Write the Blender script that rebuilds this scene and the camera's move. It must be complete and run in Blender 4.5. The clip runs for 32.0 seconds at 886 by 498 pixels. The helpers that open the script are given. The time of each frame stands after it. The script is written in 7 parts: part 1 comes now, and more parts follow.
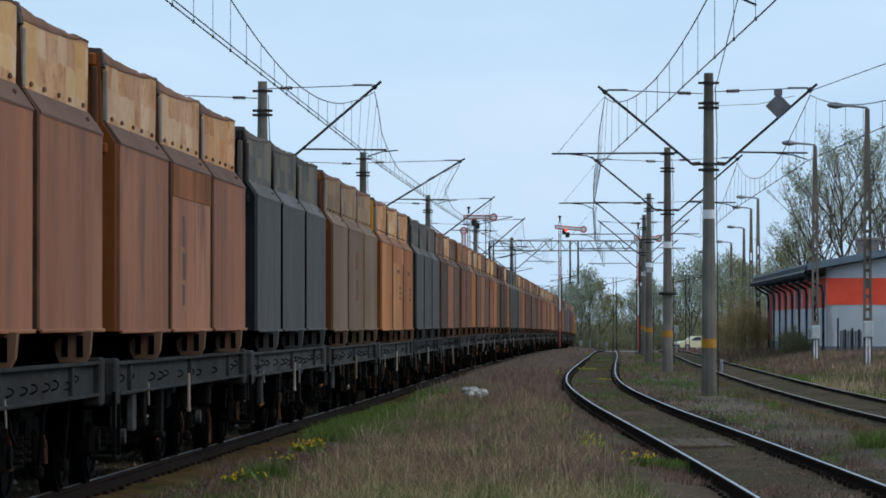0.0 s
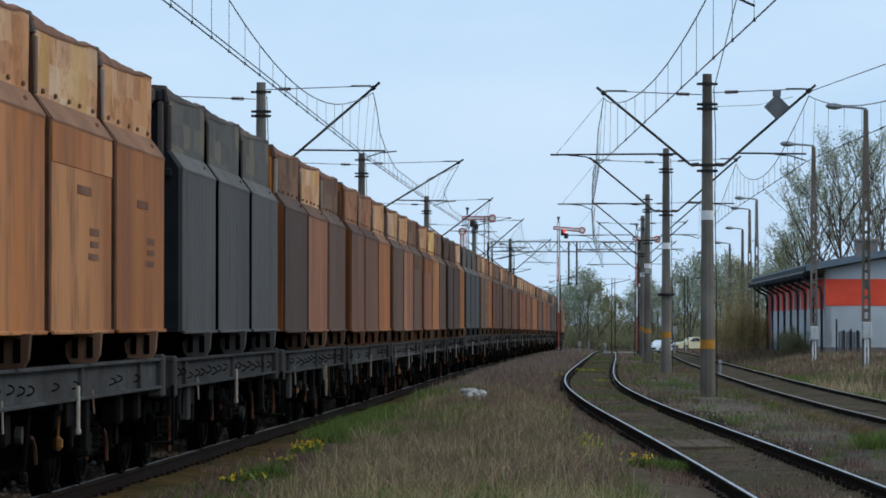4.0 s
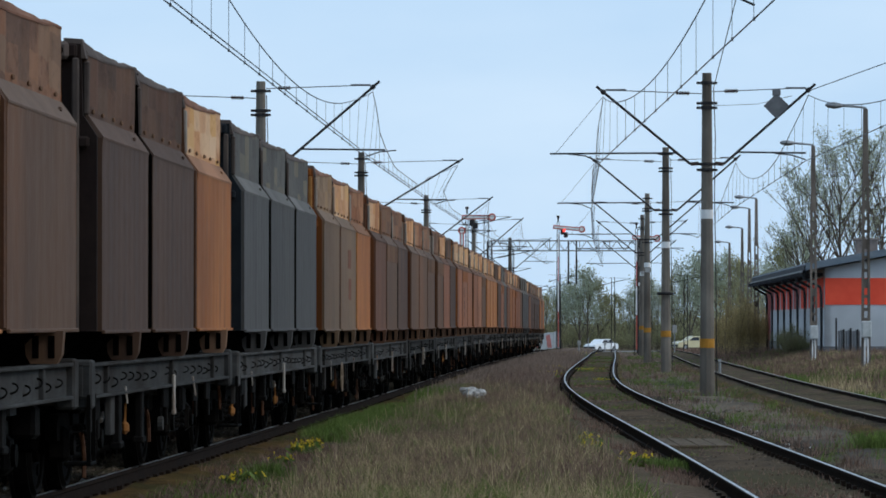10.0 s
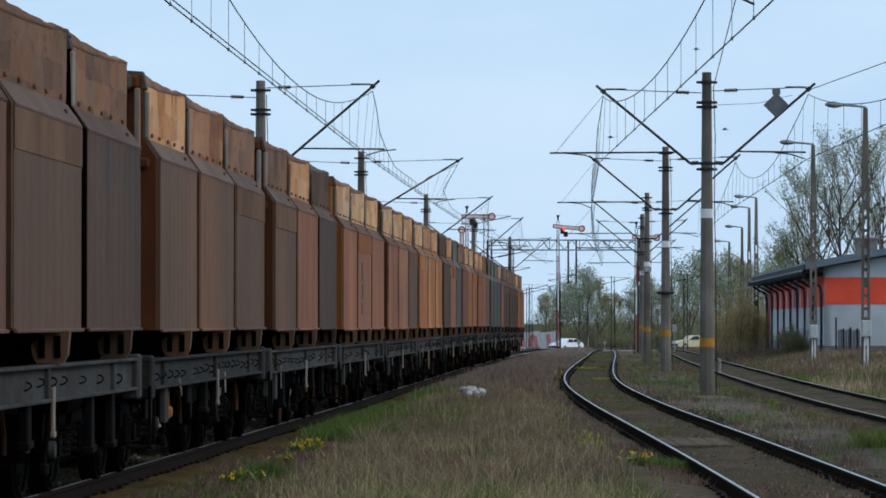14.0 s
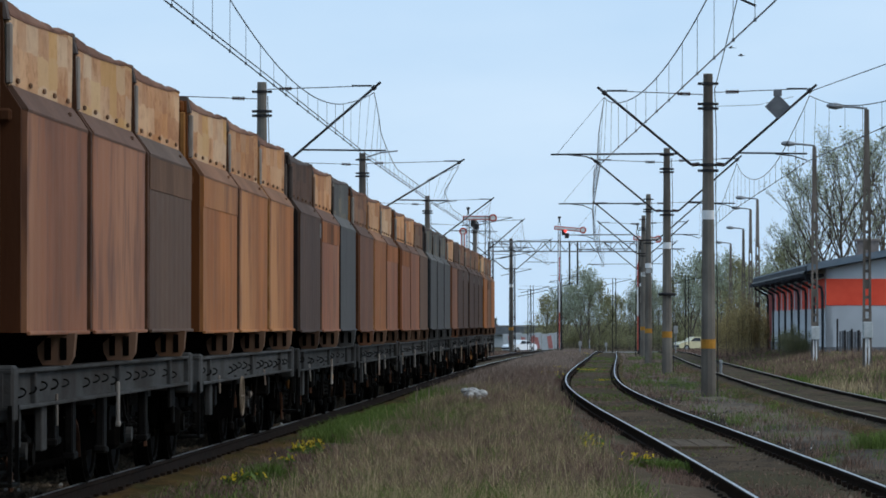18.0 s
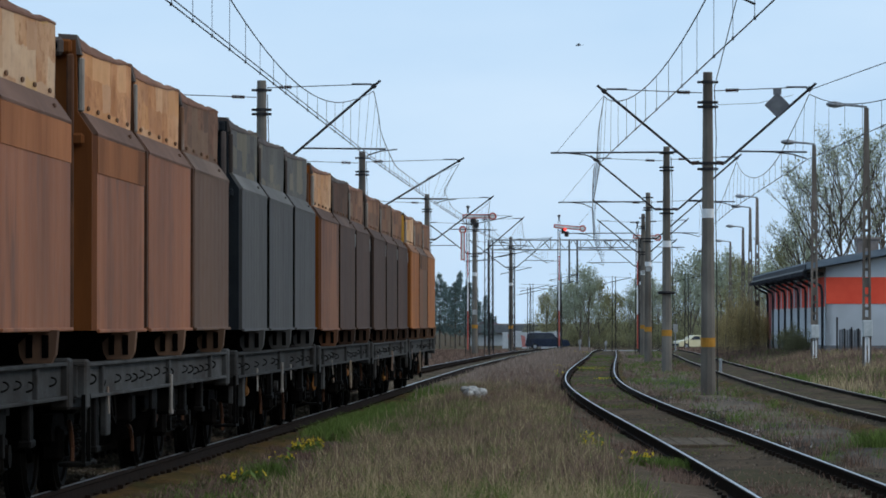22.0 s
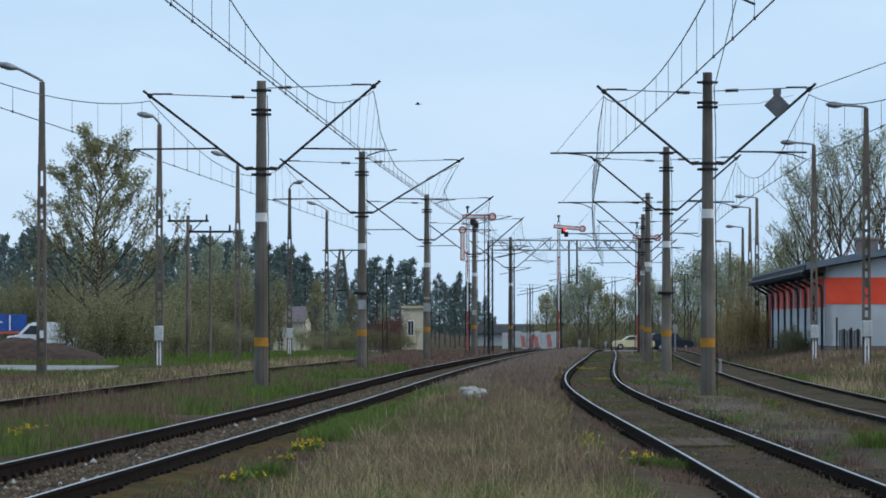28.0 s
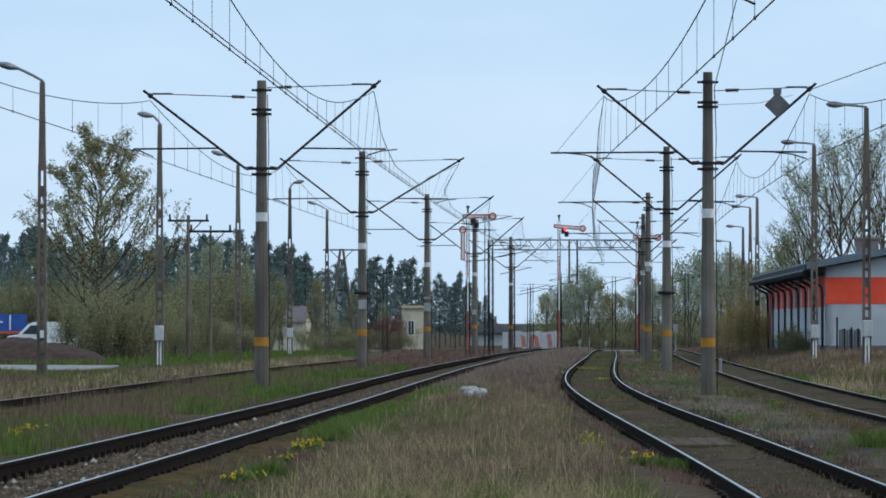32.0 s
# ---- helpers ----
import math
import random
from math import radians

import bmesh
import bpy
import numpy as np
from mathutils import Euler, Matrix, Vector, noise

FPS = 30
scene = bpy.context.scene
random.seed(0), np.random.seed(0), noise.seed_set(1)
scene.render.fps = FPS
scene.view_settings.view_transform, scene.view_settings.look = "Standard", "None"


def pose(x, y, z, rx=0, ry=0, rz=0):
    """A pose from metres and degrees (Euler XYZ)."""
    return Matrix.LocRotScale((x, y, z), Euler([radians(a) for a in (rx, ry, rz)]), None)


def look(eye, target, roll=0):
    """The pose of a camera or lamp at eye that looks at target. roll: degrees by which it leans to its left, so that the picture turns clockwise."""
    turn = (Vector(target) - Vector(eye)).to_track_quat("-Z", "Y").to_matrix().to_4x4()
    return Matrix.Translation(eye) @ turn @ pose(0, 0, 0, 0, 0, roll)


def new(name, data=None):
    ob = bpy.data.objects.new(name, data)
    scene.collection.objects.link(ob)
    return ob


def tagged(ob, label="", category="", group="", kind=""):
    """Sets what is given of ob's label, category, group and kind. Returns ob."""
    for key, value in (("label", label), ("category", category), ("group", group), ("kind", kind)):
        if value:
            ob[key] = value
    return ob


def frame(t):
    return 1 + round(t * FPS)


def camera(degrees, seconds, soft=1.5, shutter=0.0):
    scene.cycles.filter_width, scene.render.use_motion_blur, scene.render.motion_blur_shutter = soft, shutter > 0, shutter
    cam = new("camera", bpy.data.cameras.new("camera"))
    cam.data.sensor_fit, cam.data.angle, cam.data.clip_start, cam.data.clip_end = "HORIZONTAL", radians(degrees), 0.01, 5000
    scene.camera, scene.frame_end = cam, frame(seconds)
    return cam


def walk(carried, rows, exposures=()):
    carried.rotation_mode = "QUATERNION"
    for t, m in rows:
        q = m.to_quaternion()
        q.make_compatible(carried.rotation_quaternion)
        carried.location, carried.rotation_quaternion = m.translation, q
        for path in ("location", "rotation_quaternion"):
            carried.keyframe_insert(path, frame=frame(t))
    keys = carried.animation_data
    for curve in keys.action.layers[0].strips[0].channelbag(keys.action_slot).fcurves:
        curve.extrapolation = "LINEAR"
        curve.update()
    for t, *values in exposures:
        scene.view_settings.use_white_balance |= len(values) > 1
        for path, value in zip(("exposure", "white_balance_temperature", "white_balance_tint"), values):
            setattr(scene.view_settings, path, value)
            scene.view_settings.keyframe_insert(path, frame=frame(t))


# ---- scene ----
LENS = 12.9


def path_rows():
    return [
    (0, pose(0, 0, 1.58, 91.0453, 0, 0.0125)),
    (0.5, pose(0, 0, 1.58, 91.0327, 0, 0.0000)),
    (1, pose(0, 0, 1.58, 91.0369, 0, 0.0000)),
    (1.5, pose(0, 0, 1.58, 91.0327, 0, 0.0000)),
    (2, pose(0, 0, 1.58, 91.0473, 0, 0.0125)),
    (2.5, pose(0, 0, 1.58, 91.0453, 0, 0.0000)),
    (3, pose(0, 0, 1.58, 91.0473, 0, 0.0065)),
    (3.5, pose(0, 0, 1.58, 91.0581, 0, 0.0000)),
    (5.5, pose(0, 0, 1.58, 91.0601, 0, -0.0169)),
    (6, pose(0, 0, 1.58, 91.0581, 0, -0.0169)),
    (6.5, pose(0, 0, 1.58, 91.0453, 0, -0.0041)),
    (7, pose(0, 0, 1.58, 91.0453, 0, 0.0000)),
    (7.5, pose(0, 0, 1.58, 91.0451, 0, -0.0127)),
    (8, pose(0, 0, 1.58, 91.0432, 0, -0.0127)),
    (8.5, pose(0, 0, 1.58, 91.0410, 0, -0.0168)),
    (9, pose(0, 0, 1.58, 91.0453, 0, -0.0125)),
    (9.5, pose(0, 0, 1.58, 91.0348, 0, -0.0169)),
    (10, pose(0, 0, 1.58, 91.0453, 0, -0.0125)),
    (10.5, pose(0, 0, 1.58, 91.0453, 0, -0.0125)),
    (11, pose(0, 0, 1.58, 91.0389, 0, -0.0125)),
    (11.5, pose(0, 0, 1.58, 91.0473, 0, -0.0125)),
    (12, pose(0, 0, 1.58, 91.0451, 0, -0.0125)),
    (12.5, pose(0, 0, 1.58, 91.0369, 0, -0.0125)),
    (13, pose(0, 0, 1.58, 91.0286, 0, -0.0212)),
    (13.5, pose(0, 0, 1.58, 91.0410, 0, -0.0125)),
    (14, pose(0, 0, 1.58, 91.0348, 0, -0.0147)),
    (14.5, pose(0, 0, 1.58, 91.0327, 0, -0.0125)),
    (16.5, pose(0, 0, 1.58, 91.0348, 0, -0.0253)),
    (17, pose(0, 0, 1.58, 91.0327, 0, -0.0062)),
    (17.5, pose(0, 0, 1.58, 91.0453, 0, 0.0000)),
    (18, pose(0, 0, 1.58, 91.0559, 0, 0.0044)),
    (18.5, pose(0, 0, 1.58, 91.0453, 0, 0.0000)),
    (19, pose(0, 0, 1.58, 91.0265, 0, 0.0127)),
    (19.5, pose(0, 0, 1.58, 91.0453, 0, 0.0253)),
    (20, pose(0, 0, 1.58, 91.0453, 0, 0.0127)),
    (20.5, pose(0, 0, 1.58, 91.0581, 0, 0.0253)),
    (21, pose(0, 0, 1.58, 91.0494, 0, 0.0000)),
    (21.5, pose(0, 0, 1.58, 91.0473, 0, 0.0000)),
    (22, pose(0, 0, 1.58, 91.0327, 0, 0.0000)),
    (22.5, pose(0, 0, 1.58, 91.0286, 0, -0.0125)),
    (23, pose(0, 0, 1.58, 91.0327, 0, 0.0125)),
    (23.5, pose(0, 0, 1.58, 91.0327, 0, 0.0000)),
    (24, pose(0, 0, 1.58, 91.0410, 0, 0.0000)),
    (24.5, pose(0, 0, 1.58, 91.0245, 0, -0.0125)),
    (25, pose(0, 0, 1.58, 91.0204, 0, -0.0083)),
    (25.5, pose(0, 0, 1.58, 91.0307, 0, 0.0065)),
    (27.5, pose(0, 0, 1.58, 91.0581, 0, 0.0127)),
    (28, pose(0, 0, 1.58, 91.0369, 0, -0.0041)),
    (28.5, pose(0, 0, 1.58, 91.0307, 0, 0.0000)),
    (29, pose(0, 0, 1.58, 91.0327, 0, -0.0021)),
    (29.5, pose(0, 0, 1.58, 91.0307, 0, -0.0125)),
    (30, pose(0, 0, 1.58, 91.0327, 0, 0.0000)),
    (30.5, pose(0, 0, 1.58, 91.0307, 0, 0.0021)),
    (31, pose(0, 0, 1.58, 91.0369, 0, 0.0000)),
    (31.5, pose(0, 0, 1.58, 91.0348, 0, 0.0000)),
    (32, pose(0, 0, 1.58, 91.0327, 0, 0.0000)),
    ]


cam = camera(LENS, 32.0, soft=1.72)
walk(cam, path_rows())

# ---- light ----
world = bpy.data.worlds.new("overcast_sky")
scene.world = world
world.use_nodes = True
wn, wl = world.node_tree.nodes, world.node_tree.links
wn.clear()
w_out = wn.new("ShaderNodeOutputWorld")
w_bg = wn.new("ShaderNodeBackground")
w_sky = wn.new("ShaderNodeTexSky")
w_sky.sky_type = "NISHITA"
w_sky.sun_disc = False
w_sky.sun_elevation = radians(38)
w_sky.sun_rotation = radians(112)
w_sky.air_density = 1.0
w_sky.dust_density = 2.0
w_coord = wn.new("ShaderNodeTexCoord")
w_map = wn.new("ShaderNodeMapping")
w_map.inputs["Scale"].default_value = (5, 5, 16)
w_noise = wn.new("ShaderNodeTexNoise")
w_noise.inputs["Scale"].default_value = 1.3
w_noise.inputs["Detail"].default_value = 5
w_ramp = wn.new("ShaderNodeValToRGB")
w_ramp.color_ramp.elements[0].position = 0.36
w_ramp.color_ramp.elements[0].color = (5.35, 7.50, 10.0, 1)
w_ramp.color_ramp.elements[1].position = 0.72
w_ramp.color_ramp.elements[1].color = (6.55, 8.45, 10.55, 1)
w_mix = wn.new("ShaderNodeMix")
w_mix.data_type = "RGBA"
w_mix.inputs[0].default_value = 0.92
w_bg.inputs["Strength"].default_value = 0.1
wl.new(w_coord.outputs["Generated"], w_map.inputs["Vector"])
wl.new(w_map.outputs["Vector"], w_noise.inputs["Vector"])
wl.new(w_noise.outputs["Fac"], w_ramp.inputs["Fac"])
wl.new(w_sky.outputs["Color"], w_mix.inputs[6])
wl.new(w_ramp.outputs["Color"], w_mix.inputs[7])
wl.new(w_mix.outputs[2], w_bg.inputs["Color"])
wl.new(w_bg.outputs["Background"], w_out.inputs["Surface"])

sun = new("sun", bpy.data.lights.new("sun", "SUN"))
sun.data.energy = 1.15
sun.data.angle = radians(25)
sun.data.color = (1.0, 0.93, 0.84)
sun.matrix_world = look((95, -38, 80), (0, 0, 0))
scene.view_settings.exposure = 0.0

# ---- materials ----


def paint(name, c1, c2, scale=4.0, rough=0.7, metal=0.0, bump=0.2, stretch=(1, 1, 1), stain=None, stain_at=0.6,
          vary=0.0, c3=None, fine=22.0, coord="Object", island=0.0, spec=0.22, speck=None, block=None, grain=6.0):
    """A surface of two mottled colours, a third in stains, with fine relief."""
    m = bpy.data.materials.new(name)
    m.use_nodes = True
    n, l = m.node_tree.nodes, m.node_tree.links
    b = n["Principled BSDF"]
    tc = n.new("ShaderNodeTexCoord")
    mp = n.new("ShaderNodeMapping")
    mp.inputs["Scale"].default_value = stretch
    l.new(tc.outputs[coord], mp.inputs["Vector"])
    oi = n.new("ShaderNodeObjectInfo")
    add = n.new("ShaderNodeVectorMath")
    add.operation = "MULTIPLY_ADD"
    l.new(oi.outputs["Random"], add.inputs[0])
    add.inputs[1].default_value = (37.0, 91.0, 53.0)
    l.new(mp.outputs["Vector"], add.inputs[2])
    n1 = n.new("ShaderNodeTexNoise")
    n1.inputs["Scale"].default_value = scale
    n1.inputs["Detail"].default_value = grain
    n1.inputs["Roughness"].default_value = 0.62 if grain > 4 else 0.5
    l.new(add.outputs[0], n1.inputs["Vector"])
    r1 = n.new("ShaderNodeValToRGB")
    r1.color_ramp.elements[0].position = 0.34
    r1.color_ramp.elements[1].position = 0.66
    r1.color_ramp.elements[0].color = (*c1, 1)
    r1.color_ramp.elements[1].color = (*c2, 1)
    l.new(n1.outputs["Fac"], r1.inputs["Fac"])
    col = r1.outputs["Color"]
    if stain:
        n2 = n.new("ShaderNodeTexNoise")
        n2.inputs["Scale"].default_value = scale * 0.31
        n2.inputs["Detail"].default_value = 5
        off = n.new("ShaderNodeVectorMath")
        off.inputs[1].default_value = (13.7, 5.1, 8.3)
        l.new(add.outputs[0], off.inputs[0])
        l.new(off.outputs[0], n2.inputs["Vector"])
        r2 = n.new("ShaderNodeValToRGB")
        r2.color_ramp.elements[0].position = stain_at - 0.08
        r2.color_ramp.elements[1].position = stain_at + 0.08
        l.new(n2.outputs["Fac"], r2.inputs["Fac"])
        mx = n.new("ShaderNodeMix")
        mx.data_type = "RGBA"
        l.new(r2.outputs["Color"], mx.inputs[0])
        l.new(col, mx.inputs[6])
        mx.inputs[7].default_value = (*stain, 1)
        col = mx.outputs[2]
    if speck:
        n4 = n.new("ShaderNodeTexNoise")
        n4.inputs["Scale"].default_value = scale * (3.4 if grain > 4 else 2.2)
        n4.inputs["Detail"].default_value = grain
        n4.inputs["Roughness"].default_value = 0.7
        l.new(add.outputs[0], n4.inputs["Vector"])
        r4 = n.new("ShaderNodeValToRGB")
        r4.color_ramp.elements[0].position = 0.50
        r4.color_ramp.elements[1].position = 0.68
        l.new(n4.outputs["Fac"], r4.inputs["Fac"])
        m4 = n.new("ShaderNodeMix")
        m4.data_type = "RGBA"
        l.new(r4.outputs["Color"], m4.inputs[0])
        l.new(col, m4.inputs[6])
        m4.inputs[7].default_value = (*speck, 1)
        col = m4.outputs[2]
    if block:
        # weathered rectangles of other paint, with ragged edges
        wob = n.new("ShaderNodeTexNoise")
        wob.inputs["Scale"].default_value = 3.0
        wob.inputs["Detail"].default_value = 4
        l.new(tc.outputs[coord], wob.inputs["Vector"])
        wadd = n.new("ShaderNodeVectorMath")
        wadd.operation = "MULTIPLY_ADD"
        l.new(wob.outputs["Color"], wadd.inputs[0])
        wadd.inputs[1].default_value = (0.0, 0.22, 0.10)
        l.new(tc.outputs[coord], wadd.inputs[2])
        bm = n.new("ShaderNodeMapping")
        bm.inputs["Scale"].default_value = (0.001, 1.85, 4.3)
        l.new(wadd.outputs[0], bm.inputs["Vector"])
        badd = n.new("ShaderNodeVectorMath")
        badd.operation = "MULTIPLY_ADD"
        l.new(oi.outputs["Random"], badd.inputs[0])
        badd.inputs[1].default_value = (0.0, 71.0, 0.0)
        l.new(bm.outputs["Vector"], badd.inputs[2])
        cell = n.new("ShaderNodeTexVoronoi")
        cell.distance = "CHEBYCHEV"
        cell.inputs["Scale"].default_value = 1.0
        cell.inputs["Randomness"].default_value = 0.22
        l.new(badd.outputs[0], cell.inputs["Vector"])
        sep = n.new("ShaderNodeSeparateColor")
        l.new(cell.outputs["Color"], sep.inputs[0])
        for ch, lo, hi, tone in ((0, 0.45, 0.75, block[0]), (1, 0.60, 0.85, block[1]), (2, 0.65, 0.85, block[2])):
            mr5 = n.new("ShaderNodeMapRange")
            mr5.inputs["From Min"].default_value = lo
            mr5.inputs["From Max"].default_value = hi
            mr5.inputs["To Max"].default_value = 0.48
            l.new(sep.outputs[ch], mr5.inputs["Value"])
            m5 = n.new("ShaderNodeMix")
            m5.data_type = "RGBA"
            l.new(mr5.outputs["Result"], m5.inputs[0])
            l.new(col, m5.inputs[6])
            m5.inputs[7].default_value = (*tone, 1)
            col = m5.outputs[2]
    if vary or island:
        hs = n.new("ShaderNodeHueSaturation")
        mr = n.new("ShaderNodeMapRange")
        v = vary or island
        mr.inputs["To Min"].default_value = 1 - v
        mr.inputs["To Max"].default_value = 1 + v
        if island:
            geo = n.new("ShaderNodeNewGeometry")
            l.new(geo.outputs["Random Per Island"], mr.inputs["Value"])
        else:
            l.new(oi.outputs["Random"], mr.inputs["Value"])
        l.new(mr.outputs["Result"], hs.inputs["Value"])
        l.new(col, hs.inputs["Color"])
        col = hs.outputs["Color"]
    l.new(col, b.inputs["Base Color"])
    n3 = n.new("ShaderNodeTexNoise")
    n3.inputs["Scale"].default_value = fine
    n3.inputs["Detail"].default_value = 4
    l.new(add.outputs[0], n3.inputs["Vector"])
    bp = n.new("ShaderNodeBump")
    bp.inputs["Strength"].default_value = bump
    bp.inputs["Distance"].default_value = 0.02
    l.new(n3.outputs["Fac"], bp.inputs["Height"])
    l.new(bp.outputs["Normal"], b.inputs["Normal"])
    rr = n.new("ShaderNodeMapRange")
    rr.inputs["To Min"].default_value = max(0.05, rough - 0.12)
    rr.inputs["To Max"].default_value = min(1.0, rough + 0.12)
    l.new(n3.outputs["Fac"], rr.inputs["Value"])
    l.new(rr.outputs["Result"], b.inputs["Roughness"])
    b.inputs["Metallic"].default_value = metal
    b.inputs["Specular IOR Level"].default_value = spec
    return m


STREAK = (1.0, 0.75, 0.22)
M = {}
BODY_PAINT = {  # two mottled tones, streak and speckle
    "rust": ("rusty_red_paint", (0.195, 0.077, 0.039), (0.312, 0.119, 0.056), (0.363, 0.163, 0.084), (0.163, 0.073, 0.044)),
    "russet": ("russet_brown_paint", (0.112, 0.049, 0.028), (0.180, 0.076, 0.039), (0.228, 0.100, 0.052), (0.095, 0.049, 0.032)),
    "orange": ("rusty_orange_paint", (0.230, 0.080, 0.023), (0.385, 0.140, 0.037), (0.45, 0.200, 0.074), (0.22, 0.086, 0.032)),
    "brown": ("dusty_brown_paint", (0.090, 0.050, 0.031), (0.125, 0.069, 0.040), (0.172, 0.079, 0.039), (0.111, 0.058, 0.033)),
    "dark": ("dark_maroon_paint", (0.057, 0.031, 0.020), (0.075, 0.041, 0.026), (0.092, 0.049, 0.030), (0.054, 0.032, 0.023)),
    "grey": ("slate_grey_paint", (0.060, 0.056, 0.053), (0.076, 0.071, 0.067), (0.092, 0.084, 0.076), (0.057, 0.052, 0.048)),
    "tan": ("khaki_tan_paint", (0.131, 0.081, 0.049), (0.171, 0.105, 0.063), (0.207, 0.133, 0.077), (0.117, 0.077, 0.049)),
}
for key, (nm, c1, c2, st, sp) in BODY_PAINT.items():
    M[key] = paint(nm, c1, c2, 1.1, 0.66, 0, 0.10, STREAK, st, 0.60, 0.12, spec=0.12, speck=sp, grain=3.0)
BLOTCH = (1.0, 0.9, 1.3)
BOARD = {  # dark and light ground colour, stain, three tones of the weathered rectangles
    "rust": ((0.170, 0.068, 0.036), (0.340, 0.145, 0.072), (0.38, 0.185, 0.10), ((0.40, 0.225, 0.13), (0.15, 0.080, 0.055), (0.40, 0.18, 0.09))),
    "orange": ((0.340, 0.145, 0.060), (0.540, 0.265, 0.125), (0.60, 0.36, 0.20), ((0.62, 0.40, 0.24), (0.34, 0.165, 0.09), (0.56, 0.275, 0.11))),
    "brown": ((0.115, 0.063, 0.043), (0.195, 0.108, 0.070), (0.25, 0.13, 0.08), ((0.22, 0.145, 0.095), (0.085, 0.056, 0.045), (0.26, 0.12, 0.065))),
    "dark": ((0.068, 0.040, 0.030), (0.110, 0.063, 0.045), (0.13, 0.074, 0.050), ((0.120, 0.080, 0.056), (0.052, 0.040, 0.034), (0.13, 0.068, 0.044))),
    "grey": ((0.086, 0.083, 0.078), (0.116, 0.112, 0.106), (0.13, 0.122, 0.108), ((0.115, 0.111, 0.104), (0.082, 0.079, 0.074), (0.22, 0.185, 0.125))),
    "tan": ((0.190, 0.122, 0.080), (0.275, 0.182, 0.120), (0.34, 0.23, 0.15), ((0.33, 0.235, 0.15), (0.14, 0.096, 0.066), (0.31, 0.18, 0.08))),
    "pale": ((0.380, 0.180, 0.085), (0.580, 0.320, 0.165), (0.64, 0.43, 0.27), ((0.66, 0.50, 0.34), (0.42, 0.24, 0.14), (0.58, 0.34, 0.11))),
    "yellow": ((0.54, 0.285, 0.080), (0.74, 0.44, 0.165), (0.74, 0.55, 0.30), ((0.78, 0.58, 0.32), (0.56, 0.27, 0.07), (0.74, 0.47, 0.16))),
}
for key, (c1, c2, st, tones) in BOARD.items():
    M["x_" + key] = paint("weathered_" + key + "_board", c1, c2, 1.6, 0.8, 0, 0.2, BLOTCH, st, 0.58, 0.12, spec=0.06, speck=tuple(v * 0.8 for v in c1), block=tones)
M["yellow"] = paint("old_yellow_paint", (0.40, 0.20, 0.030), (0.55, 0.31, 0.055), 2.5, 0.75, 0, 0.15, STREAK, (0.34, 0.13, 0.045), 0.6, 0.12, spec=0.06)
M["brown2"] = paint("mottled_brown_paint", (0.125, 0.070, 0.045), (0.20, 0.115, 0.072), 2.2, 0.8, 0, 0.15, STREAK, (0.08, 0.045, 0.03), 0.6, 0.15, spec=0.06)
M["rust2"] = paint("mottled_rust_paint", (0.205, 0.080, 0.035), (0.33, 0.130, 0.056), 2.2, 0.8, 0, 0.15, STREAK, (0.09, 0.04, 0.022), 0.6, 0.15, spec=0.06)
DUST = {"russet": (0.092, 0.056, 0.042), "rust": (0.120, 0.068, 0.048), "orange": (0.215, 0.110, 0.064), "brown": (0.112, 0.076, 0.058), "dark": (0.082, 0.053, 0.041), "grey": (0.108, 0.103, 0.097),
        "tan": (0.165, 0.114, 0.082)}
for key, c in DUST.items():
    M["dust_" + key] = paint("dusty_" + key + "_shoulder", tuple(v * 0.86 for v in c), tuple(v * 1.16 for v in c), 1.8, 0.85, 0, 0.15, (1, 0.8, 1),
                             tuple(v * 1.35 for v in c), 0.6, 0.12, spec=0.12)
M["rim"] = paint("rusty_rim_strip", (0.105, 0.052, 0.034), (0.190, 0.094, 0.060), 1.8, 0.8, 0, 0.2, (1, 0.7, 1), (0.24, 0.13, 0.085), 0.62, 0.16, spec=0.06)
M["rim_dark"] = paint("sooty_rim_strip", (0.060, 0.048, 0.043), (0.100, 0.078, 0.068), 1.8, 0.8, 0, 0.2, (1, 0.7, 1), (0.13, 0.10, 0.08), 0.62, 0.16, spec=0.06)
M["bare_steel"] = paint("bleached_bare_steel", (0.20, 0.175, 0.150), (0.33, 0.29, 0.25), 4.0, 0.7, 0.1, 0.15, (1, 1, 0.5), (0.17, 0.085, 0.045), 0.58, 0.2)
M["plate_dull"] = paint("dull_data_plate", (0.155, 0.145, 0.135), (0.215, 0.20, 0.185), 5, 0.7, 0, 0.1)
M["red_mark"] = paint("faded_red_marking", (0.160, 0.068, 0.046), (0.215, 0.094, 0.058), 2.0, 0.8, 0, 0.1, (1, 1, 1), (0.165, 0.10, 0.065), 0.52, spec=0.06)
M["lug"] = paint("sooty_lug", (0.125, 0.075, 0.050), (0.205, 0.122, 0.078), 5, 0.9, spec=0.05)
M["chassis"] = paint("grey_chassis_paint", (0.035, 0.0350, 0.0345), (0.064, 0.063, 0.061), 2.2, 0.85, 0, 0.3, (1, 1.2, 1.6),
                     (0.030, 0.026, 0.023), 0.58, 0.3, spec=0.05, speck=(0.042, 0.039, 0.036))
# Near-black running gear and hangers: shade under the wagons put into their colour.
M["running"] = paint("shade_black_steel", (0.002, 0.002, 0.002), (0.007, 0.006, 0.005), 5.0, 0.8, 0.0, 0.3, spec=0.03)
M["leg"] = paint("shade_dark_hanger_steel", (0.003, 0.0028, 0.0025), (0.010, 0.009, 0.008), 4.0, 0.85, 0, 0.3, spec=0.04)
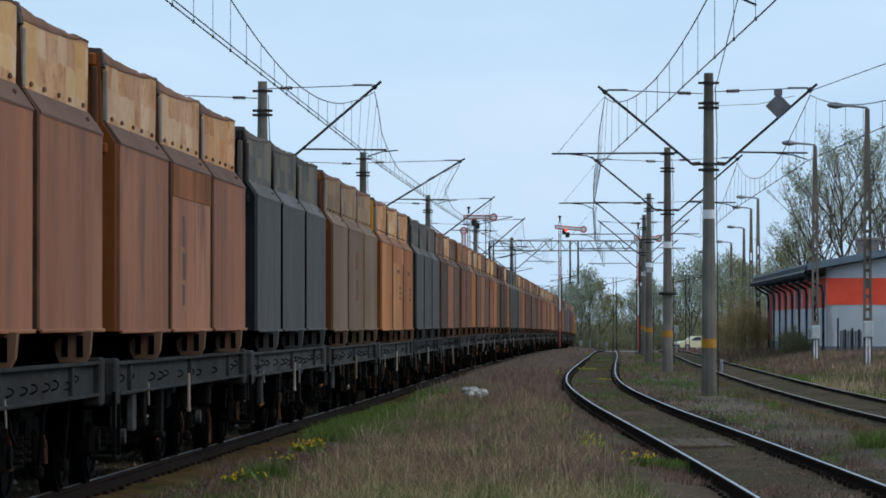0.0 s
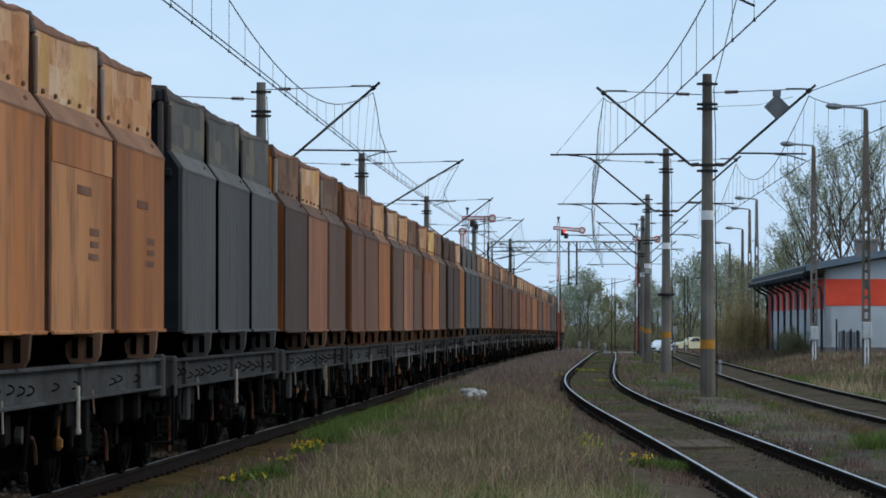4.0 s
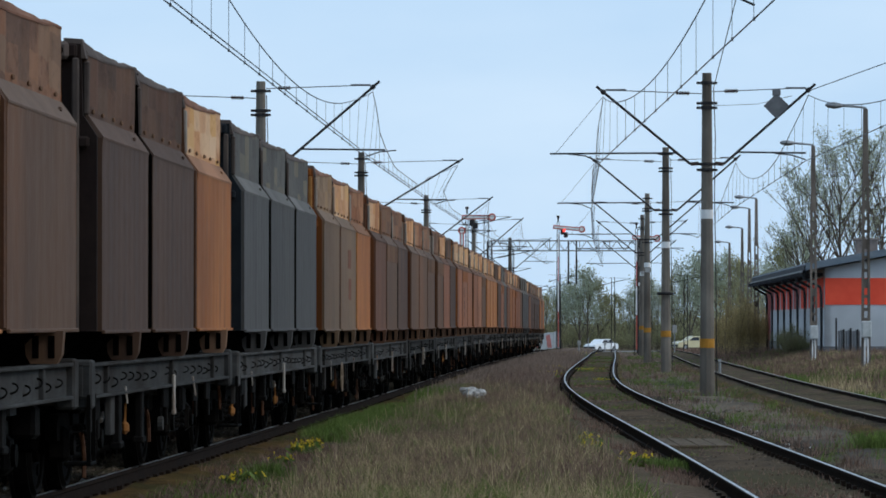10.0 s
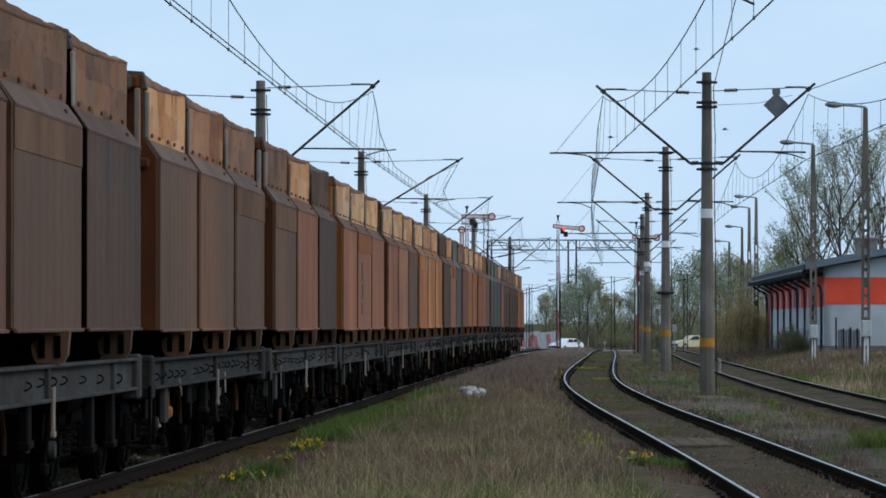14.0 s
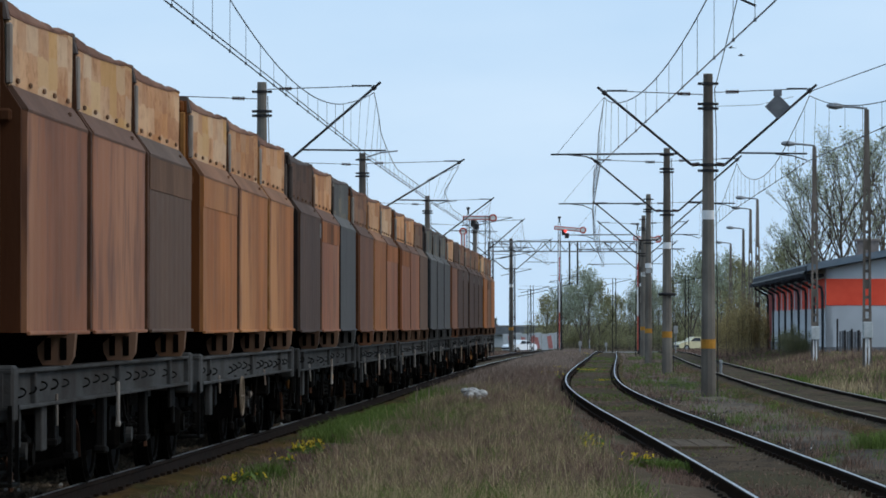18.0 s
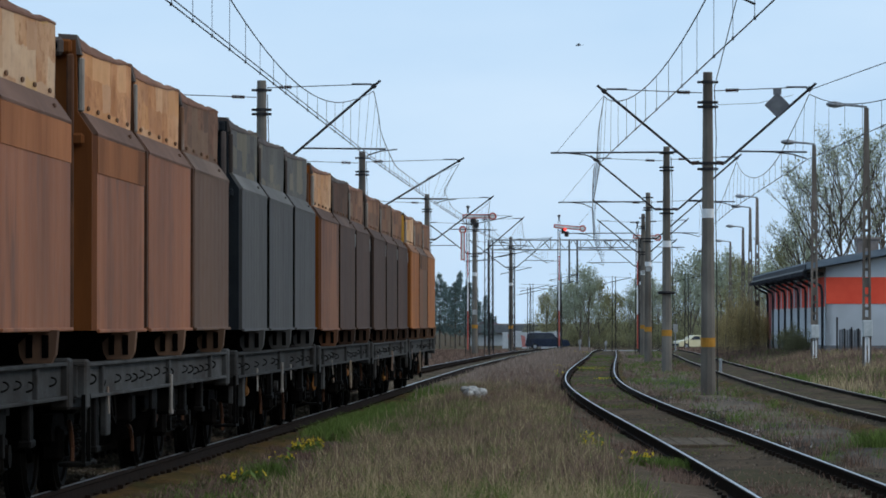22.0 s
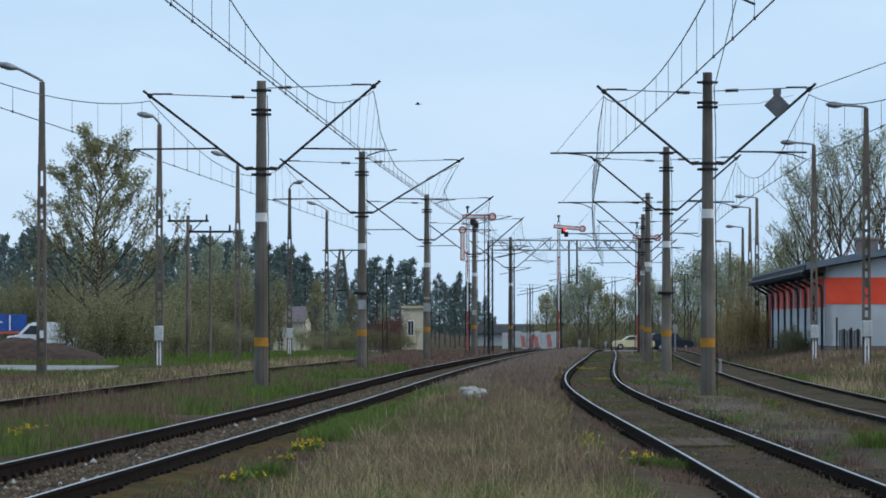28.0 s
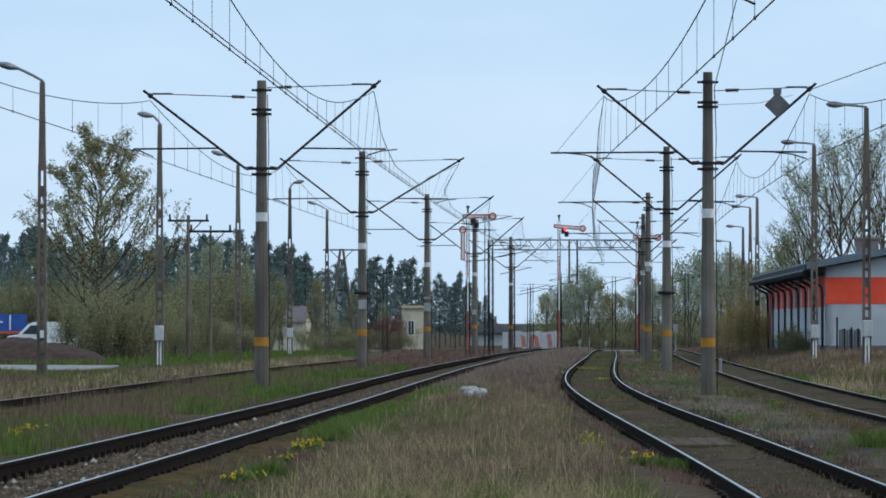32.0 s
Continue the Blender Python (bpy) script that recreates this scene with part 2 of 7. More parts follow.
# Shade of recesses and of the underside, put into the colour as black.
M["hole"] = paint("painted_shade_black", (0.0015, 0.0014, 0.0013), (0.003, 0.0027, 0.0025), 5.0, 0.95, spec=0.0)
M["pale_steel"] = paint("worn_pale_steel", (0.12, 0.085, 0.055), (0.21, 0.155, 0.105), 6.0, 0.7, 0.0)
M["rail_top"] = paint("polished_rail_steel", (0.30, 0.30, 0.305), (0.52, 0.52, 0.52), 5.0, 0.34, 0.9, 0.15)
# Rusted steel, darkened below rust's own tone to stand for shade on the sides.
M["rail_side"] = paint("shade_dark_rusted_rail", (0.008, 0.0054, 0.004), (0.020, 0.0128, 0.009), 8.0, 0.85, 0.0, 0.3, spec=0.04)
M["dull_head"] = paint("dull_rusty_railhead", (0.19, 0.165, 0.14), (0.30, 0.265, 0.225), 8.0, 0.7, 0.1)
M["sleeper"] = paint("weathered_sleeper", (0.050, 0.036, 0.025), (0.100, 0.074, 0.052), 5.0, 0.9, 0, 0.5, (1, 1, 1),
                     (0.05, 0.04, 0.03), 0.6, 0.2)
M["clip"] = paint("rusted_fastening", (0.012, 0.008, 0.006), (0.028, 0.017, 0.012), 8.0, 0.9, spec=0.1)
M["stone"] = paint("ballast_stone", (0.060, 0.043, 0.029), (0.15, 0.115, 0.082), 9.0, 0.95, 0, 0.5, island=0.55)
M["white_stone"] = paint("pale_limestone", (0.27, 0.26, 0.245), (0.46, 0.45, 0.425), 5.0, 0.95, 0, 0.5, island=0.25)
M["cinder"] = paint("dark_cinder", (0.022, 0.019, 0.016), (0.070, 0.060, 0.050), 1.2, 0.95, 0, 0.5, island=0.5, spec=0.05)
M["concrete"] = paint("aged_pole_concrete", (0.115, 0.100, 0.085), (0.190, 0.168, 0.142), 2.2, 0.9, 0, 0.35, (1, 1, 0.4),
                      (0.085, 0.072, 0.060), 0.58, 0.12)
M["lamp_concrete"] = paint("mast_concrete", (0.115, 0.095, 0.080), (0.185, 0.155, 0.130), 2.6, 0.9, 0, 0.3, (1, 1, 0.4),
                           (0.08, 0.065, 0.052), 0.6, 0.12)
M["iron"] = paint("dark_bracket_iron", (0.018, 0.017, 0.018), (0.038, 0.036, 0.036), 9.0, 0.6, 0.4)
M["galv"] = paint("galvanised_tube", (0.20, 0.21, 0.22), (0.32, 0.33, 0.34), 7.0, 0.5, 0.5)
M["wire"] = paint("weathered_wire", (0.060, 0.062, 0.066), (0.11, 0.112, 0.118), 9.0, 0.55, 0.4)
M["insulator"] = paint("brown_porcelain", (0.030, 0.018, 0.014), (0.06, 0.034, 0.025), 9.0, 0.25)
M["white"] = paint("white_marking_paint", (0.62, 0.62, 0.62), (0.80, 0.80, 0.79), 6.0, 0.6, 0, 0.1)
M["amber"] = paint("amber_band_paint", (0.36, 0.16, 0.02), (0.48, 0.23, 0.035), 6.0, 0.7, 0, 0.15)
M["red"] = paint("signal_red_paint", (0.42, 0.085, 0.065), (0.52, 0.12, 0.09), 6.0, 0.6)
M["signgrey"] = paint("back_of_sign_grey", (0.100, 0.105, 0.115), (0.15, 0.155, 0.165), 5.0, 0.6)
M["crossboard"] = paint("worn_crossing_timber", (0.070, 0.051, 0.034), (0.118, 0.088, 0.060), 3.0, 0.9, 0, 0.4, (4, 0.4, 1), spec=0.08)


def ground_material():
    """Ballast soil, dead-grass litter and green moss, mixed over the plan."""
    m = bpy.data.materials.new("ground_soil_and_litter")
    m.use_nodes = True
    n, l = m.node_tree.nodes, m.node_tree.links
    b = n["Principled BSDF"]
    tc = n.new("ShaderNodeTexCoord")

    def noise_at(scale, detail=6.0, rough=0.6):
        t = n.new("ShaderNodeTexNoise")
        t.inputs["Scale"].default_value = scale
        t.inputs["Detail"].default_value = detail
        t.inputs["Roughness"].default_value = rough
        l.new(tc.outputs["Object"], t.inputs["Vector"])
        return t

    def ramp(src, p0, c0, p1, c1):
        r = n.new("ShaderNodeValToRGB")
        e = r.color_ramp.elements
        e[0].position, e[0].color, e[1].position, e[1].color = p0, (*c0, 1), p1, (*c1, 1)
        l.new(src.outputs["Fac"], r.inputs["Fac"])
        return r.outputs["Color"]

    def mix(fac, a, c):
        x = n.new("ShaderNodeMix")
        x.data_type = "RGBA"
        l.new(fac, x.inputs[0])
        l.new(a, x.inputs[6])
        l.new(c, x.inputs[7])
        return x.outputs[2]

    soil = ramp(noise_at(6.0), 0.35, (0.034, 0.021, 0.012), 0.68, (0.096, 0.064, 0.038))
    litter = ramp(noise_at(9.0), 0.35, (0.066, 0.045, 0.030), 0.68, (0.150, 0.106, 0.070))
    moss = ramp(noise_at(5.0), 0.35, (0.030, 0.036, 0.012), 0.68, (0.065, 0.085, 0.024))
    f1 = ramp(noise_at(0.35, 5), 0.42, (0, 0, 0), 0.60, (1, 1, 1))
    f2 = ramp(noise_at(0.23, 6), 0.52, (0, 0, 0), 0.66, (0.85, 0.85, 0.85))
    col = mix(f2, mix(f1, soil, litter), moss)
    l.new(col, b.inputs["Base Color"])
    b.inputs["Roughness"].default_value = 0.95
    b.inputs["Specular IOR Level"].default_value = 0.08
    bp = n.new("ShaderNodeBump")
    bp.inputs["Strength"].default_value = 0.7
    bp.inputs["Distance"].default_value = 0.05
    l.new(noise_at(14.0, 6).outputs["Fac"], bp.inputs["Height"])
    l.new(bp.outputs["Normal"], b.inputs["Normal"])
    return m


M["soil"] = ground_material()
M["ballast"] = paint("ballast_bed", (0.033, 0.023, 0.014), (0.104, 0.072, 0.045), 1.1, 0.95, 0, 0.9, (1, 0.6, 1),
                     (0.056, 0.046, 0.022), 0.55, fine=30, spec=0.05, speck=(0.036, 0.025, 0.016))
M["cess"] = paint("dark_mossy_cess", (0.056, 0.033, 0.011), (0.122, 0.077, 0.027), 1.6, 0.95, 0, 0.9, (1, 0.6, 1),
                  (0.046, 0.047, 0.016), 0.54, fine=30, spec=0.04, speck=(0.030, 0.021, 0.011))
M["cinders"] = paint("black_cinder_bed", (0.020, 0.018, 0.016), (0.078, 0.066, 0.054), 0.55, 0.95, 0, 0.9, (1, 0.6, 1),
                     (0.135, 0.108, 0.080), 0.53, fine=26, spec=0.04, speck=(0.060, 0.050, 0.038))
M["asphalt"] = paint("pale_worn_road", (0.22, 0.215, 0.21), (0.30, 0.295, 0.285), 3.0, 0.9, 0, 0.3)


def leafy(name, c1, c2, v=0.35):
    m = paint(name, c1, c2, 3.0, 0.8, 0, 0.05, island=v)
    n, l = m.node_tree.nodes, m.node_tree.links
    b = n["Principled BSDF"]
    tr = n.new("ShaderNodeBsdfTranslucent")
    l.new(b.inputs["Base Color"].links[0].from_socket, tr.inputs["Color"])
    mx = n.new("ShaderNodeMixShader")
    mx.inputs[0].default_value = 0.42
    l.new(b.outputs["BSDF"], mx.inputs[1])
    l.new(tr.outputs["BSDF"], mx.inputs[2])
    l.new(mx.outputs["Shader"], n["Material Output"].inputs["Surface"])
    return m


M["straw"] = leafy("dry_straw_grass", (0.30, 0.225, 0.125), (0.47, 0.37, 0.22), 0.5)
M["deadweed"] = leafy("dead_purple_brown_weed", (0.142, 0.090, 0.068), (0.235, 0.154, 0.116), 0.5)
M["grass"] = leafy("fresh_grass", (0.078, 0.120, 0.026), (0.150, 0.205, 0.050), 0.45)
M["paleweed"] = leafy("bleached_dead_weed", (0.205, 0.152, 0.122), (0.310, 0.236, 0.190), 0.5)
M["flower"] = leafy("yellow_blossom", (0.50, 0.36, 0.02), (0.70, 0.52, 0.04), 0.2)
M["bark"] = paint("grey_brown_bark", (0.065, 0.054, 0.044), (0.125, 0.104, 0.084), 4.0, 0.95, 0, 0.6, (1, 1, 0.3), spec=0.1)
M["spring"] = leafy("olive_spring_leaf", (0.215, 0.212, 0.113), (0.325, 0.31, 0.168))
M["olive"] = leafy("dense_olive_leaf", (0.165, 0.165, 0.085), (0.25, 0.24, 0.132))
# Needles lightened towards blue-grey: distance haze painted into the colour.
M["pine"] = leafy("hazed_pine_needles", (0.120, 0.168, 0.160), (0.185, 0.245, 0.230))
# Pale young leaf, further lightened and greyed to carry the far trees' haze.
M["pale_leaf"] = leafy("pale_new_leaf_with_haze", (0.265, 0.295, 0.205), (0.38, 0.41, 0.295))
M["ochre"] = leafy("ochre_bud_leaf", (0.30, 0.225, 0.105), (0.43, 0.335, 0.165))
M["redleaf"] = leafy("copper_red_leaf", (0.120, 0.056, 0.050), (0.180, 0.084, 0.072))

# ---- mesh building ----


class Shape:
    """Vertices and faces gathered piece by piece into one mesh."""

    def __init__(self):
        self.v, self.f = [], []

    def add(self, verts, faces):
        k = len(self.v)
        self.v.extend(verts)
        self.f.extend([tuple(i + k for i in q) for q in faces])
        return self

    def box(self, c, s, r=0.0, m=None):
        """A box at centre c with full sizes s and chamfered edges r."""
        hx, hy, hz = s[0] / 2, s[1] / 2, s[2] / 2
        if r <= 0:
            vs = [(i * hx, j * hy, k * hz) for i in (-1, 1) for j in (-1, 1) for k in (-1, 1)]
            fs = [(0, 1, 3, 2), (4, 6, 7, 5), (0, 4, 5, 1), (2, 3, 7, 6), (0, 2, 6, 4), (1, 5, 7, 3)]
        else:
            vs, fs, at = [], [], {}
            for i in (-1, 1):
                for j in (-1, 1):
                    for k in (-1, 1):
                        at[i, j, k] = len(vs)
                        vs += [(i * hx, j * (hy - r), k * (hz - r)), (i * (hx - r), j * hy, k * (hz - r)),
                               (i * (hx - r), j * (hy - r), k * hz)]
                        n = at[i, j, k]
                        fs.append((n, n + 1, n + 2))
            ring = [(-1, -1), (1, -1), (1, 1), (-1, 1)]
            for sgn in (-1, 1):
                fs.append(tuple(at[sgn, a, b] for a, b in ring))
                fs.append(tuple(at[a, sgn, b] + 1 for a, b in ring))
                fs.append(tuple(at[a, b, sgn] + 2 for a, b in ring))
            for a in (-1, 1):
                for b in (-1, 1):
                    fs.append((at[-1, a, b] + 1, at[1, a, b] + 1, at[1, a, b] + 2, at[-1, a, b] + 2))
                    fs.append((at[a, -1, b], at[a, 1, b], at[a, 1, b] + 2, at[a, -1, b] + 2))
                    fs.append((at[a, b, -1], at[a, b, 1], at[a, b, 1] + 1, at[a, b, -1] + 1))
        if m is not None:
            vs = [tuple(m @ Vector(p)) for p in vs]
        return self.add([(p[0] + c[0], p[1] + c[1], p[2] + c[2]) for p in vs], fs)

    def rod(self, a, b, r0, r1=None, n=8, caps=True):
        """A round tapered bar from a to b."""
        r1 = r0 if r1 is None else r1
        a, b = Vector(a), Vector(b)
        d = (b - a).normalized()
        u = d.orthogonal().normalized()
        w = d.cross(u)
        vs = []
        for p, r in ((a, r0), (b, r1)):
            for i in range(n):
                q = 2 * math.pi * i / n
                vs.append(tuple(p + r * (math.cos(q) * u + math.sin(q) * w)))
        fs = [(i, (i + 1) % n, n + (i + 1) % n, n + i) for i in range(n)]
        if caps:
            fs += [tuple(range(n))[::-1], tuple(range(n, 2 * n))]
        return self.add(vs, fs)

    def line(self, pts, r, n=4):
        """A tube along points."""
        pts = [Vector(p) for p in pts]
        vs, fs = [], []
        for i, p in enumerate(pts):
            d = (pts[min(i + 1, len(pts) - 1)] - pts[max(i - 1, 0)]).normalized()
            u = d.cross(Vector((0, 0, 1)))
            u = u.normalized() if u.length > 1e-4 else Vector((1, 0, 0))
            w = d.cross(u)
            for k in range(n):
                q = 2 * math.pi * (k + 0.5) / n
                vs.append(tuple(p + r * (math.cos(q) * u + math.sin(q) * w)))
        for i in range(len(pts) - 1):
            for k in range(n):
                a, b = i * n + k, i * n + (k + 1) % n
                fs.append((a, b, b + n, a + n))
        return self.add(vs, fs)

    def loft(self, rings, close=True):
        """Faces between rings with equal numbers of points."""
        n = len(rings[0])
        vs = [tuple(p) for r in rings for p in r]
        fs = []
        for i in range(len(rings) - 1):
            for k in range(n if close else n - 1):
                a, b = i * n + k, i * n + (k + 1) % n
                fs.append((a, b, b + n, a + n))
        if close:
            fs += [tuple(range(n))[::-1], tuple(range((len(rings) - 1) * n, len(rings) * n))]
        return self.add(vs, fs)

    def disc(self, c, axis, r, t, n=20):
        d = Vector(axis).normalized() * t / 2
        return self.rod(Vector(c) - d, Vector(c) + d, r, r, n)

    def ring(self, c, axis, r, tube, n=20, k=6):
        d = Vector(axis).normalized()
        u = d.orthogonal().normalized()
        w = d.cross(u)
        vs, fs = [], []
        for i in range(n):
            q = 2 * math.pi * i / n
            o = math.cos(q) * u + math.sin(q) * w
            for j in range(k):
                s = 2 * math.pi * j / k
                vs.append(tuple(Vector(c) + (r + tube * math.cos(s)) * o + tube * math.sin(s) * d))
        for i in range(n):
            for j in range(k):
                a, b = i * k + j, i * k + (j + 1) % k
                i2 = ((i + 1) % n) * k
                fs.append((a, b, i2 + (j + 1) % k, i2 + j))
        return self.add(vs, fs)

    def mesh(self, name, material, smooth=False):
        me = bpy.data.meshes.new(name)
        me.from_pydata(self.v, [], self.f)
        me.materials.append(material)
        if smooth:
            me.polygons.foreach_set("use_smooth", [True] * len(me.polygons))
        me.update()
        return me


def part(name, shape, material, parent, label="", smooth=False, at=None):
    """One mesh object under a thing or a part."""
    data = shape if isinstance(shape, bpy.types.Mesh) else shape.mesh(name, material, smooth)
    ob = new(name, data)
    ob.parent = parent
    if at is not None:
        ob.matrix_basis = at
    return tagged(ob, label) if label else ob


def thing(name, m, label, category, group="", kind=""):
    ob = new(name)
    ob.empty_display_size = 0.3
    ob.matrix_basis = m
    return tagged(ob, label, category, group, kind)


def solid(name, shape, material, label, category="", group="", kind="", m=None, smooth=False):
    """A thing of one mesh."""
    ob = new(name, shape.mesh(name, material, smooth))
    if m is not None:
        ob.matrix_basis = m
    return tagged(ob, label, category, group, kind)


# ---- the plan: tracks run away along +y ----
def lerp(x, pts):
    return float(np.interp(x, [p[0] for p in pts], [p[1] for p in pts]))


GRADE = [(-400, 0.10), (20, 0.10), (36, 0.08), (50, 0.05), (75, 0.0), (125, -0.02), (157, -0.10), (191, -0.20),
         (245, -0.38), (310, -0.72), (400, -1.40), (440, -1.9), (600, -2.2), (4000, -2.4)]


def rail_z(y):
    return lerp(y, GRADE)


def main_x(y):
    """Centre of the track on which the train runs."""
    return -5.67 + 0.043 * y + (0.5 * ((y - 100) / 180.0) ** 2 if y > 100 else 0.0)


SECOND = [(-400, 3.2), (0, 3.20), (26, 3.46), (44, 3.615), (60, 3.66), (78, 3.70), (90, 3.78), (100, 3.92), (112, 4.22), (129, 4.87),
          (160, 6.25), (200, 8.1), (260, 10.7), (310, 12.95), (420, 18.0)]
SIDING = [(-400, 5.8), (0, 7.2), (40, 7.65), (73, 8.15), (89, 8.46), (98, 8.67), (123, 9.42), (167, 11.2), (206, 13.0), (320, 18.2)]
STUB = [(-100, -18.0), (40, -10.95), (78, -9.2), (119, -7.1), (148, -5.55), (175, -4.1)]


def smooth_path(pts):
    ys = np.array([p[0] for p in pts], float)
    xs = np.array([p[1] for p in pts], float)

    def at(y):
        g = np.linspace(y - 9, y + 9, 7)
        return float(np.mean(np.interp(g, ys, xs)))
    return at


second_x, siding_x, stub_x = smooth_path(SECOND), smooth_path(SIDING), smooth_path(STUB)


def ground_z(x, y):
    z = rail_z(y) - 0.27
    z += 0.07 * noise.noise((x * 0.35, y * 0.16, 3.0)) + 0.03 * noise.noise((x * 1.3, y * 0.8, 9.0))
    mid = (x - main_x(y)) * (second_x(y) - x)
    if mid > 3.0:
        z += 0.10 * min(1.0, (mid - 3.0) / 5.0)
    if y > 30:
        right = x - siding_x(y) - 1.8
        if right > 0:
            z += 0.50 * min(1.0, right / 3.0) * lerp(y, [(60, 0.5), (90, 1.0), (190, 1.0), (260, 0.4), (330, 0)])
        left = stub_x(y) + 0.55 - x
        if left > 0:
            z += 0.30 * min(1.0, left / 0.7) * lerp(y, [(30, 0.6), (90, 1.0), (150, 0.9), (260, 0.3), (330, 0)])
    return z


# ---- ground ----
def build_ground():
    xs = sorted(set([-3000, -1500, -700, -300, -150, -90, -60, -45, -35] + [round(-28 + 0.55 * i, 2) for i in range(110)]
                    + [35, 40, 48, 60, 90, 150, 300, 700, 1500, 3000]))
    ys = sorted(set([-3000, -1500, -700, -420, -300, -200, -120, -60, -20, 0, 10, 20] + [26 + 1.0 * i for i in range(130)]
                    + [156 + 3.0 * i for i in range(100)] + [470, 520, 600, 750, 1000, 1500, 2500, 4000]))
    s = Shape()
    s.v = [(x, y, ground_z(x, y)) for y in ys for x in xs]
    n = len(xs)
    s.f = [(j * n + i, j * n + i + 1, (j + 1) * n + i + 1, (j + 1) * n + i) for j in range(len(ys) - 1) for i in range(n - 1)]
    solid("ground", s, M["soil"], "brown soil and dead grass between the railway tracks", "ground", kind="structure", smooth=True)


build_ground()

RAIL = [(-0.07, -0.172), (0.07, -0.172), (0.07, -0.158), (0.012, -0.14), (0.012, -0.05), (0.034, -0.038), (0.034, -0.004),
        (-0.034, -0.004), (-0.034, -0.038), (-0.012, -0.05), (-0.012, -0.14), (-0.07, -0.158)]


def sweep(at_x, y0, y1, step, profile, dz=0.0, off=0.0):
    rings = []
    n = max(2, int((y1 - y0) / step) + 1)
    for i in range(n):
        y = y0 + (y1 - y0) * i / (n - 1)
        x = at_x(y) + off
        h = rail_z(y) + (dz(y) if callable(dz) else dz)
        rings.append([(x + px, y, h + pz) for px, pz in profile])
    return Shape().loft(rings)


SLEEPER = Shape().box((0, 0, -0.09), (2.5, 0.24, 0.18), 0.02).mesh("sleeper", M["sleeper"])
CLIP = Shape().box((0, 0, 0.03), (0.30, 0.15, 0.06), 0.015).box((0.115, 0, 0.08), (0.05, 0.07, 0.08)).box(
    (-0.115, 0, 0.08), (0.05, 0.07, 0.08)).mesh("rail_fastening", M["clip"])


def rough_bed(at_x, y0, y1, prof, dz):
    """The heaped ballast, uneven on top, finer where it lies near."""
    ys = [y0, -100, -20, 10, 24] + [30 + 0.35 * i for i in range(280)] + [128 + 3.0 * i for i in range(int((y1 - 128) / 3.0) + 1)]
    xs = sorted(set([q[0] for q in prof[:-1]] + [-1.35, -1.05, -0.9, -0.55, -0.4, -0.28, -0.14, 0.14, 0.28, 0.4, 0.55, 0.9, 1.05]))
    flat = [q[0] for q in prof[:-1]]
    high = [q[1] for q in prof[:-1]]
    rings = []
    for y in ys:
        ring = []
        for px in xs:
            z = float(np.interp(px, flat, high))
            edge = 1.0 if abs(px) < 1.3 else 0.4
            z += edge * (0.030 * noise.noise((px * 2.6, y * 1.4, dz * 9)) + 0.022 * noise.noise((px * 6.0, y * 3.1, 2.0)))
            ring.append((at_x(y) + px, y, rail_z(y) + dz + z))
        ring.append((at_x(y), y, rail_z(y) + dz + prof[-1][1]))
        rings.append(ring)
    return Shape().loft(rings)


def build_track(name, label, at_x, y0, y1, dz, sleepers, shine, bed=True, bed_z=-0.25, wide=0.0, cant=0.0):
    t = thing(name, pose(0, 0, 0), label, "railway track", kind="structure")
    if bed:
        prof = [(-1.55, bed_z - 0.20), (-1.2, bed_z - 0.03), (-0.7, bed_z + 0.012), (0, bed_z + 0.02), (0.7, bed_z + 0.012), (0.82, bed_z + 0.02 + 0.04 * wide), (0.93, bed_z + 0.01 + 0.085 * wide), (1.2, bed_z - 0.02 + 0.11 * wide),
                (1.2 + 0.6 * wide, bed_z - 0.04 - 0.02 * wide), (1.55 + wide, bed_z - 0.24), (0, bed_z - 0.34)]
        bed_ob = part("ballast_bed", rough_bed(at_x, y0, y1, prof, dz), M["ballast"], t, "brown stony ballast with moss")
        bed_ob.data.materials.append(M["cess"])
        for pl in bed_ob.data.polygons:
            c = pl.center
            if abs(c.x - at_x(c.y)) > 0.98:
                pl.material_index = 1
    for side in (-1, 1):
        o = side * 0.7525
        low = lambda y: dz - (cant * max(0.0, min(1.0, (190 - y) / 60)) if side > 0 else 0.0)
        r = part("rail", sweep(at_x, y0, y1, 2.0, RAIL, low, o), M["rail_side"], t, "rusted steel rail with shade painted into its dark sides")
        hw = 0.013 if shine else 0.026
        head = [(-hw - 0.004, -0.004), (hw + 0.004, -0.004), (hw, 0.0), (-hw, 0.0)]
        part("rail_head", sweep(at_x, y0, y1, 2.0, head, lambda y: low(y) + 0.001, o), M["rail_top"] if shine else M["dull_head"], r,
             "polished running surface" if shine else "")
    y, made = sleepers[0], 0
    while y < sleepers[1] and made < 300:
        a = math.atan2(at_x(y + 1) - at_x(y - 1), 2)
        sl = part("sleeper", SLEEPER, None, t, at=pose(at_x(y), y, rail_z(y) + dz - 0.2, 0, 0, -math.degrees(a)))
        for o in (-0.7525, 0.7525):
            part("rail_fastening", CLIP, None, sl, at=pose(o, 0, -0.03))
        y += sleepers[2]
        made += 1
    return t


build_track("main_track", "railway track with dark sleepers and polished rails, carrying a goods train", main_x, -400, 470, 0.0, (30, 200, 0.6), True, True, -0.205, 0.75)
build_track("second_track", "curving railway track with shiny rails and mossy ballast", second_x, -400, 420, -0.066, (32, 175, 0.62), True, True, -0.178, 0.0, 0.039)
build_track("siding_track", "overgrown siding with dull rusty rails", siding_x, -380, 310, -0.04, (60, 150, 0.65), False, True, -0.10)
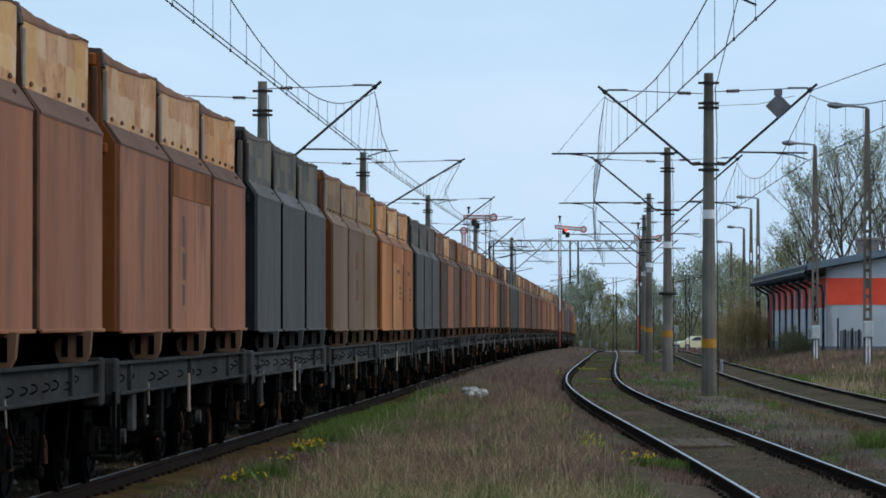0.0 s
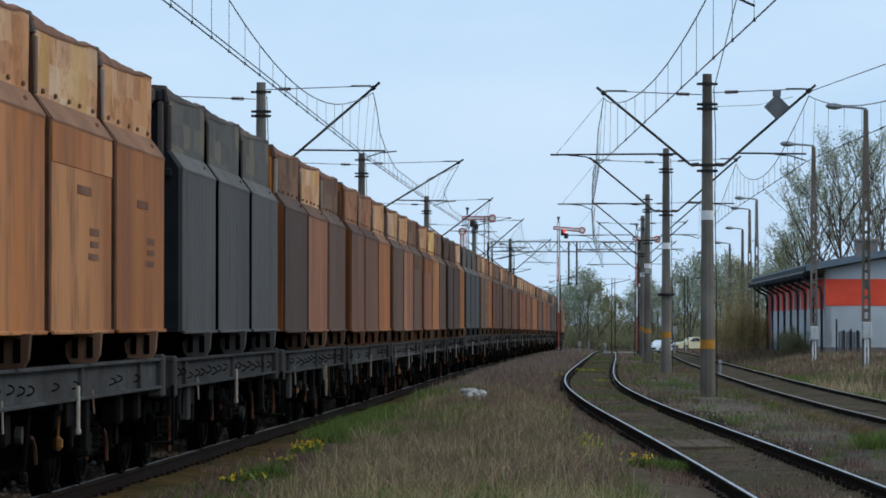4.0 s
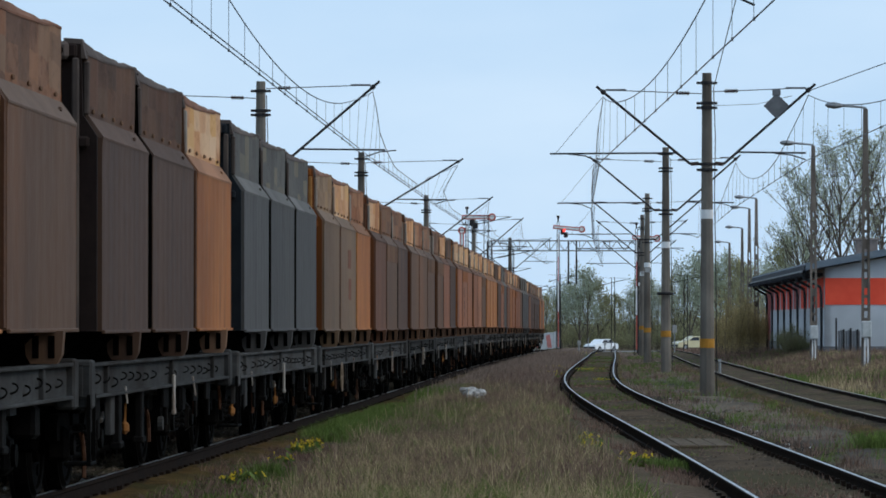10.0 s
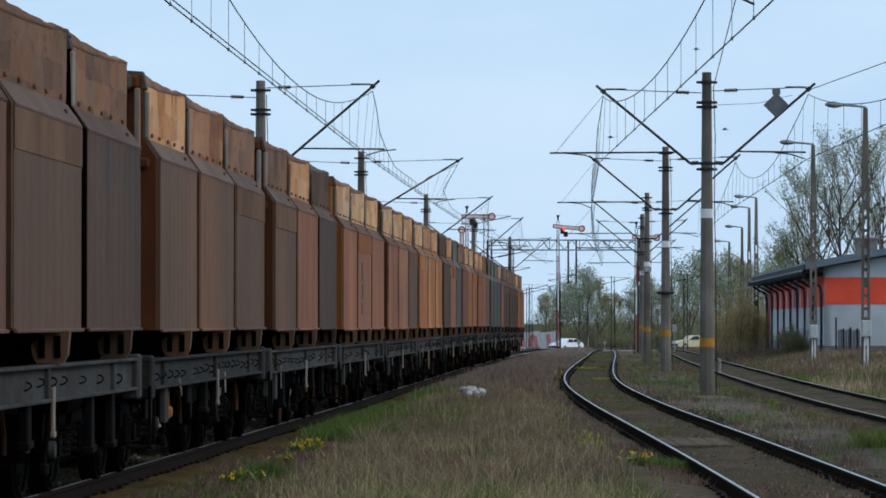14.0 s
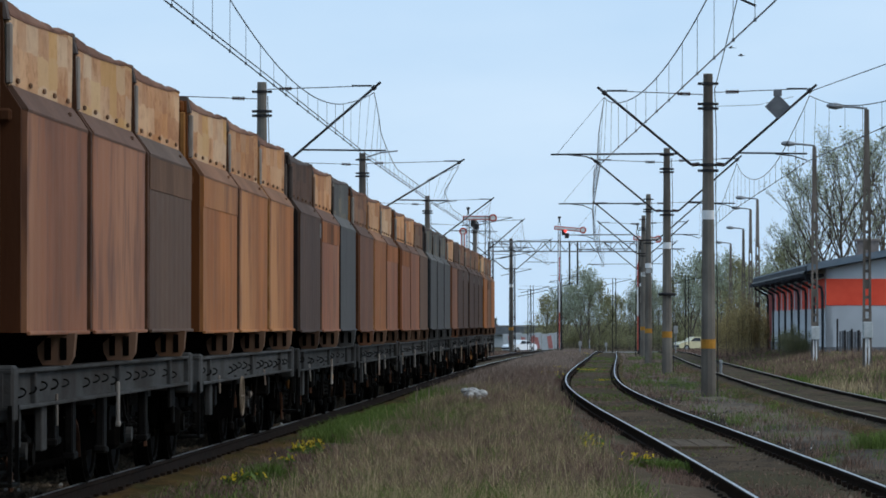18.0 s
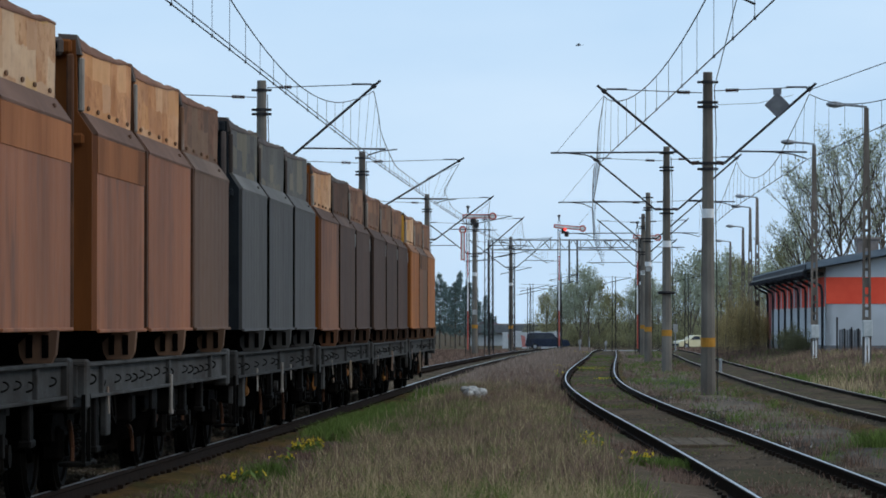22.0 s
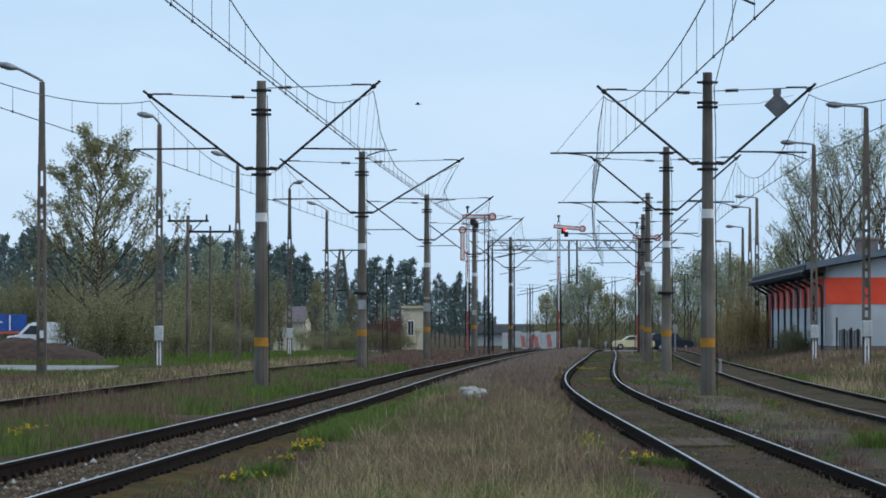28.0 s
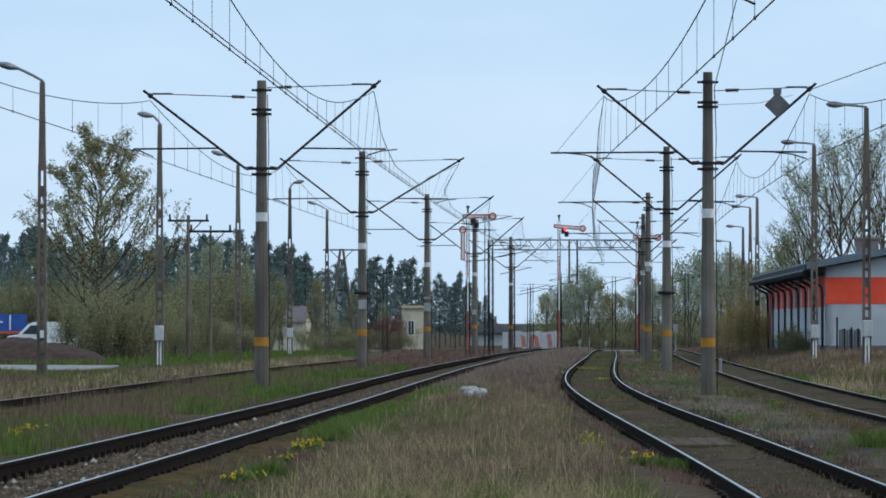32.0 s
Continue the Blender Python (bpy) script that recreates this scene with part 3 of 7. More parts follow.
build_track("stub_track", "overgrown side track sunk in grass", stub_x, -90, 170, 0.02, (60, 60, 0.65), False, False)

# ---- goods train ----
PITCH, BODY, HALF = 12.54, 11.62, 1.48
BAY = BODY / 3
GAP = 0.36
DROP = -0.085
FRONT = {0: 0.0, 1: 0.30, 2: -0.12}     # how much shorter the front bay is, by its kind
SET_BACK = (0, 3, 4, 8, 9, 10, 11, 12, 13, 14, 15, 18, 20, 21, 22, 23)   # wagons whose front bay is the shorter kind


def panel_mesh(side, cut=0.0):
    """The lower wall of one bay: flat with shallow pressed ribs, folded inwards at the top."""
    s = Shape()
    y0, y1 = -BAY / 2 + GAP / 2 + cut, BAY / 2 - GAP / 2
    rings = []
    ribs = 9
    for i in range(ribs * 4 + 1):
        y = y0 + (y1 - y0) * i / (ribs * 4)
        bulge = 0.003 if i % 4 in (1, 2) and 0 < i < ribs * 4 else 0.0
        rings.append([(side * (HALF + bulge), y, 1.50), (side * (HALF + bulge), y, 3.0), (side * (HALF + 0.004), y, 3.10),
                      (side * (HALF - 0.05), y, 3.10), (side * (HALF - 0.05), y, 1.50)])
    s.loft(rings)
    s.box((side * (HALF + 0.012), cut / 2, 1.495), (0.03, y1 - y0, 0.03), 0.006)
    return s


def shoulder_mesh(side, cut=0.0):
    """The sloping fold between the lower wall and the board."""
    y0, y1 = -BAY / 2 + GAP / 2 + cut, BAY / 2 - GAP / 2
    rings = []
    for i in range(9):
        y = y0 + (y1 - y0) * i / 8
        w = 0.003 * math.sin(i * 1.7)
        rings.append([(side * (HALF + 0.008), y, 3.085), (side * (HALF + 0.010), y, 3.105), (side * (HALF - 0.055 + w), y, 3.195 + w), (side * (HALF - 0.115), y, 3.28),
                      (side * (HALF - 0.16), y, 3.28), (side * (HALF - 0.06), y, 3.104)])
    return Shape().loft(rings).box((side * (HALF - 0.05), 0.35 * (y1 - y0), 3.20), (0.03, 0.05, 0.035), 0.008)


def board_top(f):
    """Height of a board's upper edge along its bay: it dips in the middle and kicks up at the far end."""
    return 3.900 - 0.016 * math.sin(math.pi * f ** 0.85) - 0.008 * f + 0.018 * math.exp(-((f - 0.90) / 0.07) ** 2)


def extension_mesh(side, cut=0.0):
    """The upright board above the fold."""
    y0, y1 = -BAY / 2 + GAP / 2 - 0.03 + cut, BAY / 2 - GAP / 2 + 0.03
    x = HALF - 0.13
    n = 16
    rings = []
    for i in range(n + 1):
        y = y0 + (y1 - y0) * i / n
        w = 0.006 * math.sin(i * 0.9) + 0.004 * math.sin(i * 2.3 + 1)
        t = board_top(i / n) - 0.125 + 0.085 * i / n
        rings.append([(side * x, y, 3.27), (side * (x + w), y, 3.6), (side * (x + w), y, t), (side * (x - 0.045 + w), y, t), (side * (x - 0.045), y, 3.27)])
    return Shape().loft(rings)


def rim_mesh(side, cut=0.0):
    """The strip along the board's upper edge, leaning inwards and tapering towards the far end."""
    y0, y1 = -BAY / 2 + GAP / 2 - 0.03 + cut, BAY / 2 - GAP / 2 + 0.03
    x = HALF - 0.13
    rings = []
    for i in range(17):
        y = y0 + (y1 - y0) * i / 16
        t = board_top(i / 16) + 0.005 * math.sin(i * 1.3)
        low = board_top(i / 16) - 0.125 + 0.085 * i / 16
        w = 0.006 * math.sin(i * 0.9) + 0.004 * math.sin(i * 2.3 + 1)
        rings.append([(side * (x + w + 0.006), y, low), (side * (x + w + 0.004), y, low + 0.02), (side * (x + w - 0.035), y, t - 0.01), (side * (x + w - 0.055), y, t),
                      (side * (x - 0.085), y, t - 0.01), (side * (x - 0.045), y, low)])
    return Shape().loft(rings)


# Dark rust on fittings; on the seam strips it stands for crevice shade.
M["crust"] = paint("dark_rust_and_seam_shade", (0.050, 0.022, 0.012), (0.100, 0.042, 0.020), 3, 0.9)
M["ocre"] = paint("ochre_rust_edge", (0.20, 0.080, 0.020), (0.30, 0.13, 0.035), 3, 0.85)
PANEL = {}
for key in BODY_PAINT:
    PANEL[key] = {(a, c): panel_mesh(a, FRONT[c]).mesh("side_panel", M[key]) for a in (1, -1) for c in (0, 1, 2)}
SHOULDER = {}
for key in DUST:
    SHOULDER[key] = {(a, c): shoulder_mesh(a, FRONT[c]).mesh("shoulder", M["dust_" + key]) for a in (1, -1) for c in (0, 1, 2)}
RIM = {m: {(a, c): rim_mesh(a, FRONT[c]).mesh("rim_strip", M[m]) for a in (1, -1) for c in (0, 1, 2)} for m in ("rim", "rim_dark")}
LUG = Shape().box((HALF - 0.115, 0, 3.325), (0.024, 0.055, 0.042), 0.010).mesh("foot_lug", M["lug"])
CAP = Shape().loft([[(HALF - 0.115, y, 3.74), (HALF - 0.15, y, 3.90), (HALF - 0.30, y, 3.91), (HALF - 0.28, y, 3.74)] for y in (-0.10, 0.05)]).mesh("corner_cap", M["rim_dark"])
STILE = {m: Shape().box((HALF - 0.125, 0, 3.50), (0.05, 0.06, 0.44), 0.012).mesh("stile", M[m]) for m in ("bare_steel", "rim_dark")}
CORNER = {m: Shape().box((0, 0, 2.62), (0.055, 0.07, 2.24), 0.012).mesh("corner_post", M[m]) for m in ("bare_steel", "rim_dark", "ocre", "crust")}
LID_BOX = Shape().box((0, 0, 0), (0.24, 0.16, 0.15), 0.03).mesh("lid_hinge", M["rim_dark"])
LID_HOLE = Shape().disc((0.03, -0.085, 0.0), (0, 1, 0), 0.05, 0.02, 12).mesh("hinge_bore", M["hole"])
PLATE = Shape().box((HALF + 0.008, 0, 2.93), (0.012, 0.15, 0.21), 0.003).mesh("data_plate", M["plate_dull"])
STENCIL = Shape().box((HALF + 0.004, 0, 2.46), (0.006, 0.20, 0.30)).box((HALF + 0.004, 0.03, 2.12), (0.006, 0.22, 0.26)).box((HALF + 0.004, -0.02, 1.84), (0.006, 0.16, 0.20)).mesh(
    "stencil_bars", M["rim_dark"])
RED_MARKS = Shape().box((HALF + 0.004, 0, 2.62), (0.006, 0.62, 0.30)).box((HALF + 0.004, 0.1, 2.14), (0.006, 0.55, 0.34)).mesh("faded_red_squares", M["red_mark"])
SMALL_BARS = Shape().box((HALF + 0.004, -0.3, 2.62), (0.006, 0.8, 0.07)).box((HALF + 0.004, 0.3, 2.30), (0.006, 0.55, 0.06)).box((HALF + 0.004, 0.3, 2.20), (0.006, 0.5, 0.05)).box(
    (HALF + 0.004, 0.25, 2.10), (0.006, 0.6, 0.05)).mesh("small_stencils", M["rim"])
BAND = {}
for key in ("rust", "orange", "brown"):
    BAND[key] = [Shape().box((HALF + 0.004, FRONT[c] / 2, 2.93), (0.008, BAY - GAP - FRONT[c], 0.30), 0.003).mesh("top_band", M[{"rust": "rust2", "orange": "orange", "brown": "brown2"}[key]]) for c in (0, 1, 2)]
EXT = {}
for key in ("rust", "orange", "brown", "dark", "grey", "tan", "pale", "yellow"):
    EXT[key] = {(a, c): extension_mesh(a, FRONT[c]).mesh("extension_board", M["x_" + key]) for a in (1, -1) for c in (0, 1, 2)}


def end_wall(sgn):
    """Sloped hopper end with two posts."""
    y = sgn * (BODY / 2 - 0.03)
    s = Shape()
    prof = [(-HALF, 1.5), (HALF, 1.5), (HALF, 3.10), (HALF - 0.12, 3.28), (HALF - 0.135, 3.86), (-HALF + 0.135, 3.86),
            (-HALF + 0.12, 3.28), (-HALF, 3.10)]
    s.loft([[(x * 0.985, y - sgn * 0.03, z) for x, z in prof], [(x * 0.985, y + sgn * 0.02, z) for x, z in prof]])
    s.box((0, y + sgn * 0.07, 3.80), (2.6, 0.09, 0.12), 0.02)
    s.box((0, y + sgn * 0.06, 3.05), (2.8, 0.07, 0.10), 0.02)
    return s


END, POST = {}, {}
# Darker copies of the wagon paints, with the end faces' shade put in.
M["end_orange"] = paint("shaded_ochre_end_paint", (0.140, 0.043, 0.011), (0.210, 0.068, 0.017), 2.0, 0.8, 0, 0.2, STREAK, (0.10, 0.035, 0.012), 0.58, 0.15, spec=0.05)
M["end_rust"] = paint("shaded_rust_end_paint", (0.070, 0.024, 0.011), (0.110, 0.038, 0.015), 2.0, 0.8, 0, 0.2, STREAK, (0.06, 0.025, 0.012), 0.58, 0.15, spec=0.05)
M["end_dark"] = paint("shaded_dark_end_paint", (0.016, 0.011, 0.010), (0.028, 0.019, 0.016), 2.0, 0.8, spec=0.05)
M["end_grey"] = paint("shaded_grey_end_paint", (0.010, 0.012, 0.015), (0.018, 0.021, 0.024), 2.0, 0.8, spec=0.05)
YELLOW_END = Shape().box((1.05, -BODY / 2 + 0.28, 3.56), (0.56, 0.03, 0.52), 0.006).box((1.29, -BODY / 2 + 0.25, 3.55), (0.06, 0.10, 0.60), 0.01).mesh("yellow_end_plate", M["yellow"])
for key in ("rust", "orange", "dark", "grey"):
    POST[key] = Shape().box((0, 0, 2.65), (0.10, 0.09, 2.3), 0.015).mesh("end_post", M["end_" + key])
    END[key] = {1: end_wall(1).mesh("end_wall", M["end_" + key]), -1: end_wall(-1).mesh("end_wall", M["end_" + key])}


def core_mesh():
    """Inner hopper seen in the seams and below the walls, with a heap of load inside the rim."""
    s = Shape()
    e = HALF - 0.075
    prof = [(-1.05, 1.18), (1.05, 1.18), (e, 1.52), (e, 3.06), (e - 0.12, 3.28), (e - 0.13, 3.66), (0.4, 3.78), (-0.4, 3.78),
            (-e + 0.13, 3.66), (-e + 0.12, 3.28), (-e, 3.06), (-e, 1.52)]
    s.loft([[(x, y, z) for x, z in prof] for y in (-BODY / 2 + 0.36, BODY / 2 - 0.06)])
    return s


def seam_mesh(side):
    """Upright strip added in the gap between two bays, folded like the wall."""
    s = Shape()
    rings = []
    for y in (-0.10, 0.0):
        rings.append([(side * (HALF - 0.005), y, 1.52), (side * (HALF - 0.005), y, 3.10), (side * (HALF - 0.120), y, 3.28), (side * (HALF - 0.135), y, 3.85),
                      (side * (HALF - 0.22), y, 3.86), (side * (HALF - 0.2), y, 3.2), (side * (HALF - 0.1), y, 3.0), (side * (HALF - 0.1), y, 1.52)])
    return s.loft(rings)


# Black and crust strips put the gap's shade into colour.
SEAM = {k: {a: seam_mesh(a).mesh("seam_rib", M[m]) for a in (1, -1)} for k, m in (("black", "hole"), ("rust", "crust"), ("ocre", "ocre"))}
# The hopper is painted black so that seams and wall foot read as shade.
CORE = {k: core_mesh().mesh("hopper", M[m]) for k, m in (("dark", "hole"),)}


def bracket_mesh(side):
    """Open stirrup under each bay that carries the discharge flap."""
    s = Shape()
    x = side * (HALF - 0.07)
    rings = []
    for z, w in ((1.52, 0.15), (1.34, 0.135), (1.275, 0.10)):
        rings.append([(x - w, -0.06, z), (x + w, -0.06, z), (x + w, 0.06, z), (x - w, 0.06, z)])
    s.loft(rings)
    return s


BRACKET = {}
for key in BODY_PAINT:
    BRACKET[key] = {a: bracket_mesh(a).mesh("flap_bracket", M["brown2" if key in ("rust", "orange") else key]) for a in (1, -1)}


def chassis_mesh():
    s = Shape()
    for side in (-1, 1):
        s.box((side * 1.36, 0, 1.095), (0.09, PITCH - 0.75, 0.29), 0.012)
        s.box((side * 1.40, 0, 1.225), (0.12, PITCH - 0.75, 0.03), 0.006)
        s.box((side * 1.40, 0, 0.965), (0.12, PITCH - 0.75, 0.03), 0.006)
        s.box((side * 1.39, -PITCH / 2 + 0.50, 1.07), (0.16, 0.24, 0.40), 0.02)
        s.box((side * 1.39, PITCH / 2 - 0.50, 1.07), (0.16, 0.24, 0.40), 0.02)
        for y in (-4.6, 0.3, 4.2):
            s.box((side * 1.42, y, 1.09), (0.05, 0.09, 0.25), 0.008)
    for y in (-PITCH / 2 + 0.44, PITCH / 2 - 0.44):
        s.box((0, y, 1.08), (2.8, 0.12, 0.36), 0.02)
    for y in (-3.6, 0, 3.6):
        s.box((0, y, 1.0), (2.6, 0.3, 0.25))
    s.box((0, 0, 1.0), (0.5, PITCH - 1.2, 0.26))
    return s


LOOP = Shape().line([(1.40 + 0.075 * math.sin(q), 0.05 * math.cos(q), 1.09 + 0.042 * math.cos(q)) for q in [math.pi * i / 8 for i in range(9)]],
                    0.010, 5).mesh("tie_down_loop", M["running"])
SLOT = Shape().box((HALF - 0.07, -0.061, 1.40), (0.05, 0.012, 0.17), 0.0).mesh("slot", M["hole"])
CHASSIS = chassis_mesh().mesh("chassis", M["chassis"])


def leg_mesh(h):
    return Shape().box((0, 0, -h / 2), (0.07, 0.20, h), 0.012).box((0.0, 0, -h + 0.03), (0.10, 0.26, 0.06), 0.012)


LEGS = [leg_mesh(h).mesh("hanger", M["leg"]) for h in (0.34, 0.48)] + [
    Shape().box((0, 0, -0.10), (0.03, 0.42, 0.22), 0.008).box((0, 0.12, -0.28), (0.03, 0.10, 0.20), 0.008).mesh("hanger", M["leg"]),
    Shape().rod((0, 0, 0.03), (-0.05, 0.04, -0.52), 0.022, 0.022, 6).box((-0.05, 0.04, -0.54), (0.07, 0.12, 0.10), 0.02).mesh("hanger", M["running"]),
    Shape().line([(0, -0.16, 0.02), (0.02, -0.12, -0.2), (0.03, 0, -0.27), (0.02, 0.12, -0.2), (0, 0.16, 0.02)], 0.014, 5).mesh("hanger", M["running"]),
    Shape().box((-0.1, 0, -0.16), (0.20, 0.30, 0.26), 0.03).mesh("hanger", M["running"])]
PALE_ROD = Shape().rod((0, 0, 0.05), (0.01, 0.03, -0.36), 0.011, 0.009, 6).mesh(
    "brake_rod", M["bare_steel"])
HANDWHEEL = Shape().ring((0, 0, 0), (1, 0, 0), 0.22, 0.012, 22).rod((0, -0.21, 0), (0, 0.21, 0), 0.009).rod(
    (0, 0, -0.21), (0, 0, 0.21), 0.009).mesh("handwheel", M["pale_steel"])
BRAKE_POST = Shape().box((0, 0, -0.17), (0.03, 0.06, 0.36), 0.008).box((0.0, 0.01, -0.35), (0.04, 0.09, 0.05), 0.01).mesh("brake_post", M["bare_steel"])
STEP_IRONS = [Shape().box((0, 0, -0.14), (0.06, 0.13, 0.32), 0.01).mesh("step_iron", M["chassis"]), Shape().box((0, 0, -0.17), (0.06, 0.26, 0.38), 0.01).mesh("step_iron", M["chassis"])]
FITTINGS = [Shape().line([(0, -0.18, 0.05), (0, -0.05, 0.0), (0, 0.06, -0.12), (0, 0.08, -0.26)], 0.020, 5).mesh("brake_linkage", M["crust"]),
            Shape().box((0, 0, 0), (0.07, 0.16, 0.12), 0.03).rod((0, 0, 0.05), (0, 0.03, 0.22), 0.014, 0.014, 5).mesh("brake_linkage", M["ocre"]),
            Shape().line([(0, -0.12, 0), (0, 0, -0.05), (0, 0.14, 0.0)], 0.018, 5).mesh("brake_linkage", M["bare_steel"]),
            Shape().disc((0, 0, 0), (1, 0, 0), 0.07, 0.05, 12).mesh("brake_linkage", M["chassis"])]
BUFFER = Shape().rod((0, 0, 0), (0, 0.30, 0), 0.10, 0.09, 14).disc((0, 0.34, 0), (0, 1, 0), 0.22, 0.05, 20).mesh("buffer", M["crust"])
COUPLING = Shape().box((0, 0.12, 0), (0.16, 0.26, 0.14), 0.02).line([(0, 0.24, 0), (0, 0.36, -0.08), (0, 0.40, -0.2), (0, 0.36, -0.3)],
                                                                   0.03, 6).mesh("coupling", M["running"])
TANK = Shape().rod((-0.2, -0.8, 0.74), (-0.2, 0.8, 0.74), 0.2, 0.2, 14).rod((0.75, -0.5, 0.72), (0.75, 0.45, 0.72), 0.15, 0.15, 12).box(
    (0.95, 1.3, 0.75), (0.30, 0.45, 0.3), 0.03).box((1.0, -1.35, 0.80), (0.16, 0.3, 0.34), 0.02).line(
    [(1.05, -2.2, 0.75), (1.05, 2.2, 0.72)], 0.02, 5).mesh("brake_gear", M["running"])
# Chute and bolster take the black that stands for shade under the wagon.
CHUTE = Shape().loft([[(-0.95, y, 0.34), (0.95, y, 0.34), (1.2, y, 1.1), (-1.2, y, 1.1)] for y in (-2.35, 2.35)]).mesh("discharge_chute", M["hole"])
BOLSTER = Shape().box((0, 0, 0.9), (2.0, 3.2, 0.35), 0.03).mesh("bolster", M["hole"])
# Added black block standing for the dark below each wagon end.
END_SHADE_BLOCK = Shape().box((0, 0, 0.72), (1.9, 0.3, 0.6), 0.03).mesh("end_beam", M["hole"])
STEP = Shape().box((0, 0, -0.55), (0.22, 0.36, 0.03), 0.006).box((0.09, -0.16, -0.27), (0.03, 0.03, 0.56)).box(
    (0.09, 0.16, -0.27), (0.03, 0.03, 0.56)).mesh("footstep", M["running"])


def bogie_mesh():
    s = Shape()
    for side in (-1, 1):
        pts = [(-1.25, 0.60), (-1.15, 0.72), (-0.55, 0.72), (-0.42, 0.60), (0.42, 0.60), (0.55, 0.72), (1.15, 0.72), (1.25, 0.60),
               (1.22, 0.50), (0.62, 0.50), (0.40, 0.34), (-0.40, 0.34), (-0.62, 0.50), (-1.22, 0.50)]
        s.loft([[(side * 0.96, y, z) for y, z in pts], [(side * 1.06, y, z) for y, z in pts]])
        for y in (-0.9, 0.9):
            s.box((side * 1.03, y, 0.47), (0.2, 0.30, 0.30), 0.04)
            s.disc((side * 1.14, y, 0.46), (1, 0, 0), 0.09, 0.05, 12)
        for y in (-0.2, 0.2):
            for k in range(4):
                s.ring((side * 1.03, y, 0.40 + 0.06 * k), (0, 0, 1), 0.10, 0.022, 12, 5)
        s.box((side * 1.03, 0, 0.78), (0.24, 0.8, 0.14), 0.03)
    s.box((0, 0, 0.70), (2.1, 0.5, 0.25), 0.04)
    s.line([(0.6, -1.4, 0.3), (0.6, 1.4, 0.3)], 0.03, 6)
    return s


def wheelset_mesh():
    s = Shape().rod((-1.0, 0, 0), (1.0, 0, 0), 0.08, 0.08, 12)
    for side in (-1, 1):
        s.rod((side * 0.69, 0, 0), (side * 0.82, 0, 0), 0.46, 0.455, 32)
        s.rod((side * 0.67, 0, 0), (side * 0.70, 0, 0), 0.49, 0.48, 32)
        s.rod((side * 0.80, 0, 0), (side * 0.86, 0, 0), 0.16, 0.14, 16)
        s.ring((side * 0.825, 0, 0), (1, 0, 0), 0.40, 0.03, 28, 5)
        for q in range(3):
            a = q * 2.094
            s.disc((side * 0.825, 0.28 * math.cos(a), 0.28 * math.sin(a)), (1, 0, 0), 0.05, 0.02, 8)
    return s


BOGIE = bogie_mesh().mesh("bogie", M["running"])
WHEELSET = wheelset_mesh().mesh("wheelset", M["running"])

WORD = {"russet": "dark russet", "rust": "rusty red-brown", "orange": "rusty orange", "brown": "dusty brown", "dark": "dark maroon-brown", "grey": "slate grey",
        "tan": "khaki tan"}
S_, R_, O_, B_, D_, G_, T_, P_ = "russet", "rust", "orange", "brown", "dark", "grey", "tan", "pale"
# from the last wagon forwards: three lower bays, three boards, end colour, extra
CONSIST = [
    ((O_, B_, O_), (P_, B_, B_), "yellow"), ((D_, D_, D_), (B_, B_, B_), "dark"), ((S_, D_, D_), (O_, D_, B_), "orange"),
    ((G_, G_, G_), (G_, G_, G_), "grey"), ((R_, R_, B_), (O_, O_, B_), "orange"), ((S_, O_, R_), (B_, O_, P_), "rust"),
    ((D_, R_, G_), (D_, O_, G_), "dark"), ((O_, O_, O_), (P_, O_, O_), "orange"), ((R_, R_, B_), (P_, P_, O_), "rust"),
    ((R_, R_, R_), (P_, P_, P_), "orange"), ((B_, R_, D_), (B_, O_, D_), "rust"), ((B_, B_, B_), (O_, R_, B_), "rust"),
    ((S_, B_, D_), (O_, B_, B_), "rust"), ((T_, T_, O_), (T_, P_, R_), "tan"), ((G_, G_, G_), (G_, G_, G_), "grey"),
    ((D_, D_, O_), (D_, D_, P_), "dark"), ((R_, O_, B_), (O_, "yellow", B_), "orange"), ((B_, R_, B_), (P_, O_, B_), "rust"),
    ((S_, S_, O_), (R_, R_, O_), "orange"), ((D_, R_, B_), (B_, P_, B_), "orange"), ((G_, G_, G_), (G_, G_, G_), "grey"),
    ((O_, O_, O_), (O_, P_, O_), "yellow"), ((T_, T_, T_), (T_, T_, T_), "orange"), ((G_, G_, G_), (G_, G_, G_), "grey"),
    ((R_, R_, R_), (P_, P_, O_), "orange"), ((R_, R_, R_), (P_, P_, P_), "rust"), ((R_, R_, O_), (P_, P_, P_), "rust"),
    ((B_, R_, R_), (B_, P_, O_), "rust"),
]
rng = random.Random(11)
WAGONS = []


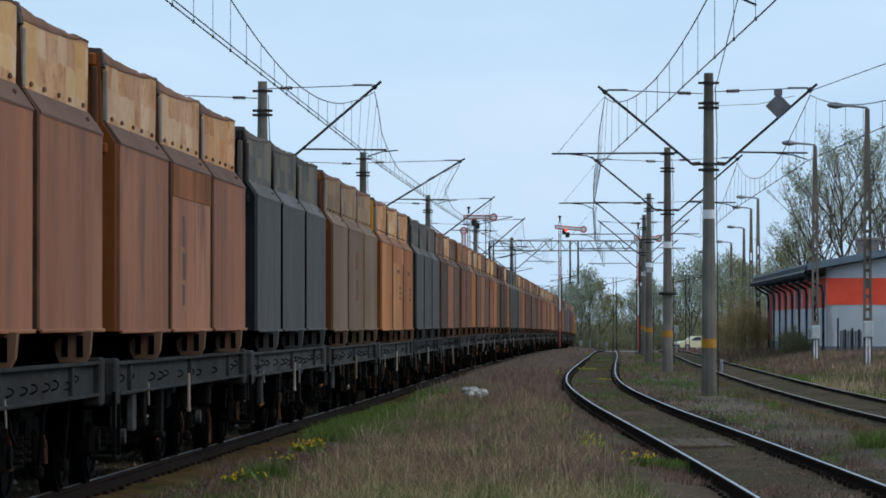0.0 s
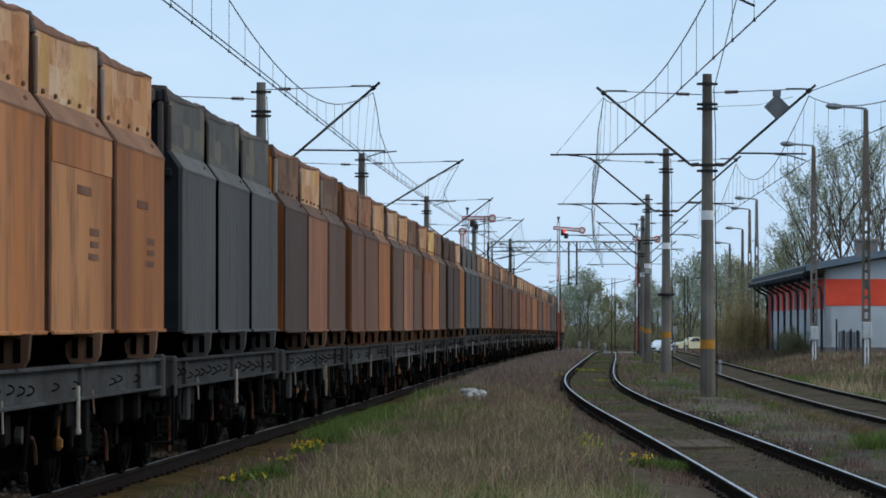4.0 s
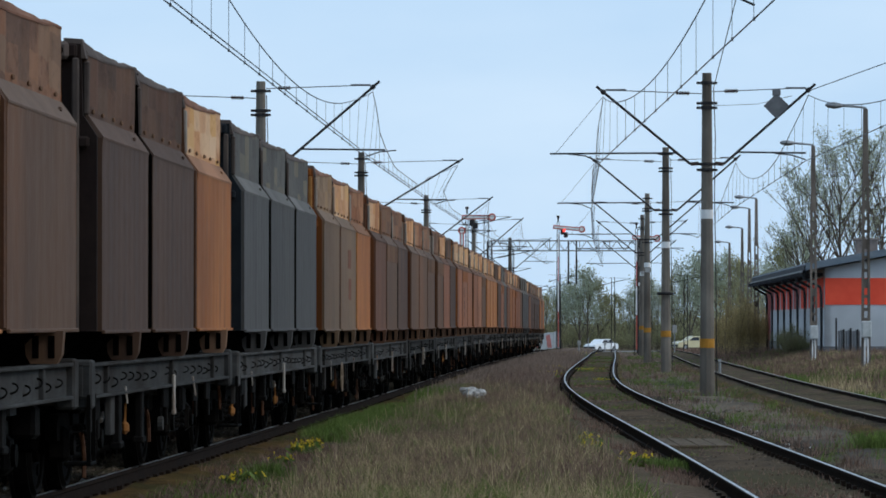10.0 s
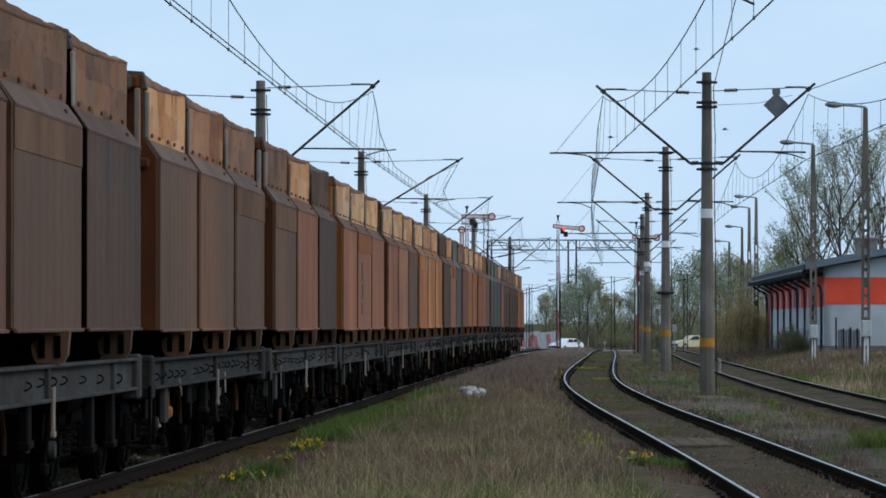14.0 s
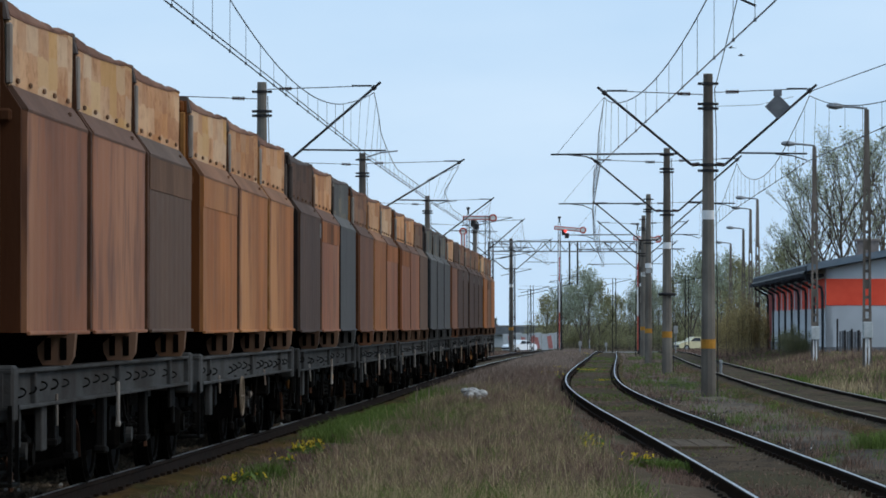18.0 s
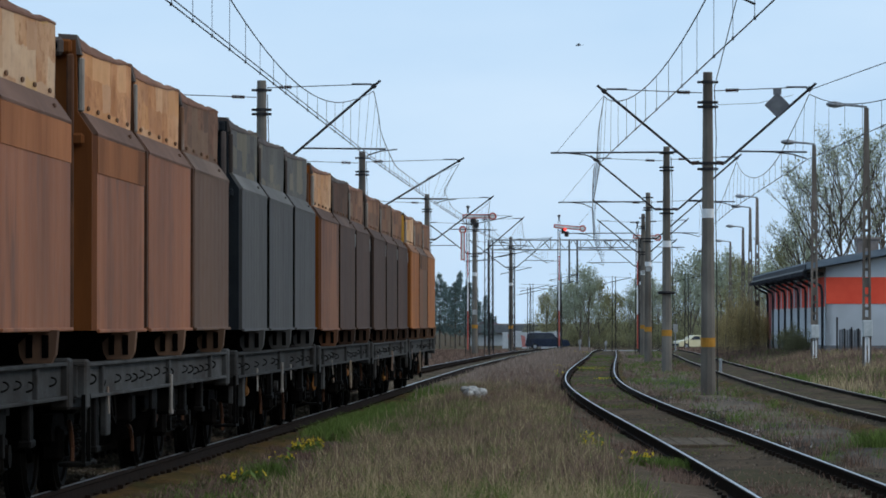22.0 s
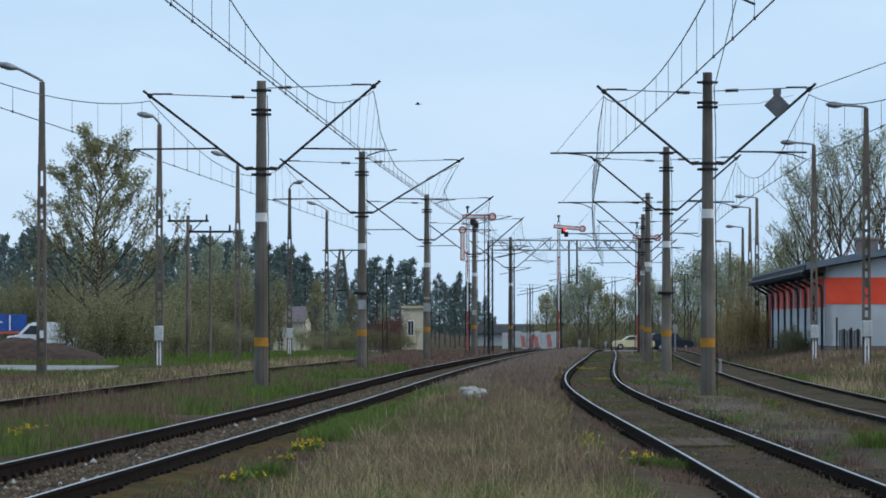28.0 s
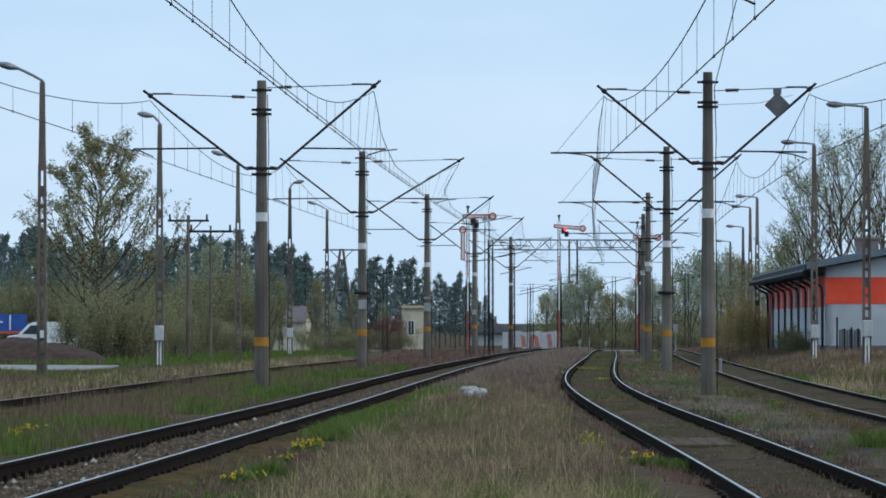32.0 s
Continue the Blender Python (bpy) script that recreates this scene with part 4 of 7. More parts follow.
def build_wagon(k):
    low, up, endc = CONSIST[k]
    code = 1 if k in SET_BACK else 2
    front = FRONT[code]
    golden = endc == "yellow"
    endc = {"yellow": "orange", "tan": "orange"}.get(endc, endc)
    kinds = []
    for c in low:
        if WORD[c] not in kinds:
            kinds.append(WORD[c])
    w = thing("hopper_wagon", pose(0, 0, 0), "hopper wagon with " + " and ".join(kinds[:2]) + " side panels",
              "goods wagon", "wagons of the goods train")
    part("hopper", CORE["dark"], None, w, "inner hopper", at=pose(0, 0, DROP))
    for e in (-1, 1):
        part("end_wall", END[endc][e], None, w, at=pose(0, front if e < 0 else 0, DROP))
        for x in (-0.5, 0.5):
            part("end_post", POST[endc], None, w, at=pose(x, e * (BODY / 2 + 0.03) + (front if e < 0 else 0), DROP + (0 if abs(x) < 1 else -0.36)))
        for x in (-0.875, 0.875):
            part("buffer", BUFFER, None, w, at=pose(x, e * (PITCH / 2 - 0.40), 1.06, 0, 0, 0 if e > 0 else 180))
        part("coupling", COUPLING, None, w, at=pose(0, e * (PITCH / 2 - 0.42), 1.03, 0, 0, 0 if e > 0 else 180))
    if golden:
        part("yellow_end_plate", YELLOW_END, None, w, "bright old yellow end plate", at=pose(0, 0, DROP))
    for side in (1, -1):
        for i in range(3):
            y = -BODY / 2 + (i + 0.5) * BAY
            part("side_panel", PANEL[low[i]][side, code if i == 0 else 0], None, w, WORD[low[i]] + " pressed steel panel", at=pose(0, y, DROP))
            if side > 0 and (low[i] in BAND and (k + i) % 3 == 1):
                part("top_band", BAND[low[i]][code if i == 0 else 0], None, w, at=pose(0, y, DROP))
            e = part("extension_board", EXT[up[i]][side, code if i == 0 else 0], None, w, at=pose(0, y, DROP))
            if i:
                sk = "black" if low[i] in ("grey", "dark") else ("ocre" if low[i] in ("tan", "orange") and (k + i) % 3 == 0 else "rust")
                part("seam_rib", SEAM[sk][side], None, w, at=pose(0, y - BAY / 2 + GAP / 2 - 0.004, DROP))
            fb = part("flap_bracket", BRACKET[low[i]][side], None, w, at=pose(0, y + 0.55, DROP - 0.03))
            for dx in (-0.06, 0.06):
                if side > 0:
                    part("slot", SLOT, None, fb, at=pose(dx, 0, 0))
            sooty = up[i] in ("grey", "dark")
            part("shoulder", SHOULDER[low[i]][side, code if i == 0 else 0], None, w, at=pose(0, y, DROP))
            part("rim_strip", RIM["rim_dark" if sooty else "rim"][side, code if i == 0 else 0], None, w, at=pose(0, y, DROP))
            if side > 0:
                near = y - BAY / 2 + GAP / 2 + (front if i == 0 else 0)
                if up[i] != "grey":
                    long = BAY - GAP - (front if i == 0 else 0)
                    for j in range(5):
                        part("foot_lug", LUG, None, e, at=pose(0, (front if i == 0 else 0) / 2 + long * (j - 2) / 5 + 0.05 * math.sin(3.7 * j), 0))
                part("corner_cap", CAP, None, w, at=pose(0, near - 0.06, DROP))
                part("stile", STILE["rim_dark" if sooty else "bare_steel"], None, w, at=pose(0, near - 0.05, DROP))
                if low[i] == "dark" and k < 8:
                    part("data_plate", PLATE, None, w, "small pale data plate", at=pose(0, y + BAY / 2 - GAP / 2 - 0.13, DROP))
                if k in (13, 22) and i == 1:
                    part("faded_red_squares", RED_MARKS, None, w, "faded red squares of paint", at=pose(0, y + 0.15, DROP))
                if k == 21 and i > 0:
                    part("small_stencils", SMALL_BARS, None, w, "small dark unreadable lettering", at=pose(0, y + 0.35, DROP))
                if k in (9, 24) and i == 1:
                    part("stencil_bars", STENCIL, None, w, "dark unreadable stencil", at=pose(0, near + 0.95, DROP))
    post = {"dark": "rim_dark", "grey": "rim_dark"}.get(endc, "bare_steel" if k in (10, 11, 17) else ("ocre" if k % 2 else "crust"))
    for side in (-1, 1):
        part("corner_post", CORNER[post], None, w, at=pose(side * (HALF - 0.19), -BODY / 2 + front - 0.05, DROP))
    lid = part("lid_hinge", LID_BOX, None, w, at=pose(HALF - 0.36, -BODY / 2 + front - 0.06, DROP + 3.80))
    part("hinge_bore", LID_HOLE, None, lid)
    ch = part("chassis", CHASSIS, None, w, "dark grey painted underframe", at=pose(0, 0, DROP))
    for side in (-1, 1):
        for j in range(19 if side > 0 else 0):
            if rng.random() < (0.88 if k % 3 else 0.6):
                z = rng.uniform(0.65, 0.9)
                part("tie_down_loop", LOOP, None, ch, at=Matrix.LocRotScale((0.42, -5.2 + 0.57 * j + rng.uniform(-0.1, 0.1), 1.09 - 1.09 * z + rng.uniform(-0.03, 0.02)), None, (0.7, 1, z)))
        for j in range(7 if side > 0 else 2):
            y = -5.0 + 1.55 * j + rng.uniform(-0.5, 0.5)
            part("hanger", rng.choice(LEGS), None, ch, at=pose(side * rng.uniform(1.34, 1.41), y, 0.965, rng.uniform(-4, 4), 0, 0))
        for j in range(1 + k % 2 if side > 0 else 0):
            y = -3.6 + 5.1 * j + rng.uniform(-0.9, 0.9)
            part("brake_rod", PALE_ROD, None, ch, at=Matrix.LocRotScale((1.445, y, 1.0), Euler((rng.uniform(-0.15, 0.15), 0, rng.uniform(-0.4, 0.4))), (1, 1, rng.uniform(0.35, 0.7))))
        part("footstep", STEP, None, ch, at=pose(side * 1.36, -5.75, 0.98))
    if k in (0, 2, 7, 13, 19, 25):
        part("handwheel", HANDWHEEL, None, ch, "pale worn brake handwheel", at=pose(1.47, {19: 1.6, 2: 0.8}.get(k, -1.4), 0.76))
    else:
        part("brake_post", BRAKE_POST, None, ch, "worn pale upright bar", at=pose(1.46, 0.15 + 0.3 * math.sin(k * 2.3), 1.06))
    for iron, dy in zip(STEP_IRONS, (-0.62, 0.62)):
        part("step_iron", iron, None, ch, at=pose(1.38, -4.75 + 0.2 * math.sin(k * 1.7) + dy, 0.97))
    for j in range(7):
        part("brake_linkage", FITTINGS[(j * 3 + k) % 4 if j % 3 else 0], None, ch, at=pose(rng.uniform(1.12, 1.30), -4.9 + 1.5 * j + rng.uniform(-0.5, 0.5), rng.uniform(0.50, 0.86), rng.uniform(-20, 20), 0, 0))
    part("brake_gear", TANK, None, w)
    part("discharge_chute", CHUTE, None, w, "discharge chute under the hopper, painted black as shade")
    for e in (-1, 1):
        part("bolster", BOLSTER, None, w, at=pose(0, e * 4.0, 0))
        part("end_beam", END_SHADE_BLOCK, None, w, at=pose(0, e * 5.35, 0))
    for y in (-3.75, 3.75):
        b = part("bogie", BOGIE, None, w, "bogie painted near-black to stand for shade", at=pose(0, y, 0))
        for a in (-0.9, 0.9):
            WAGONS_WHEELS[a].append(part("wheelset", WHEELSET, None, b, at=pose(0, a, 0.46)))
    WAGONS.append(w)


WAGONS_WHEELS = {-0.9: [], 0.9: []}
for k in range(len(CONSIST)):
    build_wagon(k)

# front of the last wagon's body, along y, by seconds
RUN = [(0, 334.0), (5.6, 270.2), (10.8, 210.6), (17, 139.4), (19.8, 107.1), (23, 70.0), (25.5, 40.3), (27.5, 16.4), (32, -37.6)]


def run_at(t):
    g = np.linspace(max(0, t - 0.8), min(32, t + 0.8), 5)
    return float(np.mean(np.interp(g, [r[0] for r in RUN], [r[1] for r in RUN]))) if 0.8 <= t <= 31.2 else lerp(t, RUN)


def wagon_pose(k, t):
    y = run_at(t) + BODY / 2 - 12.528 * k
    a = math.atan2(main_x(y + 3.75) - main_x(y - 3.75), 7.5)
    return pose(main_x(y), y, rail_z(y), 0, 0, -math.degrees(a))


def move_train():
    times = [0.8 * i for i in range(41)]
    for k, w in enumerate(WAGONS):
        walk(w, [(t, wagon_pose(k, t)) for t in times])
    for a, sets in WAGONS_WHEELS.items():
        rows = []
        for i in range(961):
            t = i / 30.0
            rows.append((t, pose(0, a, 0.46) @ Matrix.Rotation((334.0 - run_at(t)) / 0.46, 4, "X")))
        walk(sets[0], rows)
        act, slot = sets[0].animation_data.action, sets[0].animation_data.action_slot
        for s in sets[1:]:
            s.rotation_mode = "QUATERNION"
            s.animation_data_create()
            s.animation_data.action = act
            s.animation_data.action_slot = slot


# ---- overhead line ----
def line_z(y):
    """Datum of the overhead line; it keeps higher than the falling rails."""
    return rail_z(y) + lerp(y, [(98, 0.0), (139, 0.13), (190, 0.28), (240, 0.50), (300, 0.60)])


def mast_shaft(h, r0, r1, foot):
    s = Shape()
    n = 10
    for a, b in ((-foot, 0.0), (0.0, h * 0.35), (h * 0.35, h)):
        ra = r0 + (r1 - r0) * max(a, 0) / h
        rb = r0 + (r1 - r0) * max(b, 0) / h
        s.rod((0, 0, a), (0, 0, b), ra, rb, n)
    return s


def band_shape(z, h, r, t=0.012):
    return Shape().rod((0, 0, z - h / 2), (0, 0, z + h / 2), r + t, r + t, 16)


def insulator_shape(a, b):
    a, b = Vector(a), Vector(b)
    s = Shape().rod(a, b, 0.025, 0.025, 8)
    for i in range(5):
        s.disc(a.lerp(b, 0.12 + 0.19 * i), b - a, 0.048, 0.035, 10)
    return s


TOP = 7.56          # mast top over the rails


def overhead_mast(x, y, left, right, bands=True, label_extra=""):
    """A concrete mast at x, y; left and right: (reach of the strut, its top, reach of the tube, its height, wire reach, wire height)."""
    z0 = line_z(y)
    g = ground_z(x, y) - z0
    m = thing("overhead_line_mast", pose(x, y, z0), "tapered grey concrete overhead line mast with white and amber bands" + label_extra, "line mast",
              "overhead line masts")
    r = lambda z: 0.185 + (0.115 - 0.185) * z / TOP
    part("shaft", mast_shaft(TOP, 0.185, 0.115, 1.3), M["concrete"], m, smooth=False)
    if bands:
        part("white_band", band_shape(4.15, 0.22, r(4.15), 0.004), M["white"], m, "white painted band")
        part("amber_band", band_shape(1.04, 0.22, r(1.04), 0.004), M["amber"], m, "amber painted band")
    for z in (7.32, 6.83, 6.72, 5.36, 5.22):
        part("clamp", band_shape(z, 0.07, r(z), 0.03).box((0.2, 0, z), (0.10, 0.10, 0.06), 0.01).box((-0.2, 0, z), (0.10, 0.10, 0.06), 0.01),
             M["iron"], m)
    part("earth_wire", Shape().line([(0.15, -0.16, 7.2), (0.19, -0.19, 6.0), (0.17, -0.19, 4.6), (0.20, -0.21, 2.5), (0.21, -0.22, g)], 0.012, 5),
         M["iron"], m)
    for sgn, spec in ((-1, left), (1, right)):
        if not spec:
            continue
        reach, top, tube, tz, wx, wz = spec
        foot = Vector((sgn * 0.40, 0, 5.36))
        tip = Vector((sgn * reach, 0, top))
        part("strut_insulator", insulator_shape((sgn * 0.20, 0, 5.38), foot), M["insulator"], m)
        part("strut", Shape().rod(foot, tip + (tip - foot).normalized() * 0.22, 0.032, 0.032, 8).disc(tip, tip - foot, 0.06, 0.10, 10),
             M["iron"], m, "dark tubular strut")
        part("tie_rod", Shape().line([(sgn * 0.13, 0, top - 0.04), (sgn * (reach - 0.1), 0, top + 0.05)], 0.012, 5).rod(
            (sgn * (reach - 0.55), 0, top + 0.05), (sgn * (reach - 0.05), 0, top + 0.05), 0.024, 0.024, 6), M["wire"], m)
        part("tie_insulator", insulator_shape((sgn * 0.42, 0, top - 0.03), (sgn * 0.75, 0, top - 0.02)), M["insulator"], m)
        fx = (tz - 5.36) / max(0.1, (top - 5.36)) * (reach - 0.4) + 0.4
        part("registration_tube", Shape().rod((sgn * fx, 0, tz), (sgn * tube, 0, tz - 0.02), 0.022, 0.022, 8), M["iron"], m)
        if tube > reach + 0.5:
            part("stay_wire", Shape().line([(sgn * reach, 0, top - 0.1), (sgn * (tube - 0.15), 0, tz)], 0.008, 4), M["wire"], m)
        ax = wx + (0.75 if tube <= wx + 0.3 else -0.75) * (-1 if tube <= wx + 0.3 else -1)
        part("steady_arm", Shape().line([(sgn * ax, 0, tz - 0.03), (sgn * (ax + (wx - ax) * 0.55), 0, tz - 0.07), (sgn * wx, 0, wz + 0.03)], 0.016, 5),
             M["iron"], m)
    return m


def mast_extra(m, ring, plates):
    """A spiked collar and small white plates on a mast."""
    if ring:
        part("climbing_guard", Shape().ring((0, 0, ring), (0, 0, 1), 0.26, 0.06, 18, 6).rod((-0.26, 0, ring), (0.26, 0, ring), 0.03, 0.03, 5), M["iron"], m, "dark climbing guard")
    for z, w, h in plates:
        part("plate", Shape().box((0.02, -0.19, z), (w, 0.02, h), 0.004), M["platewhite"], m, "small pale plate")


M["platewhite"] = paint("grimy_white_plate", (0.26, 0.26, 0.25), (0.36, 0.36, 0.35), 5, 0.7)
LEFT_MASTS = [(47.0, -6.35), (97.8, -4.53), (141.0, -2.91), (189.4, -0.77), (233.0, 1.88), (283.0, 4.9)]
RIGHT_MASTS = [(48.2, 6.45), (94.5, 6.39), (137.0, 7.82), (187.0, 9.79), (226.0, 11.55), (278.0, 14.0)]
ARM_R = (2.80, 7.42, 3.10, 5.87, 2.64, 5.66)
ARM_L = (2.78, 7.18, 3.20, 5.87, 2.70, 5.62)
ARM_RL = (2.50, 7.10, 3.79, 5.63, 2.60, 5.38)
ARM_RR = (2.45, 7.15, 2.39, 5.65, 2.38, 5.44)
LONG_ARMS = {2: (3.48, 7.22, 3.10, 5.87, 2.64, 5.66), 3: (3.05, 7.35, 3.10, 5.87, 2.64, 5.66)}     # masts with a longer strut over the main track
EXTRA_L = {2: (2.47, ((2.05, 0.30, 0.34),)), 3: (0, ((2.10, 0.36, 0.40), (2.55, 0.30, 0.12))), 4: (0, ((1.9, 0.3, 0.3),))}
EXTRA_R = {2: (2.45, ()), 3: (0, ((3.9, 0.30, 0.22),)), 4: (0, ((4.2, 0.22, 0.22),))}
for i, (y, x) in enumerate(LEFT_MASTS):
    mm = overhead_mast(x, y, ARM_L, LONG_ARMS.get(i, ARM_R))
    mast_extra(mm, *EXTRA_L.get(i, (0, ())))
for i, (y, x) in enumerate(RIGHT_MASTS):
    mm = overhead_mast(x, y, ARM_RL, ARM_RR)
    mast_extra(mm, *EXTRA_R.get(i, (0, ())))


def overhead_wires(masts, sgn, arm, twin, label, bow=0.0, c0=0.0, sag=1.18, lift=0.0, longer=None):
    t = thing("overhead_wire", pose(0, 0, 0), label, "overhead wire")
    pts = []
    for i, (y, x) in enumerate(masts):
        a = (longer or {}).get(i, arm)
        pts.append((x + sgn * a[0], y, line_z(y) + a[1] - 0.12, x + sgn * a[4], line_z(y) + a[5]))
    pts[0] = (*pts[0][:2], pts[0][2] + lift, *pts[0][3:])
    a, b = pts[0], pts[1]
    pts.insert(0, (a[0] - (b[0] - a[0]), a[1] - 48.0, a[2], a[3] - (b[3] - a[3]), a[4]))
    for i in range(len(pts) - 1):
        p, q = pts[i], pts[i + 1]
        mess, cont = [], []
        n = 36 if twin else 26
        for k in range(n + 1):
            f = k / n
            y = p[1] + (q[1] - p[1]) * f
            z = p[2] + (q[2] - p[2]) * f - sag * 4 * f * (1 - f)
            zc = p[4] + (q[4] - p[4]) * f
            xc = p[3] + (q[3] - p[3]) * f + c0 * (1.0 if i == 0 else (1 - f if i == 1 else 0.0))
            xm = p[0] + (q[0] - p[0]) * f
            w = min(1.0, 7.0 * min(f, 1 - f))
            xm = xm + (xc - xm) * w + bow * w
            mess.append((xm, y, max(z, zc + 0.28)))
            cont.append((xc, y, zc))
        part("messenger_wire", Shape().line(mess, 0.011, 5), M["wire"], t)
        part("contact_wire", Shape().line(cont, 0.011, 5), M["wire"], t)
        if twin:
            part("contact_wire", Shape().line([(c[0] + 0.09, c[1], c[2] + 0.01) for c in cont], 0.010, 5), M["wire"], t)
        for k in range(1, n, 2):
            part("dropper", Shape().rod(mess[k], cont[k], 0.006, 0.006, 4).disc(cont[k], (0, 0, 1), 0.018, 0.05, 6), M["wire"], t)
    return t


overhead_wires(LEFT_MASTS, 1, ARM_R, True, "twin contact wire and sagging messenger above the main track", 0.0, 0.0, 1.44, 0.30, LONG_ARMS)
overhead_wires(LEFT_MASTS[:4], -1, ARM_L, False, "contact wire and messenger above the overgrown side track", 0.0, -0.9, 0.98)
overhead_wires(RIGHT_MASTS, -1, ARM_RL, False, "contact wire and messenger above the curving second track", 0.0, 0.14, 1.06, 0.15)
overhead_wires(RIGHT_MASTS[:4], 1, ARM_RR, False, "contact wire and messenger above the siding")

line_in = thing("feeder_wire", pose(0, 0, 0), "feeder wire running to the top of the mast", "overhead wire")
part("wire", Shape().line([(5.3, 60, 9.7), (5.62, 70, 8.85), (6.0, 80, 8.12), (6.55, 94.4, 7.2)], 0.011, 5), M["wire"], line_in)
side_feed = thing("feeder_wire", pose(0, 0, 0), "feeder wire leaving the strut of the mast sideways", "overhead wire")
part("wire", Shape().line([(8.84, 94.5, 7.12), (9.6, 85, 7.16), (10.5, 74, 7.22), (12.0, 55, 7.4)], 0.011, 5), M["wire"], side_feed)
cross_feed = thing("cross_wire", pose(0, 0, 0), "thin cross wire between mast and strut", "overhead wire")
part("wire", Shape().line([(6.55, 94.45, 6.76), (7.6, 94.45, 6.80), (8.45, 94.45, 7.0)], 0.008, 4), M["wire"], cross_feed)
sign = thing("diamond_sign", pose(6.39 + 1.67, 94.4, 6.76 + rail_z(94)), "grey back of a diamond-shaped line sign on the strut", "sign")
part("plate", Shape().box((0, 0, 0), (0.44, 0.02, 0.44), 0.004, Matrix.Rotation(radians(45), 4, "Y")), M["signgrey"], sign)
part("hanger", Shape().box((0, 0.0, 0.33), (0.20, 0.03, 0.16), 0.006).rod((0, 0.03, 0.3), (0, 0.03, -0.2), 0.015), M["signgrey"], sign)


# ---- lamp posts ----
def lamp_post(x, y, h, arm, rise, cabinet, group):
    g = ground_z(x, y)
    t = thing("lamp_post", pose(x, y, g), "slotted concrete lamp post with an outreach arm and cobra-head lantern", "street lamp", group)
    s = Shape()
    for sx in (-1, 1):
        s.loft([[(sx * (0.105 - 0.045 * f) + dx * 0.036, dy * (0.09 - 0.03 * f), f * h) for dx, dy in ((-1, -1), (1, -1), (1, 1), (-1, 1))]
                for f in (-0.06, 0.3, 0.72)])
    for i in range(13):
        z = h * (0.03 + 0.05 * i)
        s.box((0, 0, z), (0.16 - 0.006 * i, 0.10, 0.10 if i % 3 else 0.3))
    s.loft([[(dx * (0.10 - 0.03 * f), dy * (0.075 - 0.03 * f), h * (0.70 + 0.30 * f)) for dx, dy in ((-1, -1), (1, -1), (1, 1), (-1, 1))] for f in (0, 1)])
    part("post", s, M["lamp_concrete"], t, "slotted concrete post")
    a = part("arm", Shape().line([(0, 0, h - 0.25), (0, 0, h + 0.03), (arm * 0.35, 0, h + 0.05 + rise * 0.4), (arm * 0.8, 0, h + 0.05 + rise * 0.9)], 0.042, 8), M["galv"], t)
    hd = Shape()
    d = 1 if arm > 0 else -1
    rings = []
    for f, w, hh in ((0, 0.04, 0.04), (0.15, 0.09, 0.07), (0.5, 0.16, 0.11), (0.85, 0.14, 0.08), (1.0, 0.04, 0.03)):
        px = arm * 0.7 + d * f * 0.55
        pz = h + 0.05 + rise * (0.8 + 0.3 * f)
        rings.append([(px, w * math.cos(q), pz + hh * math.sin(q)) for q in [i * math.pi / 4 for i in range(8)]])
    hd.loft(rings)
    lan = part("lantern", hd, M["galv"], t, "grey lantern housing", smooth=True)
    part("lens", Shape().box((arm * 0.7 + d * 0.33, 0, h + 0.0 + rise * 1.0), (0.28, 0.14, 0.05), 0.02), M["lens"], lan)
    if cabinet:
        part("cabinet", Shape().box((0.0, -0.17, cabinet), (0.30, 0.22, 0.52), 0.02).box((0.0, -0.285, cabinet), (0.26, 0.02, 0.46), 0.006), M["cabinet"], t,
             "pale grey fuse cabinet")
        part("white_stripes", Shape().box((-0.05, -0.14, cabinet * 0.42), (0.05, 0.02, cabinet * 0.7)).box((0.05, -0.14, cabinet * 0.42), (0.05, 0.02, cabinet * 0.7)),
             M["white"], t)
    return t


M["lens"] = paint("dull_lamp_lens", (0.25, 0.26, 0.27), (0.35, 0.36, 0.37), 5, 0.2)
M["cabinet"] = paint("pale_grey_enamel", (0.36, 0.38, 0.38), (0.50, 0.52, 0.52), 5, 0.6, 0, 0.1)
for x, y, h, arm, rise, cab in ((-10.95, 107, 8.1, -0.95, 0.40, 0), (-9.62, 133, 8.25, -0.30, 0.28, 1.15), (-8.74, 167, 8.35, -0.85, 0.45, 0),
                                (-7.74, 198, 8.5, 0.25, 0.3, 1.2), (-6.9, 233, 8.6, -0.9, 0.4, 0)):
    lamp_post(x, y, h, arm, rise, cab, "lamp posts beside the side track")
for x, y, h, arm, cab in ((13.19, 122, 8.12, -1.0, 1.25), (13.93, 147, 8.2, -1.0, 1.2), (16.84, 210, 8.4, -0.9, 0), (17.8, 227, 8.4, -0.8, 0),
                          (19.3, 252, 8.0, -0.8, 0), (20.9, 285, 8.0, -0.8, 0), (21.6, 315, 8.0, -0.8, 0)):
    lamp_post(x, y, h, arm, 0.06, cab, "lamp posts beside the siding")


